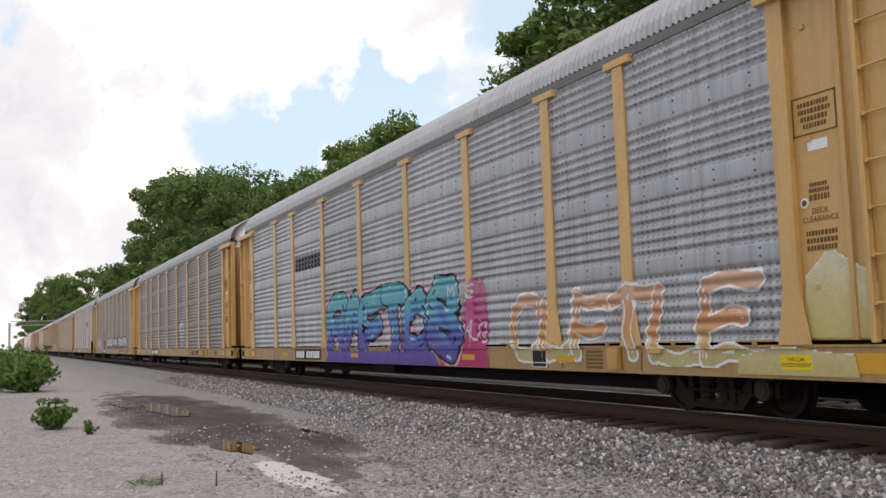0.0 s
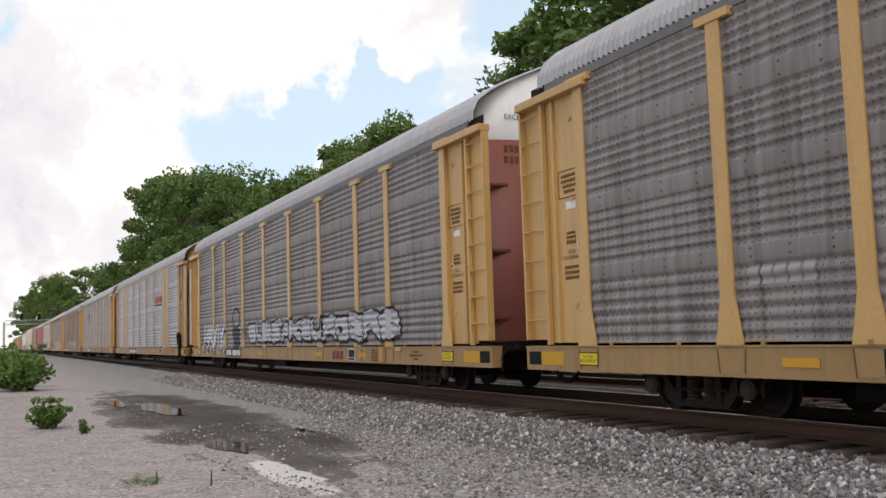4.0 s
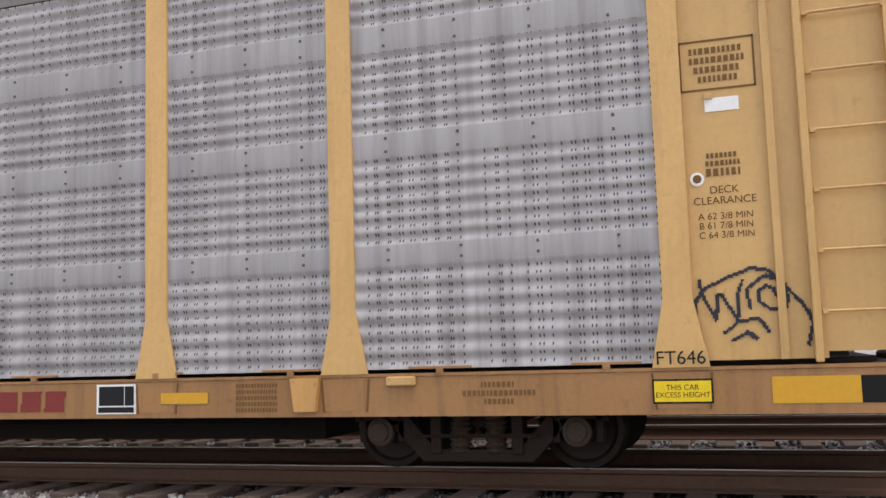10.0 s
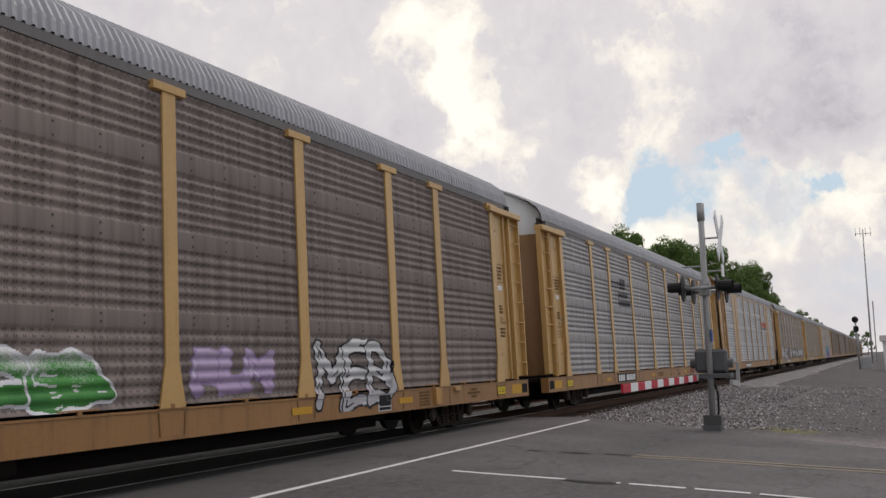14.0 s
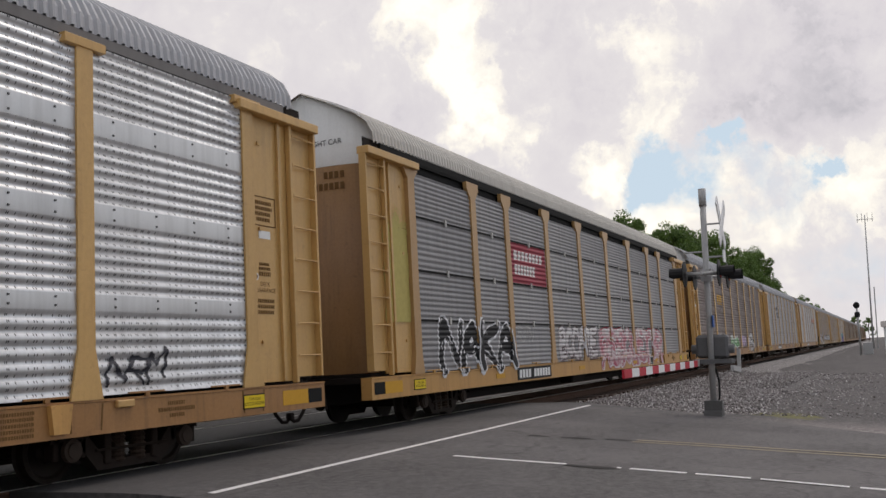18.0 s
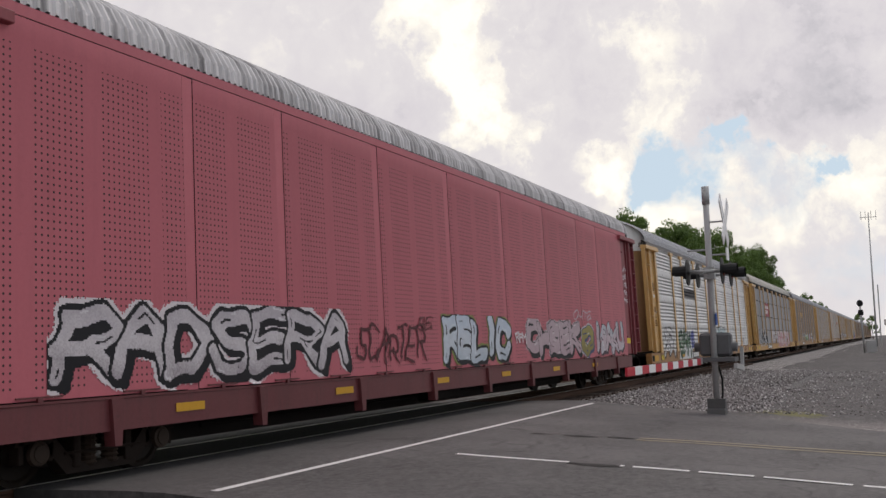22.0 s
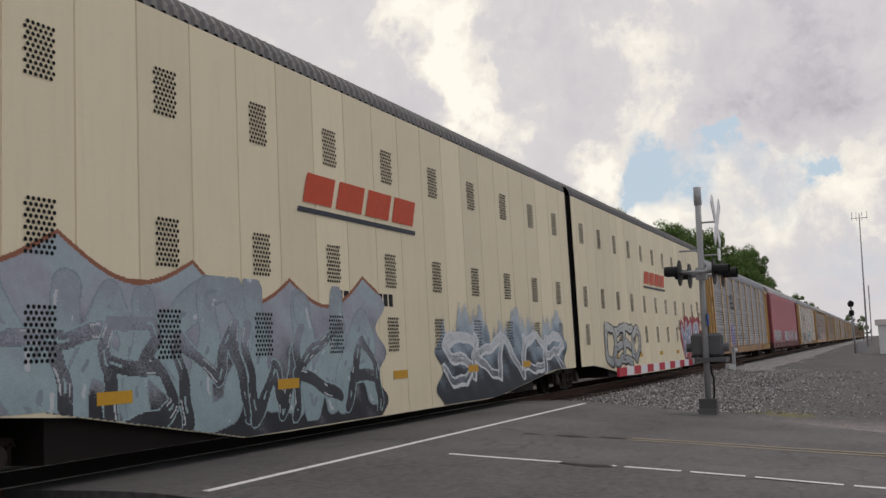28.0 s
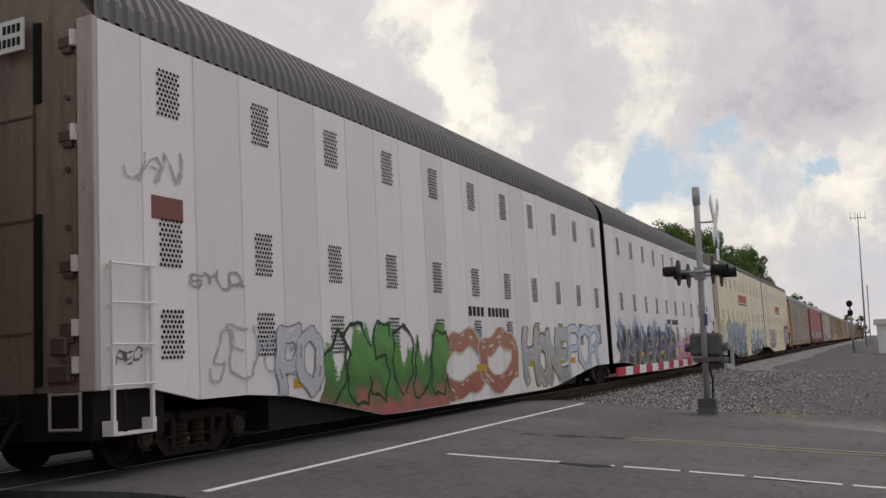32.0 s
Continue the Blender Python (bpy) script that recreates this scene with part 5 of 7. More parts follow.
GALVROD = plain("worn_white_rod", (0.30, 0.28, 0.265), 0.6)
BROWNEND = painted("grimy_tan_brown_end_paint", (0.215, 0.155, 0.124), dirt=(0.040, 0.026, 0.020), amount=0.9, grain=0.4)
POST_DIRTY = painted("soiled_white_post_paint", (0.47, 0.40, 0.36), dirt=(0.10, 0.07, 0.055), amount=0.9, grain=0.3)
RUSTBROWN = painted("rust_brown_fitting_paint", (0.085, 0.052, 0.040), dirt=(0.03, 0.018, 0.014), amount=0.6, grain=0.4)
TANEND = painted("soot_stained_cream_paint", (0.36, 0.28, 0.17), dirt=(0.08, 0.06, 0.04), amount=0.7)


BRAKE = painted("rust_red_brake_paint", (0.24, 0.085, 0.050), dirt=(0.06, 0.03, 0.02), amount=0.6, grain=0.4)


def stirrup_mesh(bm):
    pipe(bm, [(-0.22, -0.02, 0.95), (-0.22, -0.03, 0.45), (0.22, -0.03, 0.45), (0.22, -0.02, 0.95)], 0.02)
    box(bm, -0.22, 0.22, -0.05, 0.12, 0.44, 0.47)


def end_gear(body, e):
    """Hand brake, its lever, dark trim line and brake rod at the leading end of a two-unit car."""
    bm = bmesh.new()
    tube(bm, (0, 0.02, 0.10), (0, -0.14, 0.10), 0.16, 0.12, 12)
    box(bm, -0.10, 0.12, -0.12, 0.02, -0.22, 0.02, bevel=0.03)
    tube(bm, (0.05, -0.13, 0.02), (0.50, -0.17, 0.12), 0.025, 0.018, 8)
    tube(bm, (0.50, -0.17, 0.12), (0.62, -0.17, 0.05), 0.018, 0.014, 8)
    part("hand_brake", bm, BRAKE, body, "rust-red hand brake housing and lever", (e - 1.28, -SIDE, 1.50))
    bm = bmesh.new()
    tube(bm, (0, -0.05, 0.70), (0, -0.05, 1.30), 0.022, n=8)
    box(bm, -0.06, 0.06, -0.09, 0.0, 1.24, 1.32)
    part("brake_chain_tube", bm, BLACK, body, "", (e - 1.25, -SIDE, 0))
    bm = bmesh.new()
    for a, b in (((-1.58, 2.19), (-1.03, 2.19)), ((-1.03, 2.19), (-0.69, 1.87)), ((-0.69, 1.87), (-0.69, 1.20)), ((-1.58, 2.19), (-1.58, 2.60))):
        tube(bm, (e + a[0], -0.006, a[1]), (e + b[0], -0.006, b[1]), 0.016, n=6)
    part("trim_bar", bm, BLACK, body, "dark steel trim bar", (0, -SIDE, 0))
    bm = bmesh.new()
    tube(bm, (e - 4.9, -0.01, 0.42), (e - 3.3, -0.01, 0.42), 0.016, n=6)
    part("brake_rod", bm, GALVROD, body, "", (0, -SIDE - 0.01, 0))
    bm = bmesh.new()
    box(bm, -0.12, 0.12, -0.05, 0.0, -0.12, 0.12, bevel=0.02)
    part("junction_box", bm, BRAKE, body, "", (e - 2.35, -SIDE + 0.02, 0.55))
    bar_text(body, e - 2.95, 2.52, [(0.36, 0.05)] * 6, BROWNTEXT, -SIDE - 0.003)
    plate(body, e - 3.95, -SIDE - 0.004, 2.0, 0.36, 0.26, MARK_BLACK, "consolidated_stencil", "black stencil board", 0.003)




def end_wall(bm, s, ex, top, roof_top):
    x0, x1 = sorted((ex - s * 0.30, ex + s * 0.02))
    prof = [(-1.52, 0.95), (-1.52, top), (-1.2, top + 0.35), (-0.5, roof_top - 0.05), (0.5, roof_top - 0.05), (1.2, top + 0.35), (1.52, top), (1.52, 0.95)]
    extrude_x(bm, prof, x0, x1)


def end_fittings(body, ex, s, top, wall, paint_end):
    """The end of a two-unit car: pale corner post, dark door seams, hinges with white tabs, lock bars, bolts and a stirrup."""
    for side in (-1, 1):
        key = (side, s, top)
        link("corner_post", cached(("corner_post", key), lambda bm: box(bm, *sorted((0.0, s * 0.07)), *sorted((side * 1.29, side * 1.535)), 0.95, top + 0.02, bevel=0.012), wall if wall is CREAM else POST_DIRTY), body, (ex, 0, 0), "pale painted corner post")
        link("door_seam", cached(("door_seam", key), lambda bm: box(bm, *sorted((0.0, s * 0.035)), *sorted((side * 1.255, side * 1.285)), 1.0, top), SHADOWGAP), body, (ex, 0, 0))
        for i, (z, h) in enumerate(((top - 0.22, 0.13), (top - 1.30, 0.13), (2.32, 0.13), (1.62, 0.16), (1.22, 0.2))):
            link("hinge", cached(("hinge", side, h), lambda bm: [box(bm, -0.05, 0.07, -0.12, 0.12, -h / 2, h / 2, bevel=0.012), box(bm, -0.05, 0.05, -0.08, 0.06, -h / 2 - 0.07, -h / 2, bevel=0.01)], RUSTBROWN), body, (ex + s * 0.02, side * 1.13, z), "rust-brown door hinge")
            link("hinge_tab", cached("hinge_tab", lambda bm: box(bm, -0.03, 0.03, -0.025, 0.025, -0.09, 0.09), wall), body, (ex + s * 0.085, side * 1.262, z + 0.02), "small white hinge tab")
        for z0, z1 in ((top - 0.85, top + 0.1), (1.02, 2.95)):
            link("lock_bar", cached(("lock_bar", round(z1 - z0, 2)), lambda bm: box(bm, -0.02, 0.04, -0.055, 0.055, 0.0, z1 - z0, bevel=0.01), SHADOWGAP), body, (ex + s * 0.03, side * 0.66, z0), "dark lock bar")
        link("door_edge", cached(("door_edge", top), lambda bm: box(bm, -0.012, 0.012, -0.014, 0.014, 0.95, top + 0.12), RUSTBROWN), body, (ex + s * 0.025, side * 0.60, 0))
        for z in (4.22, 3.40, 2.75, 1.95):
            link("bolt", cached("bolt", lambda bm: tube(bm, (-0.03, 0, 0), (0.03, 0, 0), 0.035, n=8), RUSTBROWN), body, (ex + s * 0.02, side * 1.12, z))
        for z, w in ((1.45, 0.12), (1.15, 0.16)):
            link("latch_block", cached(("latch_block", w), lambda bm: box(bm, -0.06, 0.10, -w, w, -0.10, 0.10, bevel=0.02), RUSTBROWN), body, (ex + s * 0.03, side * 1.0, z), "rusty latch block")

        def step(bm):
            pipe(bm, [(0, -0.22, 0.95), (0, -0.22, 0.55), (0, 0.22, 0.55), (0, 0.22, 0.95)], 0.018)
            tube(bm, (0, -0.24, 0.93), (0, 0.24, 0.93), 0.016, n=6)
        link("end_stirrup", cached("end_stirrup", step, GALVROD), body, (ex + s * 0.10, side * 1.12, 0), "worn white end step")
    # added black block stands for dark end gear and shade below the body
    link("end_sill", cached(("end_sill", s), lambda bm: box(bm, *sorted((0.0, -s * 1.1)), -1.42, 1.42, 0.42, 0.955), BLACK), body, (ex, 0, 0), "black block filling the dark below the car end")
    for z in (1.62, 2.9, 4.1):
        link("end_seam", cached("end_seam", lambda bm: box(bm, -0.01, 0.012, -0.58, 0.58, -0.012, 0.012), RUSTBROWN), body, (ex + s * 0.025, 0, z))


def grab_mesh(bm):
    for x in (-0.30, 0.30):
        box(bm, x - 0.022, x + 0.022, -0.075, -0.03, 0.60, 2.36, bevel=0.006)
        for z in (0.98, 1.40, 1.86, 2.30):
            box(bm, x - 0.018, x + 0.018, -0.05, 0.01, z - 0.02, z + 0.02)
    for z in (1.0, 1.44, 1.90, 2.33):
        tube(bm, (-0.33, -0.07, z), (0.33, -0.07, z), 0.014, n=6)
    box(bm, -0.30, 0.30, -0.10, 0.10, 0.46, 0.49)
    for x in (-0.30, 0.30):
        box(bm, x - 0.03, x + 0.03, -0.08, 0.08, 0.46, 0.62)


car_m = two_unit(-172.3, -193.25, -214.6, "cream two-unit car carrier with round vent holes and graffiti", CREAM, ROOFDARK, 5.48, 6.08)
car_n = two_unit(-216.5, -237.7, -258.8, "white two-unit car carrier with dark ribbed roof and graffiti", OFFWHITE, ROOFDARK, 5.08, 6.22)




# ---- paint on the cars: spray paint, emblems and numbers, laid on the ribs of the sheets ----
INK, COATS = {}, {}


def ink(r, g, b):
    k = (r, g, b)
    if k not in INK:
        INK[k] = plain("spray_paint", k, 0.55, 0.0, 0.25, 9.0)
    return INK[k]


K_, W_ = (0.014, 0.013, 0.016), (0.72, 0.72, 0.74)


def surface_y(style, x, z):
    """How far out the side of a car lies at places along it (x) and up it (z)."""
    prof = {"tee": PROFILE, "flat": PROFILE, "bracket": FINE, "smooth": FLAT}.get(style)
    if prof is None:
        return np.full_like(x, -SIDE)
    zs, ins = np.array([p[1] for p in prof]), np.array([p[0] for p in prof])
    y = -SIDE + PANEL_IN + np.interp(z, zs, ins)
    if style != "smooth":
        for p in (-11.78, *POSTS, 11.78):
            half = np.where(z < 1.42, np.interp(z, [0.885, 1.42], [0.23, 0.125]), 0.125)
            y = np.where(np.abs(x - p) < half, -SIDE - POST_OUT, y)
    y = np.where(z < 0.925, -SIDE - 0.024, y)
    return np.where(z < 0.845, -SIDE - 0.001, y)


def paint(root, style, x0, x1, z0, z1, pick, inks, label, step=0.017, name="graffiti", floor=None):
    prof = {"tee": PROFILE, "flat": PROFILE, "bracket": FINE}.get(style, [])
    zl = sorted({round(z, 4) for z in np.arange(z0, z1 + 1e-6, step)} | {round(p[1], 4) for p in prof if z0 < p[1] < z1} | {z for z in (0.845, 0.8451, 0.925) if z0 < z < z1})
    zl = np.array([z for i, z in enumerate(zl) if i == 0 or z - zl[i - 1] > 0.00005])
    extra = [p + e for p in (-11.78, *POSTS, 11.78) for e in (-0.1255, -0.1245, 0.1245, 0.1255) if x0 < p + e < x1] if style in ("tee", "flat", "bracket") else []
    xl = np.array(sorted(set(np.arange(x0, x1 + 1e-6, step).round(4)) | set(np.round(extra, 4))))
    X, Z = np.meshgrid(xl, zl)
    cx, cz = (X[:-1, :-1] + X[1:, 1:]) / 2, (Z[:-1, :-1] + Z[1:, 1:]) / 2
    idx = pick(cx, cz)
    if floor is not None:
        idx = np.where(cz > floor(cx), idx, -1)
    Y = surface_y(style, X, Z) - 0.0045
    keep = idx >= 0
    n = len(xl)
    base = (np.arange(len(zl) - 1)[:, None] * n + np.arange(n - 1)[None])[keep]
    f = np.stack([base, base + 1, base + n + 1, base + n], 1)
    if not len(f):
        return None
    used, inv = np.unique(f, return_inverse=True)
    v = np.stack([X.ravel(), Y.ravel(), Z.ravel()], 1)[used]
    f = inv.reshape(-1, 4)
    me = bpy.data.meshes.new(name)
    me.vertices.add(len(v))
    me.vertices.foreach_set("co", v.ravel())
    me.loops.add(f.size)
    me.loops.foreach_set("vertex_index", f.ravel().astype(np.int32))
    me.polygons.add(len(f))
    me.polygons.foreach_set("loop_start", np.arange(0, f.size, 4, dtype=np.int32))
    for c in inks:
        me.materials.append(ink(*c))
    me.polygons.foreach_set("material_index", idx[keep].astype(np.int32))
    me.polygons.foreach_set("use_smooth", np.ones(len(f), bool))
    me.update(calc_edges=True)
    COATS[root.name] = COATS.get(root.name, 0) + 1
    return link(name, me, root, (0, -0.00083 * COATS[root.name], 0), label)


# letter skeletons on a grid of five by five: column and row of each corner, strokes parted by bars
GLYPHS = {"A": "00 13 24 33 40|12 32", "B": "00 04 24 33 22 02|22 32 41 30 00", "C": "43 34 14 03 01 10 30 41", "D": "00 04 24 42 20 00", "E": "40 00 04 44|02 32", "F": "00 04 44|02 32",
          "G": "43 34 14 03 01 10 30 41 42 22", "H": "00 04|40 44|02 42", "I": "20 24", "J": "44 41 30 10 01", "K": "00 04|44 02 40", "L": "04 00 40", "M": "00 04 22 44 40", "N": "00 04 40 44",
          "O": "20 01 03 24 43 41 20", "P": "00 04 34 43 32 02", "Q": "20 01 03 24 43 41 20|31 50", "R": "00 04 34 43 32 02|22 40", "S": "43 34 14 03 12 32 41 30 10 01", "T": "20 24|04 44",
          "U": "04 01 10 30 41 44", "V": "04 20 44", "W": "04 10 22 30 44", "X": "00 44|04 40", "Y": "20 22 04|22 44", "Z": "04 44 00 40"}


def seg_dist(x, z, a, b):
    ax, az = a
    bx, bz = b
    dx, dz = bx - ax, bz - az
    t = np.clip(((x - ax) * dx + (z - az) * dz) / (dx * dx + dz * dz + 1e-9), 0, 1)
    return np.hypot(x - ax - t * dx, z - az - t * dz)


def letters(x0, x1, z0, z1, text, seed, slant=0.08, wild=0.12):
    """The strokes of sprayed letters, one list of segments for each letter; neighbours overlap a little."""
    rr = random.Random(seed)
    w, h = (x1 - x0) / len(text), z1 - z0
    forms = []
    for i, ch in enumerate(text):
        lift, grow, lean = rr.uniform(-wild, wild) * h * 0.35, rr.uniform(1 - wild * 0.8, 1 + wild * 0.4), slant + rr.uniform(-wild, wild) * 0.6
        segs = []
        for stroke in GLYPHS[ch].split("|"):
            pts = []
            for c in stroke.split():
                u, v = int(c[0]) / 4, int(c[1]) / 4
                px = x0 + w * (i + 0.03 + 0.94 * u) + lean * h * (v - 0.5) + rr.uniform(-wild, wild) * w * 0.3
                pz = z0 + h * v * grow + lift + rr.uniform(-wild, wild) * h * 0.22
                pts.append((px, min(z1, max(z0, pz))))
            segs += list(zip(pts, pts[1:]))
        forms.append(segs)
    return forms


def form_dist(segs, x, z):
    d = np.full(x.shape, 9.0)
    for p, q in segs:
        d = np.minimum(d, seg_dist(x, z, p, q))
    return d


def wave(x, z, s):
    return np.sin(x * 5.1 + s) * np.sin(z * 6.3 + s * 1.7) + 0.5 * np.sin(x * 11 + z * 9 + s)


def piece(root, style, x0, x1, z0, z1, text, fills, line, seed, label, glow=None, fat=0.13, edge=0.05, back=None, cast=0.07, wild=0.14, slant=0.06, **kw):
    """Filled, outlined letters that lap over one another, with a cast block, a halo and a ragged ground behind them."""
    h, w = z1 - z0, (x1 - x0) / len(text)
    t = min(0.78 * fat * h, 0.17 * w)
    m = t + edge * 1.1 + (0.10 * h if back else 0.0)
    forms = letters(x0 + m, x1 - m - cast, z0 + m + (cast if cast else 0), z1 - m, text, seed, slant, wild)
    shine = tuple(min(0.8, 0.35 + 0.6 * c) for c in fills[-1])
    fills = [tuple(a + (b - a) * k / 3 for a, b in zip(p, q)) for p, q in zip(fills, fills[1:]) for k in range(3)] + [fills[-1]]
    inks = list(fills) + [line, shine] + ([glow] if glow else []) + ([back] if back else [])
    n = len(fills)

    def pick(x, z):
        grain = np.random.default_rng(seed).uniform(-1, 1, x.shape)
        bx = x + 0.035 * h * np.sin(z * 6.5 / h + seed) + 0.02 * h * np.sin(z * 15 / h)
        bz = z + 0.035 * h * np.sin(x * 4.1 / h + seed * 2) + 0.02 * h * np.sin(x * 11 / h)
        ds = [form_dist(f, bx, bz) * (1 + 0.16 * np.sin(x * 3.7 + i * 2.1) * np.sin(z * 4.3 + i)) + 0.003 * grain for i, f in enumerate(forms)]
        near = functools.reduce(np.minimum, ds)
        out = np.full(x.shape, -1)
        if back:
            out = np.where(near + 0.05 * grain * np.abs(grain) < t + edge + 0.16 * h * (1 + 0.5 * wave(x * 0.7, z * 0.7, seed)), n + 2 + bool(glow), out)
        if glow:
            out = np.where(near + 0.014 * grain < t + edge * 2.1, n + 2, out)
        if cast:
            fall = functools.reduce(np.minimum, [form_dist(f, bx - cast, bz + cast * 0.8) for f in forms])
            out = np.where(fall < t + edge * 0.6, n, out)
        band = np.clip(((z - z0) / h + 0.12 * wave(x, z, seed)) * n + 0.8 * grain, 0, n - 0.01).astype(int)
        for i, d in enumerate(ds):
            out = np.where(d < t + edge, n, out)
            body = d < t
            out = np.where(body, band, out)
            out = np.where(body & (d > t * 0.55) & (d < t * 0.80) & (wave(x * 1.3 + i, z * 1.1, seed + 3) > 0.75), n + 1, out)
            out = np.where(body & (d < t * 0.16) & (wave(x * 0.9, z * 1.7 + i, seed + 5) > 0.55), n, out)
        return out
    return paint(root, style, x0, x1, z0, z1, pick, inks, label, **kw)


def tag(root, style, x0, x1, z0, z1, text, colour, seed, label="thin sprayed line drawing", thick=0.022, **kw):
    """Thin quick letters drawn with one line."""
    forms = letters(x0 + 0.05, x1 - 0.05, z0 + 0.04, z1 - 0.06, text, seed, 0.16, 0.34)
    segs = [q for f in forms for q in f]
    segs.append((segs[-1][1], (x1 - 0.06, z0 + 0.06)))

    def pick(x, z):
        bx, bz = x + 0.03 * np.sin(z * 13 + seed), z + 0.03 * np.sin(x * 11 + seed)
        return np.where(form_dist(segs, bx, bz) + 0.006 * wave(x * 4, z * 4, seed) < thick, 0, -1)
    return paint(root, style, x0, x1, z0, z1, pick, [colour], label, step=0.014, **kw)


def doodle(root, style, x0, z0, lines, colour, label, thick):
    pts = [[(x0 + u, z0 + v) for u, v in line] for line in lines]
    xs, zs = [p[0] for q in pts for p in q], [p[1] for q in pts for p in q]

    def pick(x, z):
        d = np.full(x.shape, 9.0)
        for q in pts:
            for a, b in zip(q, q[1:]):
                d = np.minimum(d, seg_dist(x + 0.02 * np.sin(z * 14), z + 0.02 * np.sin(x * 11), a, b))
        return np.where(d < thick, 0, -1)
    return paint(root, style, min(xs) - 0.08, max(xs) + 0.08, max(0.925, min(zs) - 0.05), max(zs) + 0.08, pick, [colour], label, step=0.014)


def cloud(root, style, x0, x1, z0, z1, fills, seed, label, ragged=0.18, rim=None, **kw):
    """A filled patch with an uneven, drippy upper edge."""
    def pick(x, z):
        u, v = (x - x0) / (x1 - x0), (z - z0) / (z1 - z0)
        grain = np.random.default_rng(seed).uniform(-1, 1, x.shape)
        top = 0.80 + 0.10 * grain * np.abs(grain) + 0.7 * ragged * (0.5 * np.sin(x * 2.3 + seed) + 0.35 * np.sin(x * 6.1 + seed * 2) + 0.2 * np.sin(x * 17 + seed))
        if rim:
            top = 0.80 + 0.7 * ragged * (0.6 - 1.1 * np.abs(np.sin(x * 1.5 + seed)) + 0.4 * np.sin(x * 0.7 + seed))
        ins = (v < top) & (u > 0.02 + 0.02 * np.sin(z * 9)) & (u < 0.98 - 0.02 * np.sin(z * 8 + 1))
        band = np.clip((v / 0.9 + 0.16 * wave(x * 0.8, z, seed)) * len(steps) + 0.9 * grain, 0, len(steps) - 0.01).astype(int)
        if rim:
            band = np.where(v > top - 0.022, len(steps), band)
        return np.where(ins, band, -1)
    steps = [tuple(a + (b - a) * k / 3 for a, b in zip(p, q)) for p, q in zip(fills, fills[1:]) for k in range(3)] + [fills[-1]]
    return paint(root, style, x0, x1, z0, z1, pick, steps + ([rim] if rim else []), label, **kw)


def blocks(root, style, x0, x1, z0, z1, n, colour, label="", slant=0.0, gap=0.22, name="emblem", step=0.02):
    """A word that is not spelled out: n plain blocks in its place, size and colour."""
    w = (x1 - x0) / n

    def pick(x, z):
        u = (x - x0 - slant * (z - z0)) / w
        return np.where((u >= 0) & (u < n) & (np.mod(u, 1) < 1 - gap), 0, -1)
    return stuff_part(root, style, x0, x1 + slant * (z1 - z0), z0, z1, pick, [colour], label, step=step, name=name)


def stuff_part(*args, **kw):
    return tagged(paint(*args, **kw), kind="stuff")


def full(root, style, x0, x1, z0, z1, colour, label="", name="emblem", step=0.04):
    return paint(root, style, x0, x1, z0, z1, lambda x, z: np.zeros(x.shape, int), [colour], label, step=step, name=name)


def three_stripes(root, z=3.60):
    """Dark stripes that run into a block, with two rows of lettering bars below."""
    dark = (0.05, 0.05, 0.055)
    for k in range(5):
        full(root, "tee", -6.88, -5.72, z - 0.02 + 0.068 * k, z + 0.015 + 0.068 * k, dark, name="emblem")
    blocks(root, "tee", -5.72, -4.95, z - 0.05, z + 0.30, 2, dark, "dark painted emblem of stripes and blocks", -0.15, 0.12)
    blocks(root, "tee", -5.95, -4.72, z - 0.34, z - 0.15, 7, dark)
    blocks(root, "tee", -5.95, -4.45, z - 0.62, z - 0.42, 8, dark)


for c in (car_a, car_b, car_c, car_g, car_h, car_i, car_j, car_l):
    number_board(c, -5.70, 0.70, 2.35)
number_board(car_f, -4.20, 0.68, 2.5)
DARKM, MAROON = (0.045, 0.045, 0.05), (0.20, 0.035, 0.03)
for c in (car_g, car_l, car_c, car_b):
    blocks(c, "tee", 5.15, 6.0, 0.585, 0.80, 3, MAROON, "dark red emblem", 0.08, 0.18)

# the first car
cloud(car_a, "tee", 2.9, 4.9, 0.53, 2.1, [(0.40, 0.035, 0.13), (0.44, 0.05, 0.18), (0.46, 0.16, 0.26)], 22, "magenta sprayed haze", 0.5)
piece(car_a, "tee", -4.0, 4.0, 0.53, 2.28, "RAFTOS", [(0.10, 0.07, 0.30), (0.085, 0.09, 0.36), (0.10, 0.24, 0.46), (0.12, 0.36, 0.45), (0.11, 0.37, 0.40)], K_, 21, "large teal and violet graffiti with black and pink outlines", (0.62, 0.36, 0.46), 0.165, 0.05, cast=0.05, wild=0.10)
tag(car_a, "tee", 3.2, 4.4, 1.72, 2.06, "MULS", (0.50, 0.58, 0.56), 24, "pale thin tag", 0.018)
tag(car_a, "tee", 4.0, 4.85, 0.95, 1.4, "AUG", (0.62, 0.55, 0.58), 25, "pale thin tag", 0.018)
cloud(car_a, "tee", -4.0, 2.85, 0.525, 0.86, [(0.10, 0.06, 0.26), (0.13, 0.08, 0.34)], 3, "violet sprayed band along the sill", 0.05)
piece(car_a, "tee", 5.6, 11.4, 0.62, 1.75, "CUFTLE", [(0.42, 0.40, 0.18), (0.58, 0.26, 0.12), (0.55, 0.36, 0.26)], (0.70, 0.68, 0.66), 33, "faded orange and yellow graffiti with white outlines", None, 0.10, 0.035, cast=0)
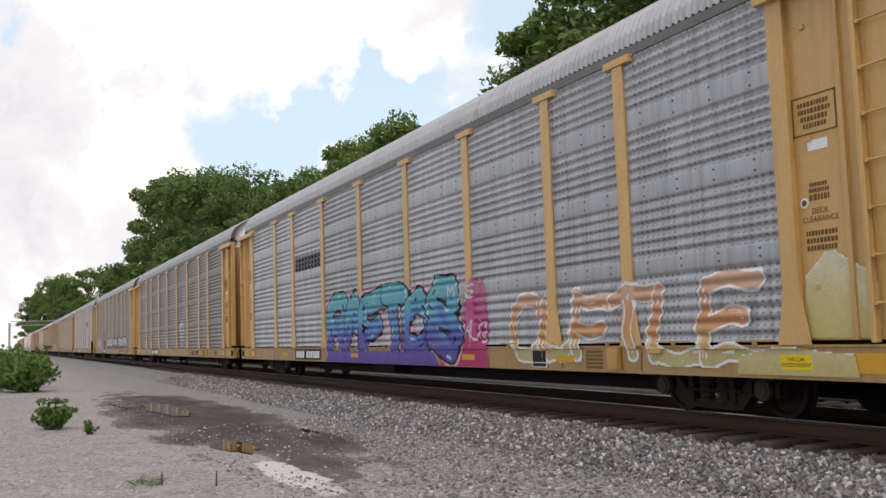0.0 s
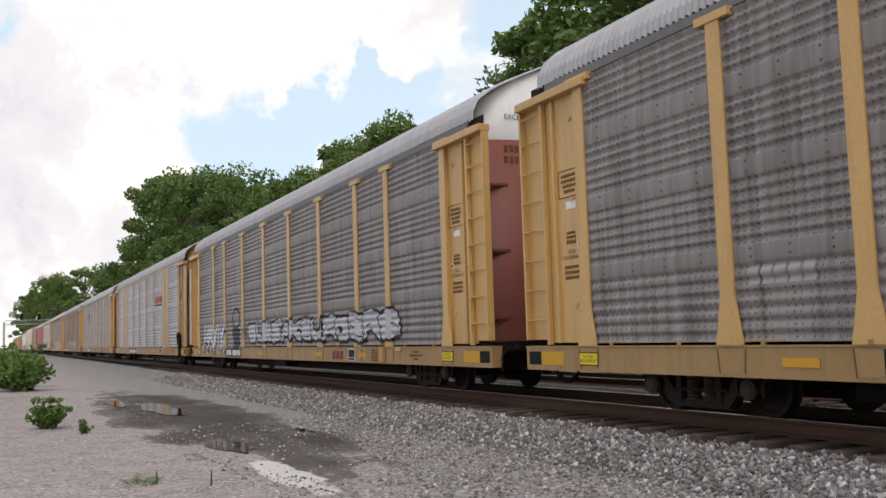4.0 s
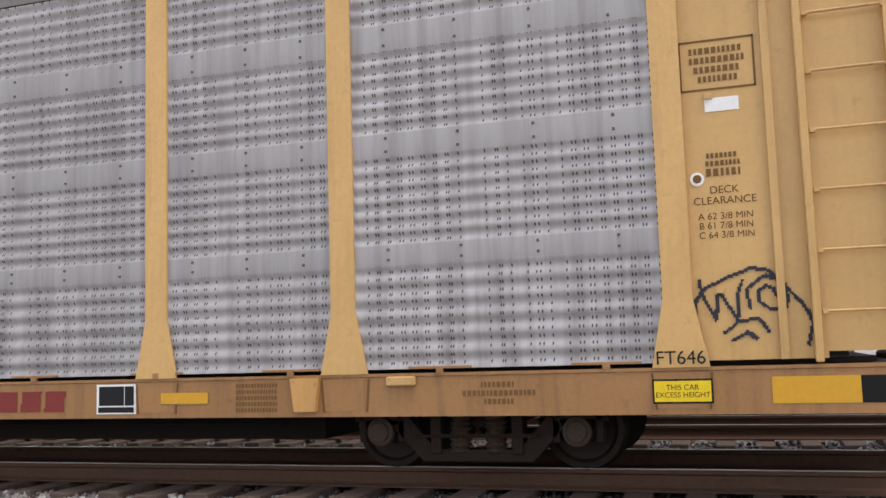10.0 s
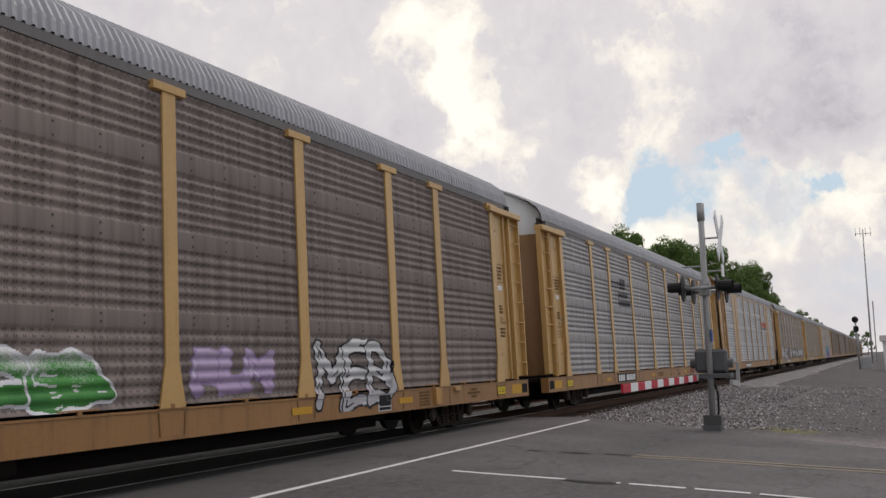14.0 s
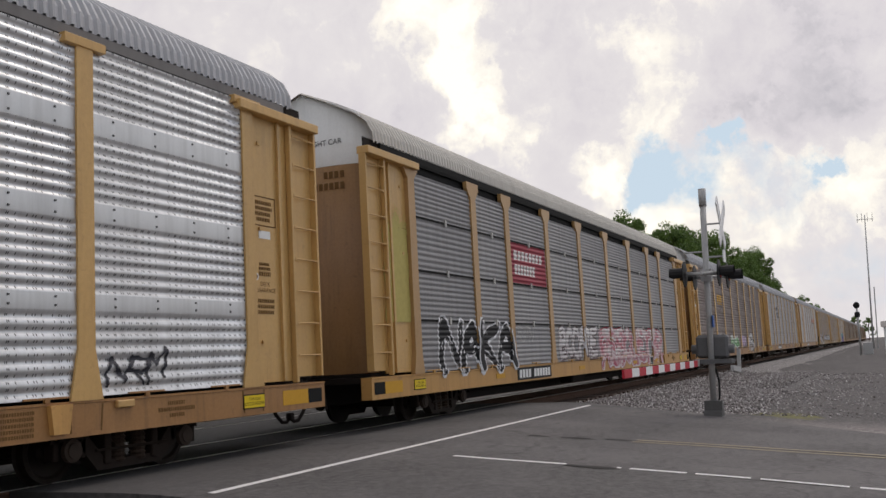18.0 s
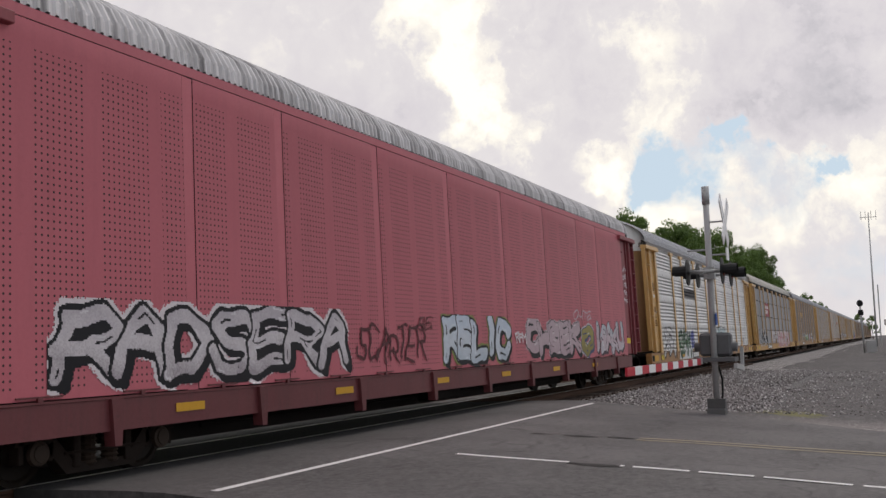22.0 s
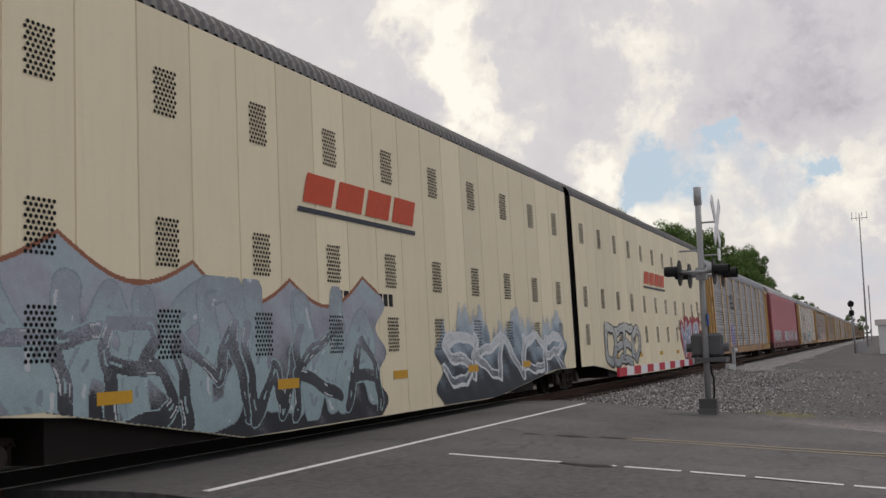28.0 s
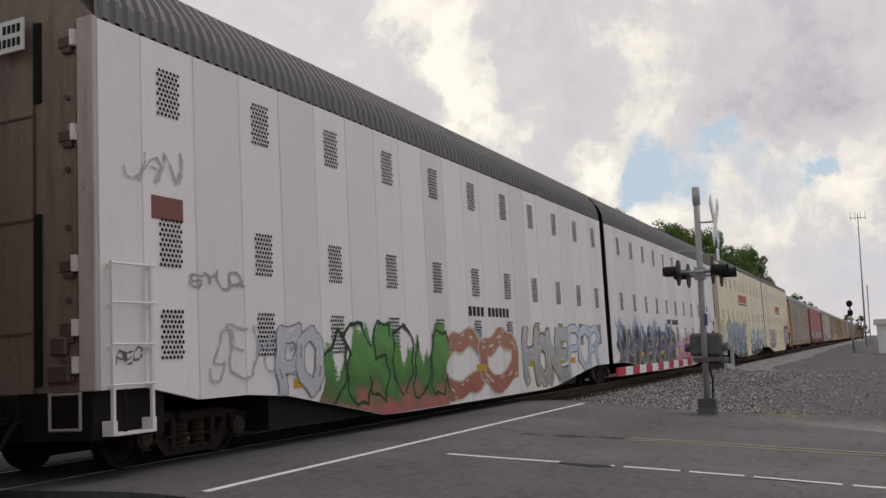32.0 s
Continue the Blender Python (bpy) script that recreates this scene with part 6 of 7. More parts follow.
cloud(car_a, "wall", 11.9, 12.85, 0.95, 1.85, [(0.50, 0.42, 0.16), (0.54, 0.46, 0.22), (0.60, 0.55, 0.38)], 35, "pale yellow flame-like sprayed shape with a white rim", 0.75, rim=(0.70, 0.68, 0.62)).location.y += 0.05
cloud(car_a, "tee", 10.9, 12.6, 0.56, 0.88, [(0.46, 0.38, 0.16), (0.52, 0.45, 0.24)], 36, "pale yellow sprayed streak", 0.5, rim=(0.68, 0.66, 0.60))
blocks(car_a, "tee", -6.75, -4.40, 3.02, 3.42, 8, DARKM, "dark italic lettering blocks", 0.12, 0.3)
doodle(car_b, "tee", 1.98, 1.0, [[(0.25, 0.62), (0.02, 0.80), (0.06, 0.86), (0.32, 0.72), (0.30, 1.08), (0.42, 1.10), (0.48, 0.74), (0.60, 1.16), (0.72, 1.14), (0.68, 0.74), (0.92, 1.14), (1.02, 1.08), (0.86, 0.68), (1.28, 0.92), (1.33, 0.84), (1.00, 0.52), (0.98, 0.10), (0.82, 0.0), (0.40, 0.02), (0.24, 0.14), (0.25, 0.62)],
                                      [(0.62, 0.20), (0.36, 0.46), (0.46, 0.58), (0.62, 0.46), (0.80, 0.58), (0.94, 0.44), (0.62, 0.20)]], W_, "white sprayed outline drawing with a heart", 0.020)
blocks(car_b, "tee", -8.6, -7.6, 1.55, 1.78, 5, (0.33, 0.31, 0.30))
# the dirty grey car with the silver letters
piece(car_c, "tee", -10.95, -6.8, 0.58, 1.80, "HAVIK", [(0.50, 0.40, 0.36), (0.62, 0.62, 0.68), (0.60, 0.58, 0.66)], K_, 44, "white and lilac bubble graffiti with thick black shadow", W_, 0.115, 0.045, cast=0.10, wild=0.10)


def blobs(x, z):
    """A ring over two rounded black shapes with a pale rim."""
    ring = np.abs(np.hypot((x + 5.25) / 0.52, (z - 1.88) / 0.34) - 1.0)
    body = np.minimum(np.hypot((x + 5.18) / 0.50, (z - 1.36) / 0.30), np.minimum(np.hypot((x + 5.22) / 0.56, (z - 1.02) / 0.30), np.hypot((x + 5.70) / 0.20, (z - 1.40) / 0.24)))
    out = np.where(body < 1.10, 1, -1)
    out = np.where(body < 1.0, 0, out)
    return np.where((ring < 0.14) & (z > 1.45), 0, out)


paint(car_c, "tee", -6.1, -4.5, 0.70, 2.3, blobs, [(0.022, 0.022, 0.03), (0.62, 0.62, 0.65)], "black sprayed rounded shapes with a pale rim", step=0.014)
tag(car_c, "tee", -4.35, -3.6, 1.2, 1.6, "CYL", (0.03, 0.03, 0.035), 9, "black thin tag", 0.018)
piece(car_c, "tee", -3.6, 9.6, 0.93, 1.75, "SUBEAKSURGERS", [(0.40, 0.40, 0.42), (0.52, 0.52, 0.55), (0.44, 0.44, 0.46)], K_, 52, "silver bubble graffiti with black outlines", None, 0.16, 0.07, cast=0.05)
plate(car_c, -12.15, -1.478, 4.05, 0.52, 0.52, ink(0.10, 0.22, 0.20), "round_emblem", "faded round green and white emblem", 0.003)
plate(car_c, -12.15, -1.482, 4.05, 0.26, 0.30, ink(0.45, 0.50, 0.48), "round_emblem", "", 0.003)
# the tan car
blocks(car_f, "flat", 4.62, 6.95, 3.18, 3.52, 5, (0.52, 0.10, 0.05), "orange-red slanted emblem over a dark stripe", 0.25, 0.15)
full(car_f, "flat", 4.6, 6.9, 3.04, 3.12, DARKM)
for s in (-1, 1):
    words(car_f, s * 13.10, -1.484, 2.56, "TRI", 0.24, MARK_WHITE)
    plate(car_f, s * 12.42, -1.479, 2.01, 0.44, 0.21, MARK_BLACK, "warning_sign", "yellow warning sign", 0.003)
    plate(car_f, s * 12.42, -1.483, 2.01, 0.41, 0.18, MARK_SIGN, "warning_sign", "", 0.003)
    bm = bmesh.new()
    box(bm, *sorted((s * 12.9, s * 13.33)), -1.30, -0.75, 1.0, 4.35)
    part("door_strip", bm, WHITE, car_f, "pale green-white door edge strip")
    bm = bmesh.new()
    box(bm, *sorted((s * 12.862, s * 13.34)), -1.478, -1.43, 0.93, 4.66, bevel=0.006)
    part("corner_sheet", bm, TAN, car_f, "tan corner sheet")
    for z in (1.05, 1.45, 1.85, 2.25):
        bm = bmesh.new()
        pipe(bm, [(s * 12.85, -1.46, z), (s * 12.85, -1.56, z), (s * 13.35, -1.56, z), (s * 13.35, -1.42, z)], 0.013)
        part("grab_iron", bm, RUNG, car_f)
bm = bmesh.new()
box(bm, -11.9, 11.9, -1.535, -1.46, 4.745, 4.83)
part("header_rail", bm, TAN, car_f, "tan painted rail under the roof")
bm = bmesh.new()
rr = random.Random(17)
for k in range(7):
    z = 1.46 - 0.13 * k
    x = 12.02 + 0.03 * k + rr.uniform(-0.03, 0.03)
    r = 0.12 - 0.010 * k
    tube(bm, (x, -1.56 - rr.uniform(0.0, 0.03), z + 0.10), (x + rr.uniform(-0.04, 0.06), -1.57, z - 0.10), r * rr.uniform(0.55, 0.9), r * rr.uniform(0.8, 1.1), 7)
tube(bm, (11.90, -1.58, 1.30), (11.93, -1.58, 1.06), 0.05, 0.07, 6)
tube(bm, (12.16, -1.58, 1.42), (12.20, -1.58, 1.10), 0.03, 0.05, 6)
tube(bm, (12.16, -1.58, 0.66), (12.19, -1.58, 0.50), 0.05, 0.085, 7)
part("hand_brake", bm, BLACK, car_f, "ragged black bundle over the hand brake")
bm = bmesh.new()
tube(bm, (3.0, -1.45, 0.40), (12.2, -1.45, 0.40), 0.02, n=6)
for x in (4.5, 7.0, 9.5, 11.8):
    tube(bm, (x, -1.45, 0.40), (x, -1.45, 0.56), 0.02, n=6)
part("brake_rod", bm, TRUCK, car_f, "long brake rod hung below the sill")
# the car that the camera follows
three_stripes(car_g)
arch = [(0.45 + 0.44 * math.cos(math.radians(a)), 0.10 + 0.48 * math.sin(math.radians(a))) for a in range(-10, 191, 20)]
coil = [(0.62 + (0.05 + 0.012 * k) * math.cos(k * 0.9), 0.36 + (0.05 + 0.012 * k) * math.sin(k * 0.9)) for k in range(12)]
ob = doodle(car_g, "wall", 11.86, 1.04, [arch, coil, [(0.10, 0.50), (0.18, 0.22), (0.26, 0.46), (0.34, 0.20), (0.42, 0.50)], [(0.25, 0.12), (0.35, 0.20), (0.50, 0.18), (0.58, 0.08)], [(0.33, 0.06), (0.42, 0.10), (0.50, 0.04)], [(-0.02, 0.30), (-0.08, 0.02), (0.02, 0.16), (0.06, 0.0)]], (0.03, 0.03, 0.04), "black looping marker drawing", 0.014)
ob.location.y += 0.055
words(car_g, 11.78, -SIDE - 0.0385, 0.955, "FT646", 0.15, MARK_BLACK)
words(car_g, 2.64, -SIDE - 0.0015, 0.63, "RLH80B", 0.19, MARK_BLACK)
bar_text(car_g, 2.5, 0.80, [(0.28, 0.05)], MARK_BLACK, -SIDE - 0.001)
bar_text(car_g, -0.6, 0.76, [(0.95, 0.05), (0.70, 0.05)], BROWNTEXT, -SIDE - 0.001)
# the brown-stained car with low graffiti
piece(car_h, "tee", -2.6, 0.55, 0.92, 1.62, "ROB", [(0.05, 0.20, 0.05), (0.08, 0.30, 0.07), (0.60, 0.62, 0.58)], W_, 71, "green graffiti with white outlines", None, 0.17, 0.04, cast=0)
piece(car_h, "tee", 1.75, 3.5, 0.98, 1.62, "PLM", [(0.46, 0.34, 0.52), (0.50, 0.40, 0.56)], (0.36, 0.26, 0.44), 72, "pale violet graffiti", None, 0.20, 0.03, cast=0)
piece(car_h, "tee", 4.45, 7.0, 0.62, 1.75, "MEB", [(0.50, 0.48, 0.50), (0.62, 0.62, 0.62)], K_, 73, "white graffiti with black outlines", None, 0.10, 0.035, cast=0)
piece(car_h, "tee", -6.8, -3.4, 0.95, 1.7, "SOM", [(0.10, 0.10, 0.10), (0.16, 0.15, 0.15)], (0.55, 0.55, 0.55), 74, "black graffiti with grey outlines", None, 0.18, 0.04, cast=0)
blocks(car_h, "tee", -6.2, -4.55, 3.30, 3.68, 3, (0.55, 0.30, 0.02), "yellow block emblem", 0.1, 0.2)
full(car_h, "tee", -6.1, -4.6, 3.18, 3.25, (0.55, 0.30, 0.02))
CLIP = plain("pale_clip_steel", (0.50, 0.48, 0.46), 0.5, 0.3)
# the plain grey ribbed car
full(car_i, "bracket", -6.84, -4.40, 2.78, 3.72, (0.33, 0.050, 0.072), "red painted panel with white lettering blocks", step=0.03)
for z0, z1, x1, n in ((3.32, 3.54, -4.62, 8), (2.98, 3.22, -5.2, 7)):
    blocks(car_i, "bracket", -6.60, x1, z0, z1, n, (0.72, 0.70, 0.68), "white lettering blocks", 0.04, 0.28)
    piece(car_i, "bracket", -3.75, -0.1, 0.90, 1.85, "BOCATE", [(0.50, 0.46, 0.47), (0.66, 0.64, 0.64)], (0.10, 0.06, 0.06), 81, "white and grey block graffiti", None, 0.17, 0.03, cast=0.03, wild=0.06, slant=0.0)
piece(car_i, "bracket", 0.0, 8.6, 0.56, 1.85, "RESQLETTR", [(0.40, 0.06, 0.11), (0.62, 0.52, 0.52), (0.48, 0.12, 0.16), (0.64, 0.60, 0.60)], (0.62, 0.60, 0.60), 82, "red and white graffiti", (0.35, 0.03, 0.06), 0.13, 0.035, cast=0.05)
piece(car_i, "bracket", -10.95, -6.8, 0.75, 1.95, "NAKA", [K_, (0.02, 0.02, 0.022)], W_, 83, "large black letters graffiti with white edges", None, 0.12, 0.05, cast=0, wild=0.05, slant=0.0)
tag(car_i, "bracket", -6.95, -5.6, 1.42, 1.82, "DESTN", (0.46, 0.45, 0.45), 84, "pale thin tag", 0.018)
cloud(car_i, "wall", -12.85, -11.9, 1.8, 3.9, [(0.46, 0.38, 0.12)], 4, "pale sprayed patch", 0.2).location.y += 0.05
for a, b in zip((-11.78, *POSTS), (*POSTS, 11.78)):
    for z in (1.84, 2.75, 3.74):
        bm = bmesh.new()
        box(bm, a + 0.14, b - 0.14, -0.006, 0.02, z - 0.022, z + 0.022)
        part("seam_gap", bm, SHADOWGAP, car_i, "", (0, -SIDE + 0.006, 0))
        bm = bmesh.new()
        box(bm, (a + b) / 2 - 0.035, (a + b) / 2 + 0.035, -0.03, 0.0, z - 0.07, z + 0.07, bevel=0.008)
        part("clip", bm, CLIP, car_i, "small pale steel clip", (0, -SIDE, 0))
# the bright silver car
piece(car_j, "tee", -1.6, 3.9, 0.545, 2.0, "NVESTA", [(0.62, 0.64, 0.66), (0.60, 0.63, 0.66), (0.22, 0.45, 0.48), (0.66, 0.67, 0.68)], K_, 91, "white and pale teal graffiti with black outlines", None, 0.125, 0.055)
tag(car_j, "tee", -2.55, -1.65, 1.1, 1.66, "LESA", K_, 92, "black sprayed tag", 0.026)
tag(car_j, "tee", -3.3, -1.8, 0.55, 0.83, "LCJM", (0.05, 0.035, 0.03), 97, "dark thin tag on the sill", 0.014)
tag(car_j, "tee", 4.4, 5.6, 0.95, 1.75, "AB", (0.05, 0.05, 0.06), 93, "black sprayed tag")
tag(car_j, "tee", 9.2, 10.2, 1.0, 1.45, "NRM", (0.05, 0.05, 0.06), 94, "black sprayed tag")
piece(car_j, "tee", -11.55, -9.3, 0.60, 1.85, "AR", [(0.58, 0.58, 0.59), (0.60, 0.60, 0.60)], K_, 95, "silver graffiti with black outlines", None, 0.12, 0.05, cast=0.06)
cloud(car_j, "tee", -8.7, -5.9, 0.56, 1.45, [(0.60, 0.60, 0.60), (0.66, 0.66, 0.66)], 97, "white sprayed ground behind letters", 0.3)
piece(car_j, "tee", -8.7, -6.05, 0.57, 1.82, "SAM", [(0.02, 0.055, 0.026), (0.03, 0.10, 0.035), (0.015, 0.045, 0.03)], (0.62, 0.63, 0.62), 96, "dark green letters edged in white", None, 0.165, 0.045, cast=0)
piece(car_j, "tee", -6.1, -5.15, 0.92, 1.72, "S", [(0.04, 0.05, 0.20), (0.05, 0.07, 0.30)], (0.45, 0.47, 0.60), 98, "dark blue letter edged in pale blue", None, 0.20, 0.03, cast=0)
blocks(car_j, "tee", -6.78, -4.35, 3.10, 3.46, 8, DARKM, "dark italic lettering blocks", 0.12, 0.3)
# the red car
piece(car_k, "smooth", -11.1, -5.1, 0.90, 1.95, "RADSERA", [(0.34, 0.30, 0.32), (0.58, 0.54, 0.56), (0.44, 0.40, 0.43)], K_, 101, "grey and white wild graffiti with black outlines", (0.66, 0.60, 0.62), 0.10, 0.05, cast=0.09, wild=0.2)
piece(car_k, "smooth", -1.95, 1.7, 0.90, 1.95, "RELIC", [(0.44, 0.50, 0.56), (0.56, 0.60, 0.66), (0.50, 0.57, 0.66)], K_, 102, "pale blue letters graffiti with black shadow", (0.22, 0.24, 0.08), 0.18, 0.035, cast=0.08, wild=0.06)
piece(car_k, "smooth", 2.55, 7.0, 0.90, 1.92, "CHEEK", [(0.42, 0.30, 0.33), (0.48, 0.37, 0.40), (0.44, 0.34, 0.37)], K_, 103, "dusty pink letters with heavy black shadow", (0.58, 0.52, 0.54), 0.17, 0.022, cast=0.12)
piece(car_k, "smooth", 6.85, 8.15, 0.90, 1.88, "O", [(0.22, 0.18, 0.05), (0.30, 0.26, 0.08)], (0.06, 0.07, 0.14), 108, "olive round letter edged in dark blue", (0.52, 0.50, 0.52), 0.18, 0.03, cast=0.07)
piece(car_k, "smooth", 8.05, 11.5, 0.90, 1.98, "ISAKU", [(0.50, 0.46, 0.50), (0.52, 0.40, 0.44), (0.42, 0.50, 0.54)], (0.07, 0.05, 0.06), 104, "pale pink and sky-blue wild letters", None, 0.20, 0.025, cast=0.08, wild=0.28)
for seed, (z, word) in enumerate(((3.55, "HIFM"), (3.30, "EMNOS"), (3.05, "JMZE"), (2.80, "FEVOL"), (2.55, "RANS"))):
    tag(car_k, "wall", 11.98, 12.50, z, z + 0.24, word, (0.62, 0.56, 0.58), 120 + seed, "white scribbled lines", 0.012).location.y += 0.05
tag(car_k, "smooth", 6.3, 8.0, 1.92, 2.25, "CHTE", (0.52, 0.40, 0.43), 126, "faint pink thin tag", 0.018)
tag(car_k, "smooth", -5.1, -2.6, 1.05, 1.75, "SCARTER", (0.10, 0.03, 0.035), 105, "dark thin tag", 0.026)
tag(car_k, "smooth", 1.85, 2.6, 1.32, 1.66, "RFM", (0.66, 0.60, 0.62), 106, "white thin tag", 0.022)
tag(car_k, "smooth", -2.95, -2.3, 1.6, 1.95, "BE", (0.14, 0.04, 0.045), 107, "dark thin tag", 0.016)
bar_text(car_k, -12.0, 1.65, [(0.75, 0.11), (0.70, 0.08), (0.75, 0.08)], MARK_WHITE, -1.479)
reflectors(car_k, (-9.0, -5.5, -2.0, 1.2, 4.6, 8.0), 0.70)
for x in (-10.2, -7.6, -5.0, -2.4, 0.2, 2.8, 5.4, 8.0, 10.4):
    bm = bmesh.new()
    prism(bm, [(x - 0.05, 0.36), (x + 0.05, 0.36), (x + 0.09, 0.86), (x - 0.09, 0.86)], -SIDE - 0.05, -SIDE + 0.1)
    part("sill_brace", bm, DARKRED, car_k, "dark red sill brace")
for s in (-1, 1):
    plate(car_k, s * 12.2, -1.478, 1.35, 0.5, 0.17, MARK_SIGN, "warning_sign", "small yellow sign", 0.003)
cloud(car_k, "wall", -12.8, -12.0, 1.7, 3.2, [(0.52, 0.50, 0.22), (0.58, 0.55, 0.30)], 5, "pale yellow sprayed shape", 0.3).location.y += 0.05
# the grey car behind it
three_stripes(car_l)
cloud(car_l, "tee", -6.75, -5.05, 0.96, 2.25, [(0.17, 0.13, 0.32), (0.20, 0.16, 0.36)], 9, "violet sprayed figure", 0.22)
doodle(car_l, "tee", -6.9, 1.0, [[(0.05, 1.25), (0.30, 1.05), (0.10, 0.75), (0.35, 0.55), (0.15, 0.30), (0.35, 0.05), (0.80, 0.02), (0.95, 0.30), (0.75, 0.55), (0.95, 0.80), (0.70, 0.95), (0.85, 1.25), (0.55, 1.05), (0.30, 1.20)],
                                    [(1.15, 0.15), (1.10, 0.60), (1.30, 0.75), (1.55, 0.65), (1.60, 0.35), (1.30, 0.10)], [(1.15, 1.25), (1.30, 1.0), (1.15, 0.85), (1.50, 0.95)]], (0.60, 0.57, 0.68), "pale sprayed outline", 0.026)
tag(car_l, "tee", 3.6, 7.0, 0.97, 1.62, "DIEGA", (0.62, 0.50, 0.53), 112, "pale pink sprayed letters", 0.045)
tag(car_l, "tee", -4.0, -0.3, 1.25, 1.65, "OCOCOC", (0.05, 0.05, 0.05), 113, "black looping sprayed line", 0.02)


# the two-unit cars
def floor_of(joint, front, rear):
    def f(x):
        u = np.where(x > 0, (front - joint) - x, x - (rear - joint))
        return np.vectorize(lambda q: skirt(max(q, 0.0), 0))(u) + 0.01
    return f


fm, fn = floor_of(-193.25, -172.3, -214.6), floor_of(-237.7, -216.5, -258.8)
cloud(car_m, "wall", -19.6, -11.1, 0.2, 2.80, [(0.035, 0.036, 0.042), (0.050, 0.050, 0.058), (0.24, 0.25, 0.28), (0.33, 0.34, 0.39), (0.36, 0.38, 0.43), (0.36, 0.43, 0.47)], 2, "grey-blue sprayed backdrop of graffiti with a brown rim", 0.20, rim=(0.30, 0.12, 0.07), floor=fm)
piece(car_m, "wall", -19.2, -11.3, 0.30, 2.30, "VAKDUWA", [(0.28, 0.37, 0.39), (0.34, 0.44, 0.46), (0.30, 0.33, 0.37)], (0.24, 0.29, 0.32), 131, "pale teal sprayed shapes", None, 0.13, 0.02, cast=0, wild=0.30, floor=fm)
piece(car_m, "wall", -18.8, -11.2, 0.30, 1.75, "TBMWKA", [(0.040, 0.042, 0.048), (0.07, 0.072, 0.082), (0.28, 0.30, 0.34)], (0.32, 0.43, 0.45), 121, "grey graffiti letters with teal outlines", None, 0.08, 0.018, cast=0, wild=0.30, floor=fm)
tag(car_m, "wall", 14.5, 15.5, 1.7, 2.2, "OMB", K_, 126, "black thin tag", 0.02, floor=fm)
cloud(car_m, "wall", -9.2, -1.0, 0.2, 2.2, [(0.035, 0.04, 0.05), (0.05, 0.06, 0.075), (0.26, 0.33, 0.40), (0.48, 0.54, 0.58)], 6, "black to blue sprayed backdrop", 0.35, floor=fm)
piece(car_m, "wall", -9.0, -1.2, 0.5, 1.65, "SKNOR", [(0.10, 0.12, 0.15), (0.62, 0.64, 0.66)], (0.66, 0.68, 0.70), 122, "black and white graffiti letters", None, 0.07, 0.04, floor=fm, cast=0.06)
blocks(car_m, "wall", -13.5, -9.75, 3.52, 3.98, 4, (0.56, 0.075, 0.03), "orange-red slanted emblem blocks", 0.35, 0.14)
blocks(car_m, "wall", -13.65, -9.8, 3.36, 3.45, 1, (0.04, 0.045, 0.06), "dark stripe under the emblem", 0.3, 0.0)
number_bars(car_m, -11.78, -SIDE - 0.001, 2.13, 2.05, 0.21, MARK_BLACK, lean=0.0)
piece(car_m, "wall", 14.8, 20.4, 0.42, 2.35, "YKURL", [(0.09, 0.09, 0.13), (0.17, 0.19, 0.28), (0.26, 0.30, 0.42), (0.34, 0.42, 0.52)], (0.66, 0.62, 0.64), 123, "red, white and blue graffiti", (0.36, 0.05, 0.07), 0.12, 0.05, floor=fm, cast=0.06, back=(0.34, 0.035, 0.05))
piece(car_m, "wall", 2.7, 7.6, 0.5, 1.95, "CEEO", [(0.30, 0.32, 0.33), (0.50, 0.50, 0.48)], K_, 124, "grey graffiti letters", None, 0.11, 0.035, floor=fm, cast=0.05)
blocks(car_m, "wall", 8.7, 12.3, 3.40, 3.86, 4, (0.56, 0.075, 0.03), "orange-red slanted emblem blocks", 0.35, 0.14)
blocks(car_m, "wall", 8.6, 12.3, 3.24, 3.33, 1, (0.04, 0.045, 0.06), "", 0.3, 0.0)
bar_text(car_m, 19.4, 3.05, [(0.55, 0.06), (0.6, 0.015), (0.45, 0.07), (0.5, 0.07), (0.45, 0.07)], BROWNTEXT, -SIDE - 0.001)
tag(car_m, "wall", 19.3, 20.2, 2.3, 2.62, "OTO", K_, 125)
cloud(car_n, "wall", 0.75, 10.6, 0.2, 2.2, [(0.045, 0.045, 0.030), (0.035, 0.033, 0.050), (0.055, 0.050, 0.085), (0.075, 0.070, 0.115), (0.16, 0.21, 0.30), (0.40, 0.46, 0.54)], 12, "dark blue and olive sprayed backdrop", 0.25, floor=fn)
piece(car_n, "wall", 0.9, 10.5, 0.3, 1.75, "WADUBKSYG", [(0.13, 0.12, 0.075), (0.105, 0.09, 0.17), (0.11, 0.13, 0.20)], (0.40, 0.38, 0.24), 131, "dark wild graffiti with pale edges", None, 0.075, 0.022, floor=fn, cast=0.07, wild=0.24)
cloud(car_n, "wall", 10.4, 16.2, 0.3, 1.75, [(0.46, 0.14, 0.22), (0.52, 0.22, 0.30), (0.54, 0.40, 0.44), (0.44, 0.44, 0.46)], 14, "pink and grey sprayed backdrop", 0.3, floor=fn)
piece(car_n, "wall", 10.4, 15.8, 0.22, 1.42, "VEG", [(0.50, 0.15, 0.24), (0.56, 0.26, 0.34)], (0.30, 0.06, 0.12), 132, "pink block graffiti", (0.62, 0.55, 0.58), 0.14, 0.04, floor=fn, cast=0.06, wild=0.05, slant=0.14)
tag(car_n, "wall", 16.0, 18.8, 0.85, 1.7, "OMUA", (0.08, 0.08, 0.09), 133, "thin black outline graffiti", 0.025, floor=fn)
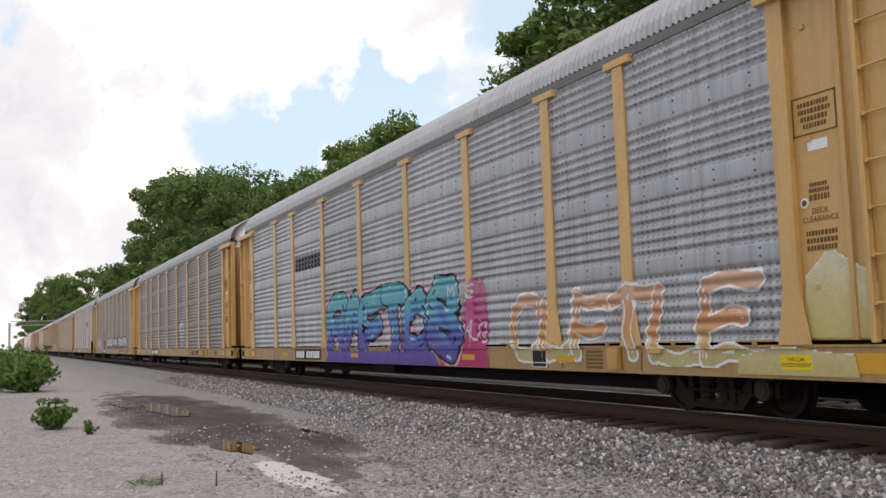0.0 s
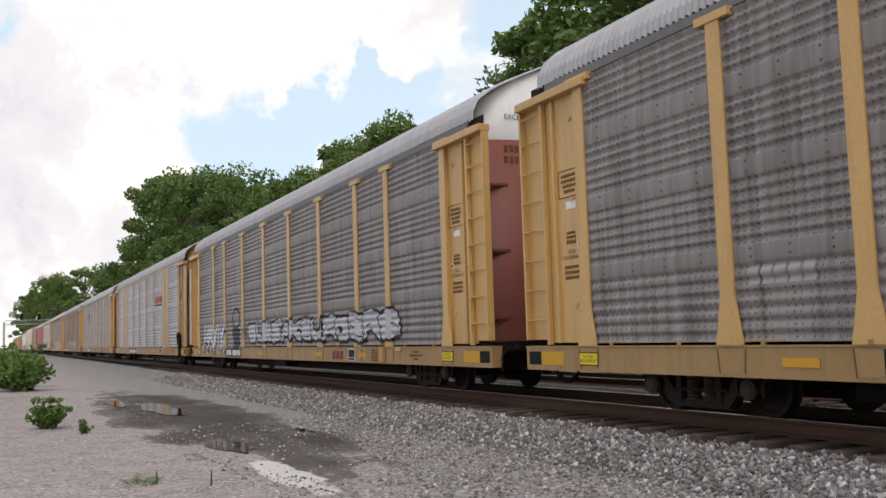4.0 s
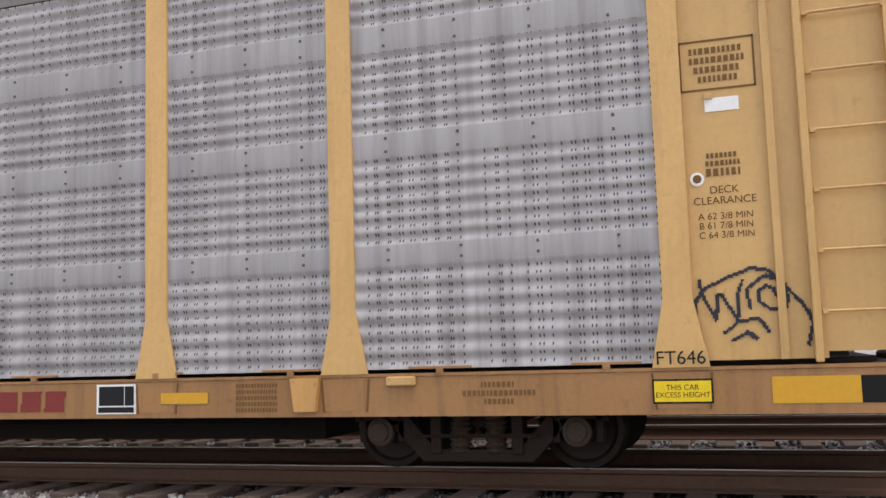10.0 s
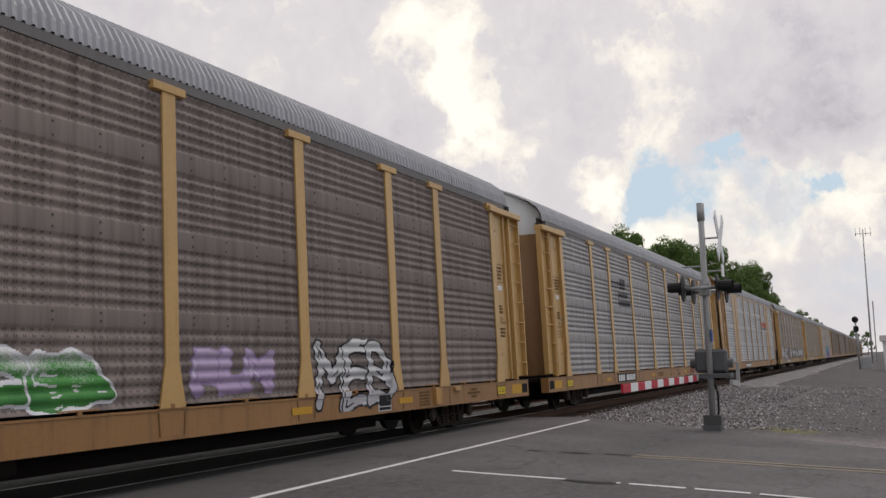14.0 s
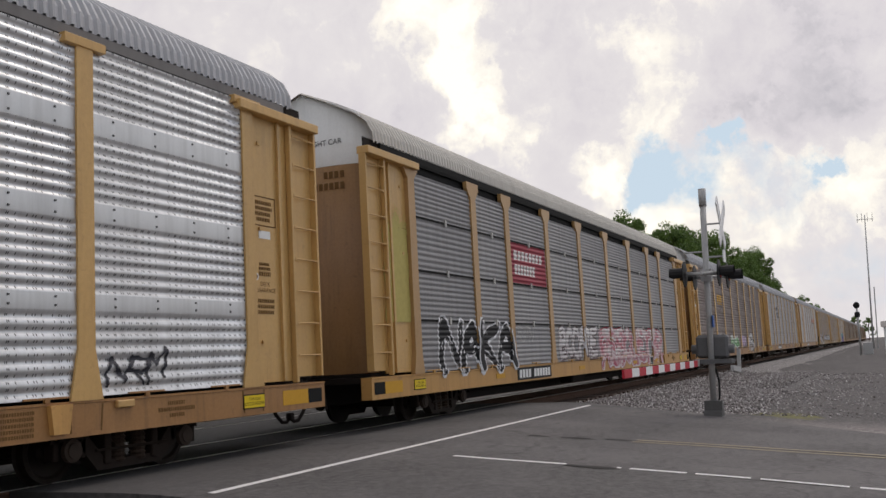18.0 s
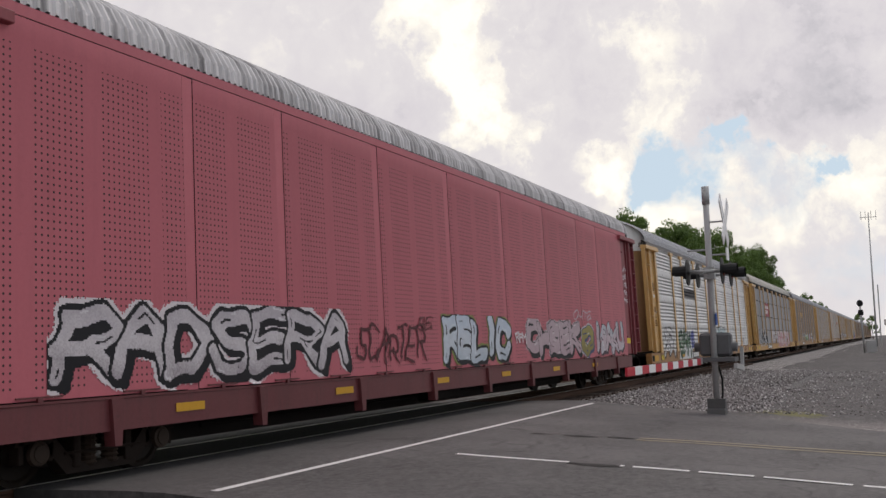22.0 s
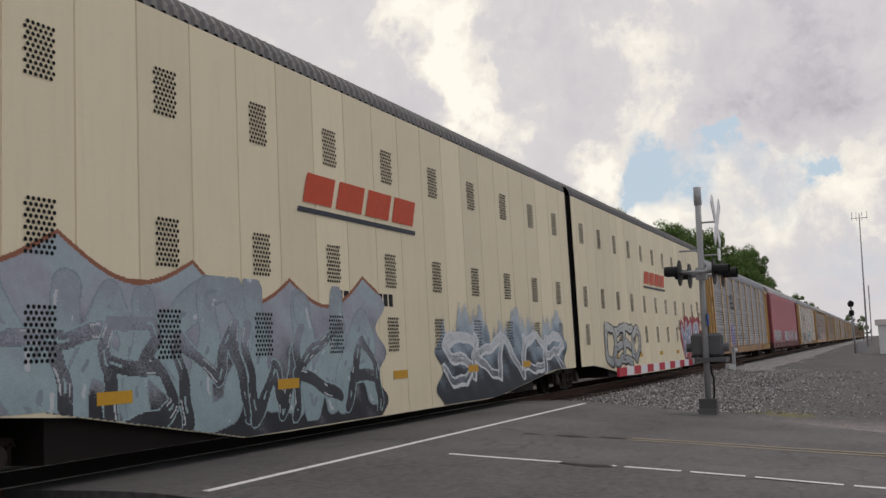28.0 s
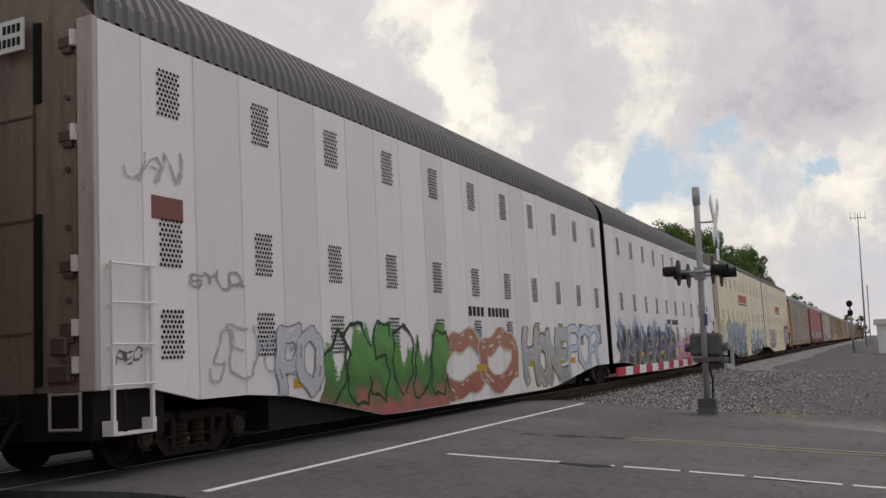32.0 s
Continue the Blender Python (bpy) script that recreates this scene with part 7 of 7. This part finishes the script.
number_bars(car_n, 10.05, -SIDE - 0.001, 2.05, 2.3, 0.20, MARK_BLACK, lean=0.0)
bar_text(car_n, 18.9, 2.9, [(0.6, 0.04), (0.4, 0.06), (0.4, 0.06)], BROWNTEXT, -SIDE - 0.001)
plate(car_n, 20.75, -SIDE - 0.002, 2.15, 0.4, 0.22, BROWN, "patch", "brown primer patch", 0.003)
piece(car_n, "wall", -12.7, -8.2, 0.25, 1.72, "CO", [(0.36, 0.13, 0.09), (0.42, 0.17, 0.12), (0.44, 0.20, 0.14)], (0.60, 0.55, 0.42), 134, "brown-orange bubble graffiti with pale rims", None, 0.155, 0.04, cast=0, wild=0.10, floor=fn)
piece(car_n, "wall", -8.0, -4.2, 0.25, 1.75, "HONE", [(0.30, 0.29, 0.30), (0.42, 0.41, 0.43), (0.50, 0.49, 0.52)], (0.42, 0.40, 0.16), 135, "grey graffiti with olive outlines", K_, 0.13, 0.03, floor=fn, cast=0.04)
piece(car_n, "wall", -4.5, -1.2, 0.5, 1.85, "POR", [(0.50, 0.56, 0.64), (0.62, 0.66, 0.72)], (0.12, 0.16, 0.24), 136, "pale blue bubble graffiti", None, 0.09, 0.025, floor=fn, cast=0)
cloud(car_n, "wall", -16.8, -12.1, 0.2, 1.75, [(0.46, 0.14, 0.13), (0.07, 0.17, 0.05), (0.10, 0.26, 0.06), (0.13, 0.32, 0.09)], 17, "green leafy graffiti shapes", 0.55, floor=fn)
tag(car_n, "wall", -16.8, -12.1, 0.4, 1.8, "OCSOUC", (0.02, 0.05, 0.02), 138, "dark outlines on the green graffiti", 0.028, floor=fn)
tag(car_n, "wall", -19.3, -17.3, 0.95, 1.75, "SEYUM", (0.46, 0.46, 0.50), 137, "pale grey thin sprayed lines", 0.016, floor=fn)
tag(car_n, "wall", -19.7, -18.5, 2.12, 2.42, "SYUD", (0.36, 0.35, 0.38), 141, "grey thin tag", 0.016, floor=fn)
tag(car_n, "wall", -20.9, -20.4, 1.2, 1.45, "PEC", (0.14, 0.14, 0.15), 142, "dark thin tag", 0.010, floor=fn)
piece(car_n, "wall", -17.9, -16.6, 0.60, 1.75, "PO", [(0.50, 0.50, 0.53), (0.56, 0.56, 0.58)], (0.22, 0.22, 0.24), 139, "grey bubble graffiti", None, 0.11, 0.02, floor=fn, cast=0)
number_bars(car_n, -9.87, -SIDE - 0.001, 2.03, 2.35, 0.20, MARK_BLACK, lean=0.0)
plate(car_n, -20.0, -SIDE - 0.002, 3.05, 0.55, 0.28, BROWN, "patch", "brown primer patch", 0.003)
tag(car_n, "wall", -20.8, -19.7, 3.3, 3.8, "JAN", (0.45, 0.42, 0.42), 140, thick=0.012)


bm = bmesh.new()
box(bm, -0.02, 0.0, -0.27, 0.27, -0.19, 0.19)
sign = part("end_sign", bm, MARK_WHITE, car_n, "white board with dark lettering bars", (-258.8 + 237.7 - 0.13, -0.30, 5.05))
bm = bmesh.new()
for z, n in ((0.08, 4), (-0.08, 6)):
    for i in range(n):
        box(bm, -0.026, -0.019, -0.22 + i * 0.075, -0.17 + i * 0.075, z - 0.05, z + 0.05)
tagged(part("end_number", bm, MARK_BLACK, sign), kind="stuff")


# ---- trees ----
def leaf_material(name, a, b):
    m, nt, bs = base_mat(name, 0.6)
    g = node(nt, "ShaderNodeNewGeometry").outputs["Random Per Island"]
    c = mixc(nt, g, a, b)
    oi = node(nt, "ShaderNodeObjectInfo").outputs["Random"]
    c = mixc(nt, mathn(nt, "MULTIPLY", oi, 0.3), c, (0.08, 0.14, 0.03))
    nt.links.new(c, bs.inputs["Base Color"])
    tr = node(nt, "ShaderNodeBsdfTranslucent", {"Color": mixc(nt, 0.5, c, (0.14, 0.22, 0.03))})
    mx = node(nt, "ShaderNodeMixShader", {0: 0.27, 1: bs.outputs[0], 2: tr.outputs[0]})
    nt.links.new(mx.outputs[0], nt.nodes["Material Output"].inputs[0])
    return m


LEAF = leaf_material("green_leaves", (0.058, 0.112, 0.024), (0.150, 0.235, 0.052))
LEAF_PALE = leaf_material("pale_green_leaves", (0.066, 0.122, 0.022), (0.17, 0.26, 0.052))
WEED = leaf_material("weed_leaves", (0.07, 0.14, 0.02), (0.13, 0.22, 0.045))
BARK = plain("grey_brown_bark", (0.10, 0.075, 0.055), 0.9, 0, 0.6, 8)


def leaves(rr, centres, per, size, flat=0.5):
    """Small bent leaf sprays round clump centres: (x, y, z, radius)."""
    c = np.repeat(np.array(centres, float), per, 0)
    n = len(c)
    d = rr.normal(0, 1, (n, 3))
    d /= np.linalg.norm(d, axis=1)[:, None]
    p = c[:, :3] + d * (c[:, 3] * rr.uniform(0.35, 1.05, n) ** 0.6)[:, None] * np.array([1, 1, 0.8])
    u = rr.normal(0, 1, (n, 3)); u /= np.linalg.norm(u, axis=1)[:, None]
    w = np.cross(u, d); w /= np.linalg.norm(w, axis=1)[:, None] + 1e-9
    s = (size * rr.uniform(0.6, 1.4, n))[:, None]
    v = np.stack([p - u * s, p + w * s * 0.55 + d * s * 0.2, p + u * s, p - w * s * 0.55 + d * s * 0.2], 1).reshape(-1, 3)
    f = np.arange(4 * n).reshape(-1, 4)
    return v, f


def leaf_mesh(name, v, f, mat):
    me = bpy.data.meshes.new(name)
    me.from_pydata(v.tolist(), [], f.tolist())
    me.materials.append(mat)
    return me


def tree_parts(seed, height, width, leaf):
    rr = np.random.default_rng(seed)
    bm = bmesh.new()
    base, top = height * 0.03, height * 0.62
    tube(bm, (0, 0, -0.4), (0, 0, height * 0.30), height * 0.018, height * 0.013, 8)
    tube(bm, (0, 0, height * 0.30), (width * 0.04, 0, top), height * 0.013, height * 0.006, 7)
    cl = []
    for i in range(46):
        a, k = rr.uniform(0, 6.28), rr.uniform(0.12, 0.98)
        reach = width * 0.5 * (1 - 0.75 * k ** 2.2) * rr.uniform(0.45, 1.18)
        z = height * (0.18 + 0.76 * k)
        cl.append((reach * math.cos(a), reach * math.sin(a), z, width * rr.uniform(0.048, 0.112)))
        if i % 2 == 0:
            z0 = min(top, z * 0.7)
            tube(bm, (0, 0, z0), (cl[-1][0] * 0.85, cl[-1][1] * 0.85, z), height * 0.005, height * 0.002, 5)
    cl.append((0, 0, height * 0.93, width * 0.13))
    v, f = leaves(rr, cl, 260, height * 0.0100)
    return mesh_of("trunk", bm, BARK), leaf_mesh("crown", v, f, leaf)


TREES = [tree_parts(s, 18.0, w, leaf) for leaf in (LEAF, LEAF_PALE) for s, w in ((1, 12.0), (2, 14.0), (3, 10.5), (4, 13.0))]


def tree(x, y, z, h, k, turn=0.0, wide=1.0):
    t = new("tree")
    s = h / 18.0
    t.matrix_basis = pose(x, y, z, 0, 0, turn) @ Matrix.Diagonal((s * wide, s * wide, s, 1))
    tagged(t, "leafy broad green deciduous tree behind the railroad", "tree", "trees along the railroad")
    link("trunk", TREES[k][0], t)
    link("crown", TREES[k][1], t)


def forest(spots, seed, slim=1.0):
    rr = random.Random(seed)
    for i, (x, y, h) in enumerate(spots):
        # pale leaves: own colour mid-left, haze beyond x -170; none at right, for backlight
        tree(x, y, -0.6, h, rr.randrange(4) + (4 if rr.random() < (0.75 if -80 < x < -50 or x < -170 else 0.0 if x > 60 else 0.25) else 0), rr.uniform(0, 360), slim * rr.uniform(0.85, 1.15))


forest([(-34.5, 22, 15.6), (-30, 21.5, 17.2), (-25.5, 22, 17.5), (-20, 21, 17.5), (-14, 22, 18), (-9, 23, 16), (-4, 22, 14), (3, 24, 15),
        (-51, 21.5, 15.4), (-55.5, 22, 15.6), (-60, 22, 15.2), (-65, 24, 16.8), (-71, 22, 15.4), (-77, 23, 15.8), (-84, 22, 16.4), (-91, 21, 18.2), (-98, 23, 20.6), (-107, 22, 21.8), (-117, 23, 23.6), (-128, 22, 24.8),
        (-139, 23, 26.4), (-150, 25, 29.5), (-161, 24, 29.5), (-176, 26, 17), (-196, 27, 17), (-220, 28, 18), (-255, 30, 22), (-290, 30, 25), (-330, 26, 28), (-345, 19, 26), (-380, 22, 30), (-400, 17, 30), (-425, 20, 30), (-440, 14.5, 26), (-490, 17, 26), (-560, 15, 22),
        (-300, -9, 8), (-330, -12, 11), (-380, -14, 13)], 4)
forest([(81, 20, 14.0), (87, 21, 14.4), (93, 22, 13.2), (100, 20, 15.1), (106, 21, 15.4), (112, 21, 16.2), (120, 22, 16.6), (128, 21, 17.2), (134, 20, 17.8), (142, 22, 16), (150, 21, 15.2), (160, 22, 16.5), (168, 21, 18), (176, 20, 19.2), (184, 21, 18.4), (195, 21, 16.5), (206, 22, 14.5), (225, 22, 14), (250, 22, 14.5), (290, 21, 15), (340, 20, 14), (400, 21, 13),
        (115, -1.5, 3.6), (128, -3.5, 5.5), (160, -4, 7), (420, 6, 10), (470, 12, 12)], 9, 0.8)


def far_wood(name, x0, x1, y, h, seed):
    """A distant wood as one uneven mass of leaf sprays."""
    rr = np.random.default_rng(seed)
    n = 260
    xs = rr.uniform(x0, x1, n)
    cl = [(x, y + rr.uniform(-8, 8), rr.uniform(0.1, 0.8) * h * (0.8 + 0.3 * math.sin(x * 0.06)), h * 0.16) for x in xs]
    v, f = leaves(rr, cl, 70, h * 0.03)
    tagged(new(name, leaf_mesh(name, v, f, LEAF)), "distant dense green wood", "wood", kind="stuff")


far_wood("far_wood", -260, -70, 36, 15, 31)
far_wood("far_wood", -26, 60, 34, 13, 33)
far_wood("far_wood", 60, 420, 34, 10, 32)


# ---- weeds, puddles ----
def weed(x, y, h, w, n, seed, label="bushy bright green weed on the gravel"):
    rr = np.random.default_rng(seed)
    t = thing("weed", label, "weed", (x, y, ground_z(x, y)), group="weeds by the track")
    bm = bmesh.new()
    cl = []
    for i in range(n):
        a, r = rr.uniform(0, 6.28), w * rr.uniform(0.05, 0.5)
        p = (r * math.cos(a), r * math.sin(a), h * rr.uniform(0.35, 1.1))
        tube(bm, (p[0] * 0.2, p[1] * 0.2, -0.05), p, 0.006, 0.003, 4, cap=False)
        for q in (0.35, 0.65, 0.95):
            cl.append((p[0] * q, p[1] * q, p[2] * q, w * 0.085))
    part("stem", bm, WEED, t)
    v, f = leaves(rr, cl, 15, h * 0.10)
    link("leaf_spray", leaf_mesh("leaf_spray", v, f, WEED), t)


weed(-20.2, 0.95, 0.55, 0.9, 22, 11)
weed(-18.6, 1.45, 0.25, 0.4, 8, 12)
weed(-38, 0.9, 1.05, 3.0, 50, 13)
weed(-42, 0.4, 1.2, 3.4, 55, 14)
weed(-52, 0.2, 1.5, 4.0, 55, 15)
weed(-11.5, 1.55, 0.07, 0.7, 20, 16, "low flat patch of grass on the dirt")


def water():
    m, nt, b = base_mat("still_muddy_water", 0.03)
    b.inputs["Base Color"].default_value = (0.045, 0.036, 0.028, 1)
    b.inputs["IOR"].default_value = 1.33
    f = noise_tex(nt, coords(nt), 3.0, 3)
    bump(nt, b, f, 0.02, 0.01)
    return m


WATER = water()


def puddle(x, y, a, b, seed, turn=0.0):
    bm = bmesh.new()
    ring = []
    for i in range(48):
        t = 2 * math.pi * i / 48
        k = 1 + 0.45 * noise.noise((math.cos(t) * 1.6 + seed, math.sin(t) * 1.6, seed)) + 0.15 * noise.noise((math.cos(t) * 5, math.sin(t) * 5 + seed, 1))
        ring.append(bm.verts.new((a * k * math.cos(t), b * k * math.sin(t), 0)))
    bm.faces.new(ring)
    ob = new("puddle", mesh_of("puddle", bm, WATER))
    ob.matrix_basis = pose(x, y, max(ground_z(x + dx, y + dy) for dx in (-0.5 * a, 0, 0.5 * a) for dy in (-0.5 * b, 0, 0.5 * b)) + 0.004, 0, 0, turn)
    tagged(ob, "shallow muddy puddle that mirrors the train and sky", "puddle", "puddles in the hollow", "structure")


puddle(-14.7, 3.25, 0.95, 0.26, 5.0, 0)
puddle(-24.5, 3.7, 2.6, 0.42, 8.0, 0)
puddle(-27.5, 3.0, 1.6, 0.25, 9.0, 0)
puddle(-16.5, 5.0, 0.5, 0.10, 3.0, 0)


def stick(x, y, h, lean):
    bm = bmesh.new()
    tube(bm, (0, 0, -0.03), (lean, 0, h), 0.012, 0.007, 6)
    t = new("stick", mesh_of("stick", bm, BARK))
    t.location = (x, y, ground_z(x, y))
    tagged(t, "short dry stick standing in the dirt", "stick")


stick(-10.9, 2.22, 0.17, 0.01)
stick(-11.4, 1.7, 0.14, -0.02)


# ---- crossing signal ----
GALV = plain("galvanised_pole_steel", (0.42, 0.42, 0.42), 0.5, 0.3, 0.3)
LAMP_BLACK = plain("black_signal_paint", (0.012, 0.012, 0.013), 0.55)
LENS = plain("dark_red_lens", (0.22, 0.02, 0.015), 0.15)
GATE_RED = plain("red_gate_tape", (0.50, 0.03, 0.05), 0.5)
GATE_WHITE = plain("white_gate_tape", (0.78, 0.78, 0.78), 0.5)


def crossing_signal(x, y):
    z = road_z(y) - 0.03
    t = thing("crossing_signal", "grey railroad crossing signal mast with lamps and a lowered gate", "crossing signal", (x, y, z))
    t.matrix_basis = pose(x, y, z, 1.7, 0, 0)        # the mast leans a little
    bm = bmesh.new()
    tube(bm, (0, 0, 0.10), (0, 0, 4.50), 0.060, n=14)
    tube(bm, (0, 0, 4.16), (0, 0, 4.52), 0.075, n=14)
    part("mast", bm, GALV, t)
    bm = bmesh.new()
    prism(bm, [(-0.20, 0.0), (0.20, 0.0), (0.16, 0.10), (0.10, 0.14), (0.09, 0.32), (-0.09, 0.32), (-0.10, 0.14), (-0.16, 0.10)], -0.17, 0.17)
    part("base_casting", bm, plain("dark_base_steel", (0.10, 0.098, 0.097), 0.6), t)
    for s in (-1, 1):
        bm = bmesh.new()
        q = [(-0.60, -0.115), (0.60, -0.115), (0.60, 0.115), (-0.60, 0.115)]
        a = radians(45 * s)
        # crossbuck boards face along the road
        prism(bm, [(u * math.cos(a) - w * math.sin(a), u * math.sin(a) + w * math.cos(a)) for u, w in q], -0.01 - 0.012 * s, 0.01 - 0.012 * s)
        part("crossbuck_board", bm, GATE_WHITE, t, "white crossbuck board", (0, -0.34, 3.80))
    bm = bmesh.new()
    box(bm, -0.14, 0.14, -0.37, -0.35, 3.02, 3.26)
    part("track_count_sign", bm, GATE_WHITE, t, "small white sign below the crossbuck")
    bm = bmesh.new()
    for z in (3.14, 3.80):
        tube(bm, (0, 0, z), (0, -0.36, z), 0.02, n=6)
    tube(bm, (0, 0, 3.25), (0, 0.42, 3.25), 0.02, n=6)
    part("bracket", bm, GALV, t)
    bm = bmesh.new()
    tube(bm, (-0.64, 0, 2.78), (0.64, 0, 2.78), 0.03, n=8)
    box(bm, -0.10, 0.10, -0.10, 0.10, 2.66, 2.90)
    for xx in (-0.54, 0.54):
        tube(bm, (xx, -0.30, 2.78), (xx, 0.30, 2.78), 0.035, n=8)
    part("lamp_arm", bm, GALV, t)
    for xx in (-0.54, 0.54):
        for s in (-1, 1):
            bm = bmesh.new()
            lathe(bm, [(0.0, 0.05), (0.02, 0.255), (0.035, 0.255), (0.05, 0.15)], 20)
            la = part("lamp", bm, LAMP_BLACK, t, "black round backboard with hooded red lamp", (xx, s * 0.30, 2.78))
            la.rotation_euler = (0, 0, math.pi if s < 0 else 0)
            bm = bmesh.new()
            for i in range(9):
                a0, a1 = math.pi * (-0.15 + 1.3 * i / 9), math.pi * (-0.15 + 1.3 * (i + 1) / 9)
                vs = [bm.verts.new((0.135 * math.cos(a), d, 0.135 * math.sin(a))) for a, d in ((a0, 0.04), (a1, 0.04), (a1, 0.31), (a0, 0.31))]
                bm.faces.new(vs)
            part("hood", bm, LAMP_BLACK, la)
            bm = bmesh.new()
            lathe(bm, [(0.036, 0.10), (0.06, 0.105), (0.075, 0.05)], 14)
            part("lens", bm, LENS, la)
    bm = bmesh.new()
    box(bm, 0.07, 0.36, -0.32, 0.30, 1.14, 1.60, bevel=0.05)
    box(bm, -0.12, 0.40, -0.40, 0.38, 1.04, 1.12)
    tube(bm, (0.20, -0.42, 1.32), (0.20, 0.40, 1.32), 0.09, n=12)
    part("gate_mechanism", bm, plain("grey_mechanism_housing", (0.12, 0.12, 0.125), 0.5), t, "grey gate mechanism box")
    bm = bmesh.new()
    prism(bm, [(-0.55, 0.92), (0.42, 0.84), (0.46, 1.30), (0.36, 1.32), (0.34, 0.96), (-0.55, 1.02)], -0.50, -0.44)
    part("counterweight_arm", bm, GALV, t)
    n, x1, x0 = 13, -0.5, -6.15
    arm = link("gate_arm", cached("gate_arm", lambda bm: box(bm, -0.2, 0.0, 0.165, 0.215, 1.00, 1.12), GALV), t, (-0.35, 0, 0), "red and white striped gate arm")
    for i in range(n):
        a, b = x1 + (x0 - x1) * i / n, x1 + (x0 - x1) * (i + 1) / n
        bm = bmesh.new()
        box(bm, b + 0.001, a - 0.001, 0.17, 0.205, 0.995, 1.115)
        part("stripe", bm, GATE_RED if i % 2 == 0 else GATE_WHITE, arm, "", (0.35, 0, 0))
    bm = bmesh.new()
    pipe(bm, [(0.10, -0.05, 0.95), (0.16, -0.1, 0.7), (0.12, -0.1, 0.4), (0.14, -0.05, 0.1)], 0.02)
    part("cable", bm, LAMP_BLACK, t)
    bm = bmesh.new()
    box(bm, -0.09, 0.09, -0.085, -0.07, 1.75, 1.98)
    part("notice", bm, plain("blue_notice", (0.03, 0.10, 0.35), 0.5), t, "small blue notice")
    return t


crossing_signal(19.06, 3.18)


# ---- far fixtures ----
def radio_tower(x, y):
    t = thing("radio_tower", "tall thin grey radio mast with short antennas", "mast", (x, y, -0.6))
    t.matrix_basis = pose(x, y, -0.6, 2.0, 0, 0)
    bm = bmesh.new()
    tube(bm, (0, 0, 0), (0, 0, 19.6), 0.14, 0.07, 8)
    part("pole", bm, GALV, t)
    bm = bmesh.new()
    pipe(bm, [(-0.2, -1.1, 18.9), (-0.2, 1.1, 18.9)], 0.05)
    for yy in (-1.0, -0.35, 0.4, 1.0):
        tube(bm, (-0.2, yy, 18.5), (-0.2, yy, 19.8), 0.04, n=6)
    part("antenna", bm, GALV, t)
    bm = bmesh.new()
    tube(bm, (0.6, -0.6, 0), (0.6, -0.6, 9), 0.09, n=6)
    part("stay", bm, GALV, t)


radio_tower(150, 1.75)


def block_signal(x, y):
    t = thing("block_signal", "black railroad block signal on a grey pole", "signal", (x, y, -0.6))
    bm = bmesh.new()
    tube(bm, (0, 0, 0), (0, 0, 5.2), 0.09, n=8)
    part("pole", bm, GALV, t)
    for z, r in ((4.85, 0.30), (3.95, 0.26)):
        bm = bmesh.new()
        tube(bm, (-0.10, 0, z), (-0.14, 0, z), r, n=16)
        box(bm, -0.10, 0.22, -0.22, 0.22, z - 0.28, z + 0.28, bevel=0.05)
        tube(bm, (-0.14, 0, z + 0.02), (-0.40, 0, z + 0.02), 0.14, n=10)
        part("signal_head", bm, LAMP_BLACK, t, "black round signal head")
    bm = bmesh.new()
    box(bm, -0.3, 0.5, -1.1, -0.2, 0, 1.2, bevel=0.03)
    part("relay_case", bm, GALV, t)
    bm = bmesh.new()
    for k in range(12):
        box(bm, -0.06, -0.02, -0.2, 0.2, 0.4 + 0.3 * k, 0.43 + 0.3 * k)
    part("ladder", bm, GALV, t)


block_signal(100, 2.3)


def signal_bridge(x):
    t = thing("signal_bridge", "pale lattice signal bridge over the tracks", "signal bridge", (x, 0, -0.6))
    bm = bmesh.new()
    for y in (2.0, 18.0):
        box(bm, -0.4, 0.4, y - 0.3, y + 0.3, 0, 9.0)
    part("leg", bm, GALV, t)
    bm = bmesh.new()
    for z in (8.2, 9.4):
        for xx in (-0.5, 0.5):
            tube(bm, (xx, 2, z), (xx, 18, z), 0.09, n=6)
    for i in range(16):
        tube(bm, (-0.5, 2 + i, 8.2), (-0.5, 3 + i, 9.4), 0.05, n=5)
    part("truss", bm, GALV, t)
    for y in (6.5, 11):
        bm = bmesh.new()
        box(bm, -0.3, 0.3, y - 0.4, y + 0.4, 9.4, 11.2)
        part("signal_head", bm, LAMP_BLACK, t)


signal_bridge(-290)


def shed(x, y):
    t = thing("shed", "small white equipment shed with a low roof", "shed", (x, y, -0.5))
    bm = bmesh.new()
    box(bm, -1.5, 1.5, -2, 2, 0, 2.4)
    part("wall", bm, WHITE, t)
    bm = bmesh.new()
    prism(bm, [(-1.7, 2.4), (1.7, 2.4), (0, 2.9)], -2.2, 2.2)
    part("roof", bm, ROOFDARK, t)


shed(88, -1.9)


# ---- motion ----
def train_s(t):
    return -9.88 + 12.013 * (t - 9.0)


def motions():
    for root, at in TRAIN:
        walk(root, [(t, pose(at + train_s(t), TRACK_Y, 0)) for t in (0.0, 8.0, 16.0, 24.0, 32.0)])
    lead, turn = WHEEL_OBJECTS[0], math.degrees(12.013 / 0.355)
    n = int(32 * turn / 75) + 1
    walk(lead, [(32.0 * i / n, pose(0, 0, 0, 0, turn * 32.0 * i / n, 0)) for i in range(n + 1)])
    keys = lead.animation_data
    for w in WHEEL_OBJECTS[1:]:
        w.rotation_mode = "QUATERNION"
        w.animation_data_create()
        w.animation_data.action = keys.action
        w.animation_data.action_slot = keys.action_slot


motions()
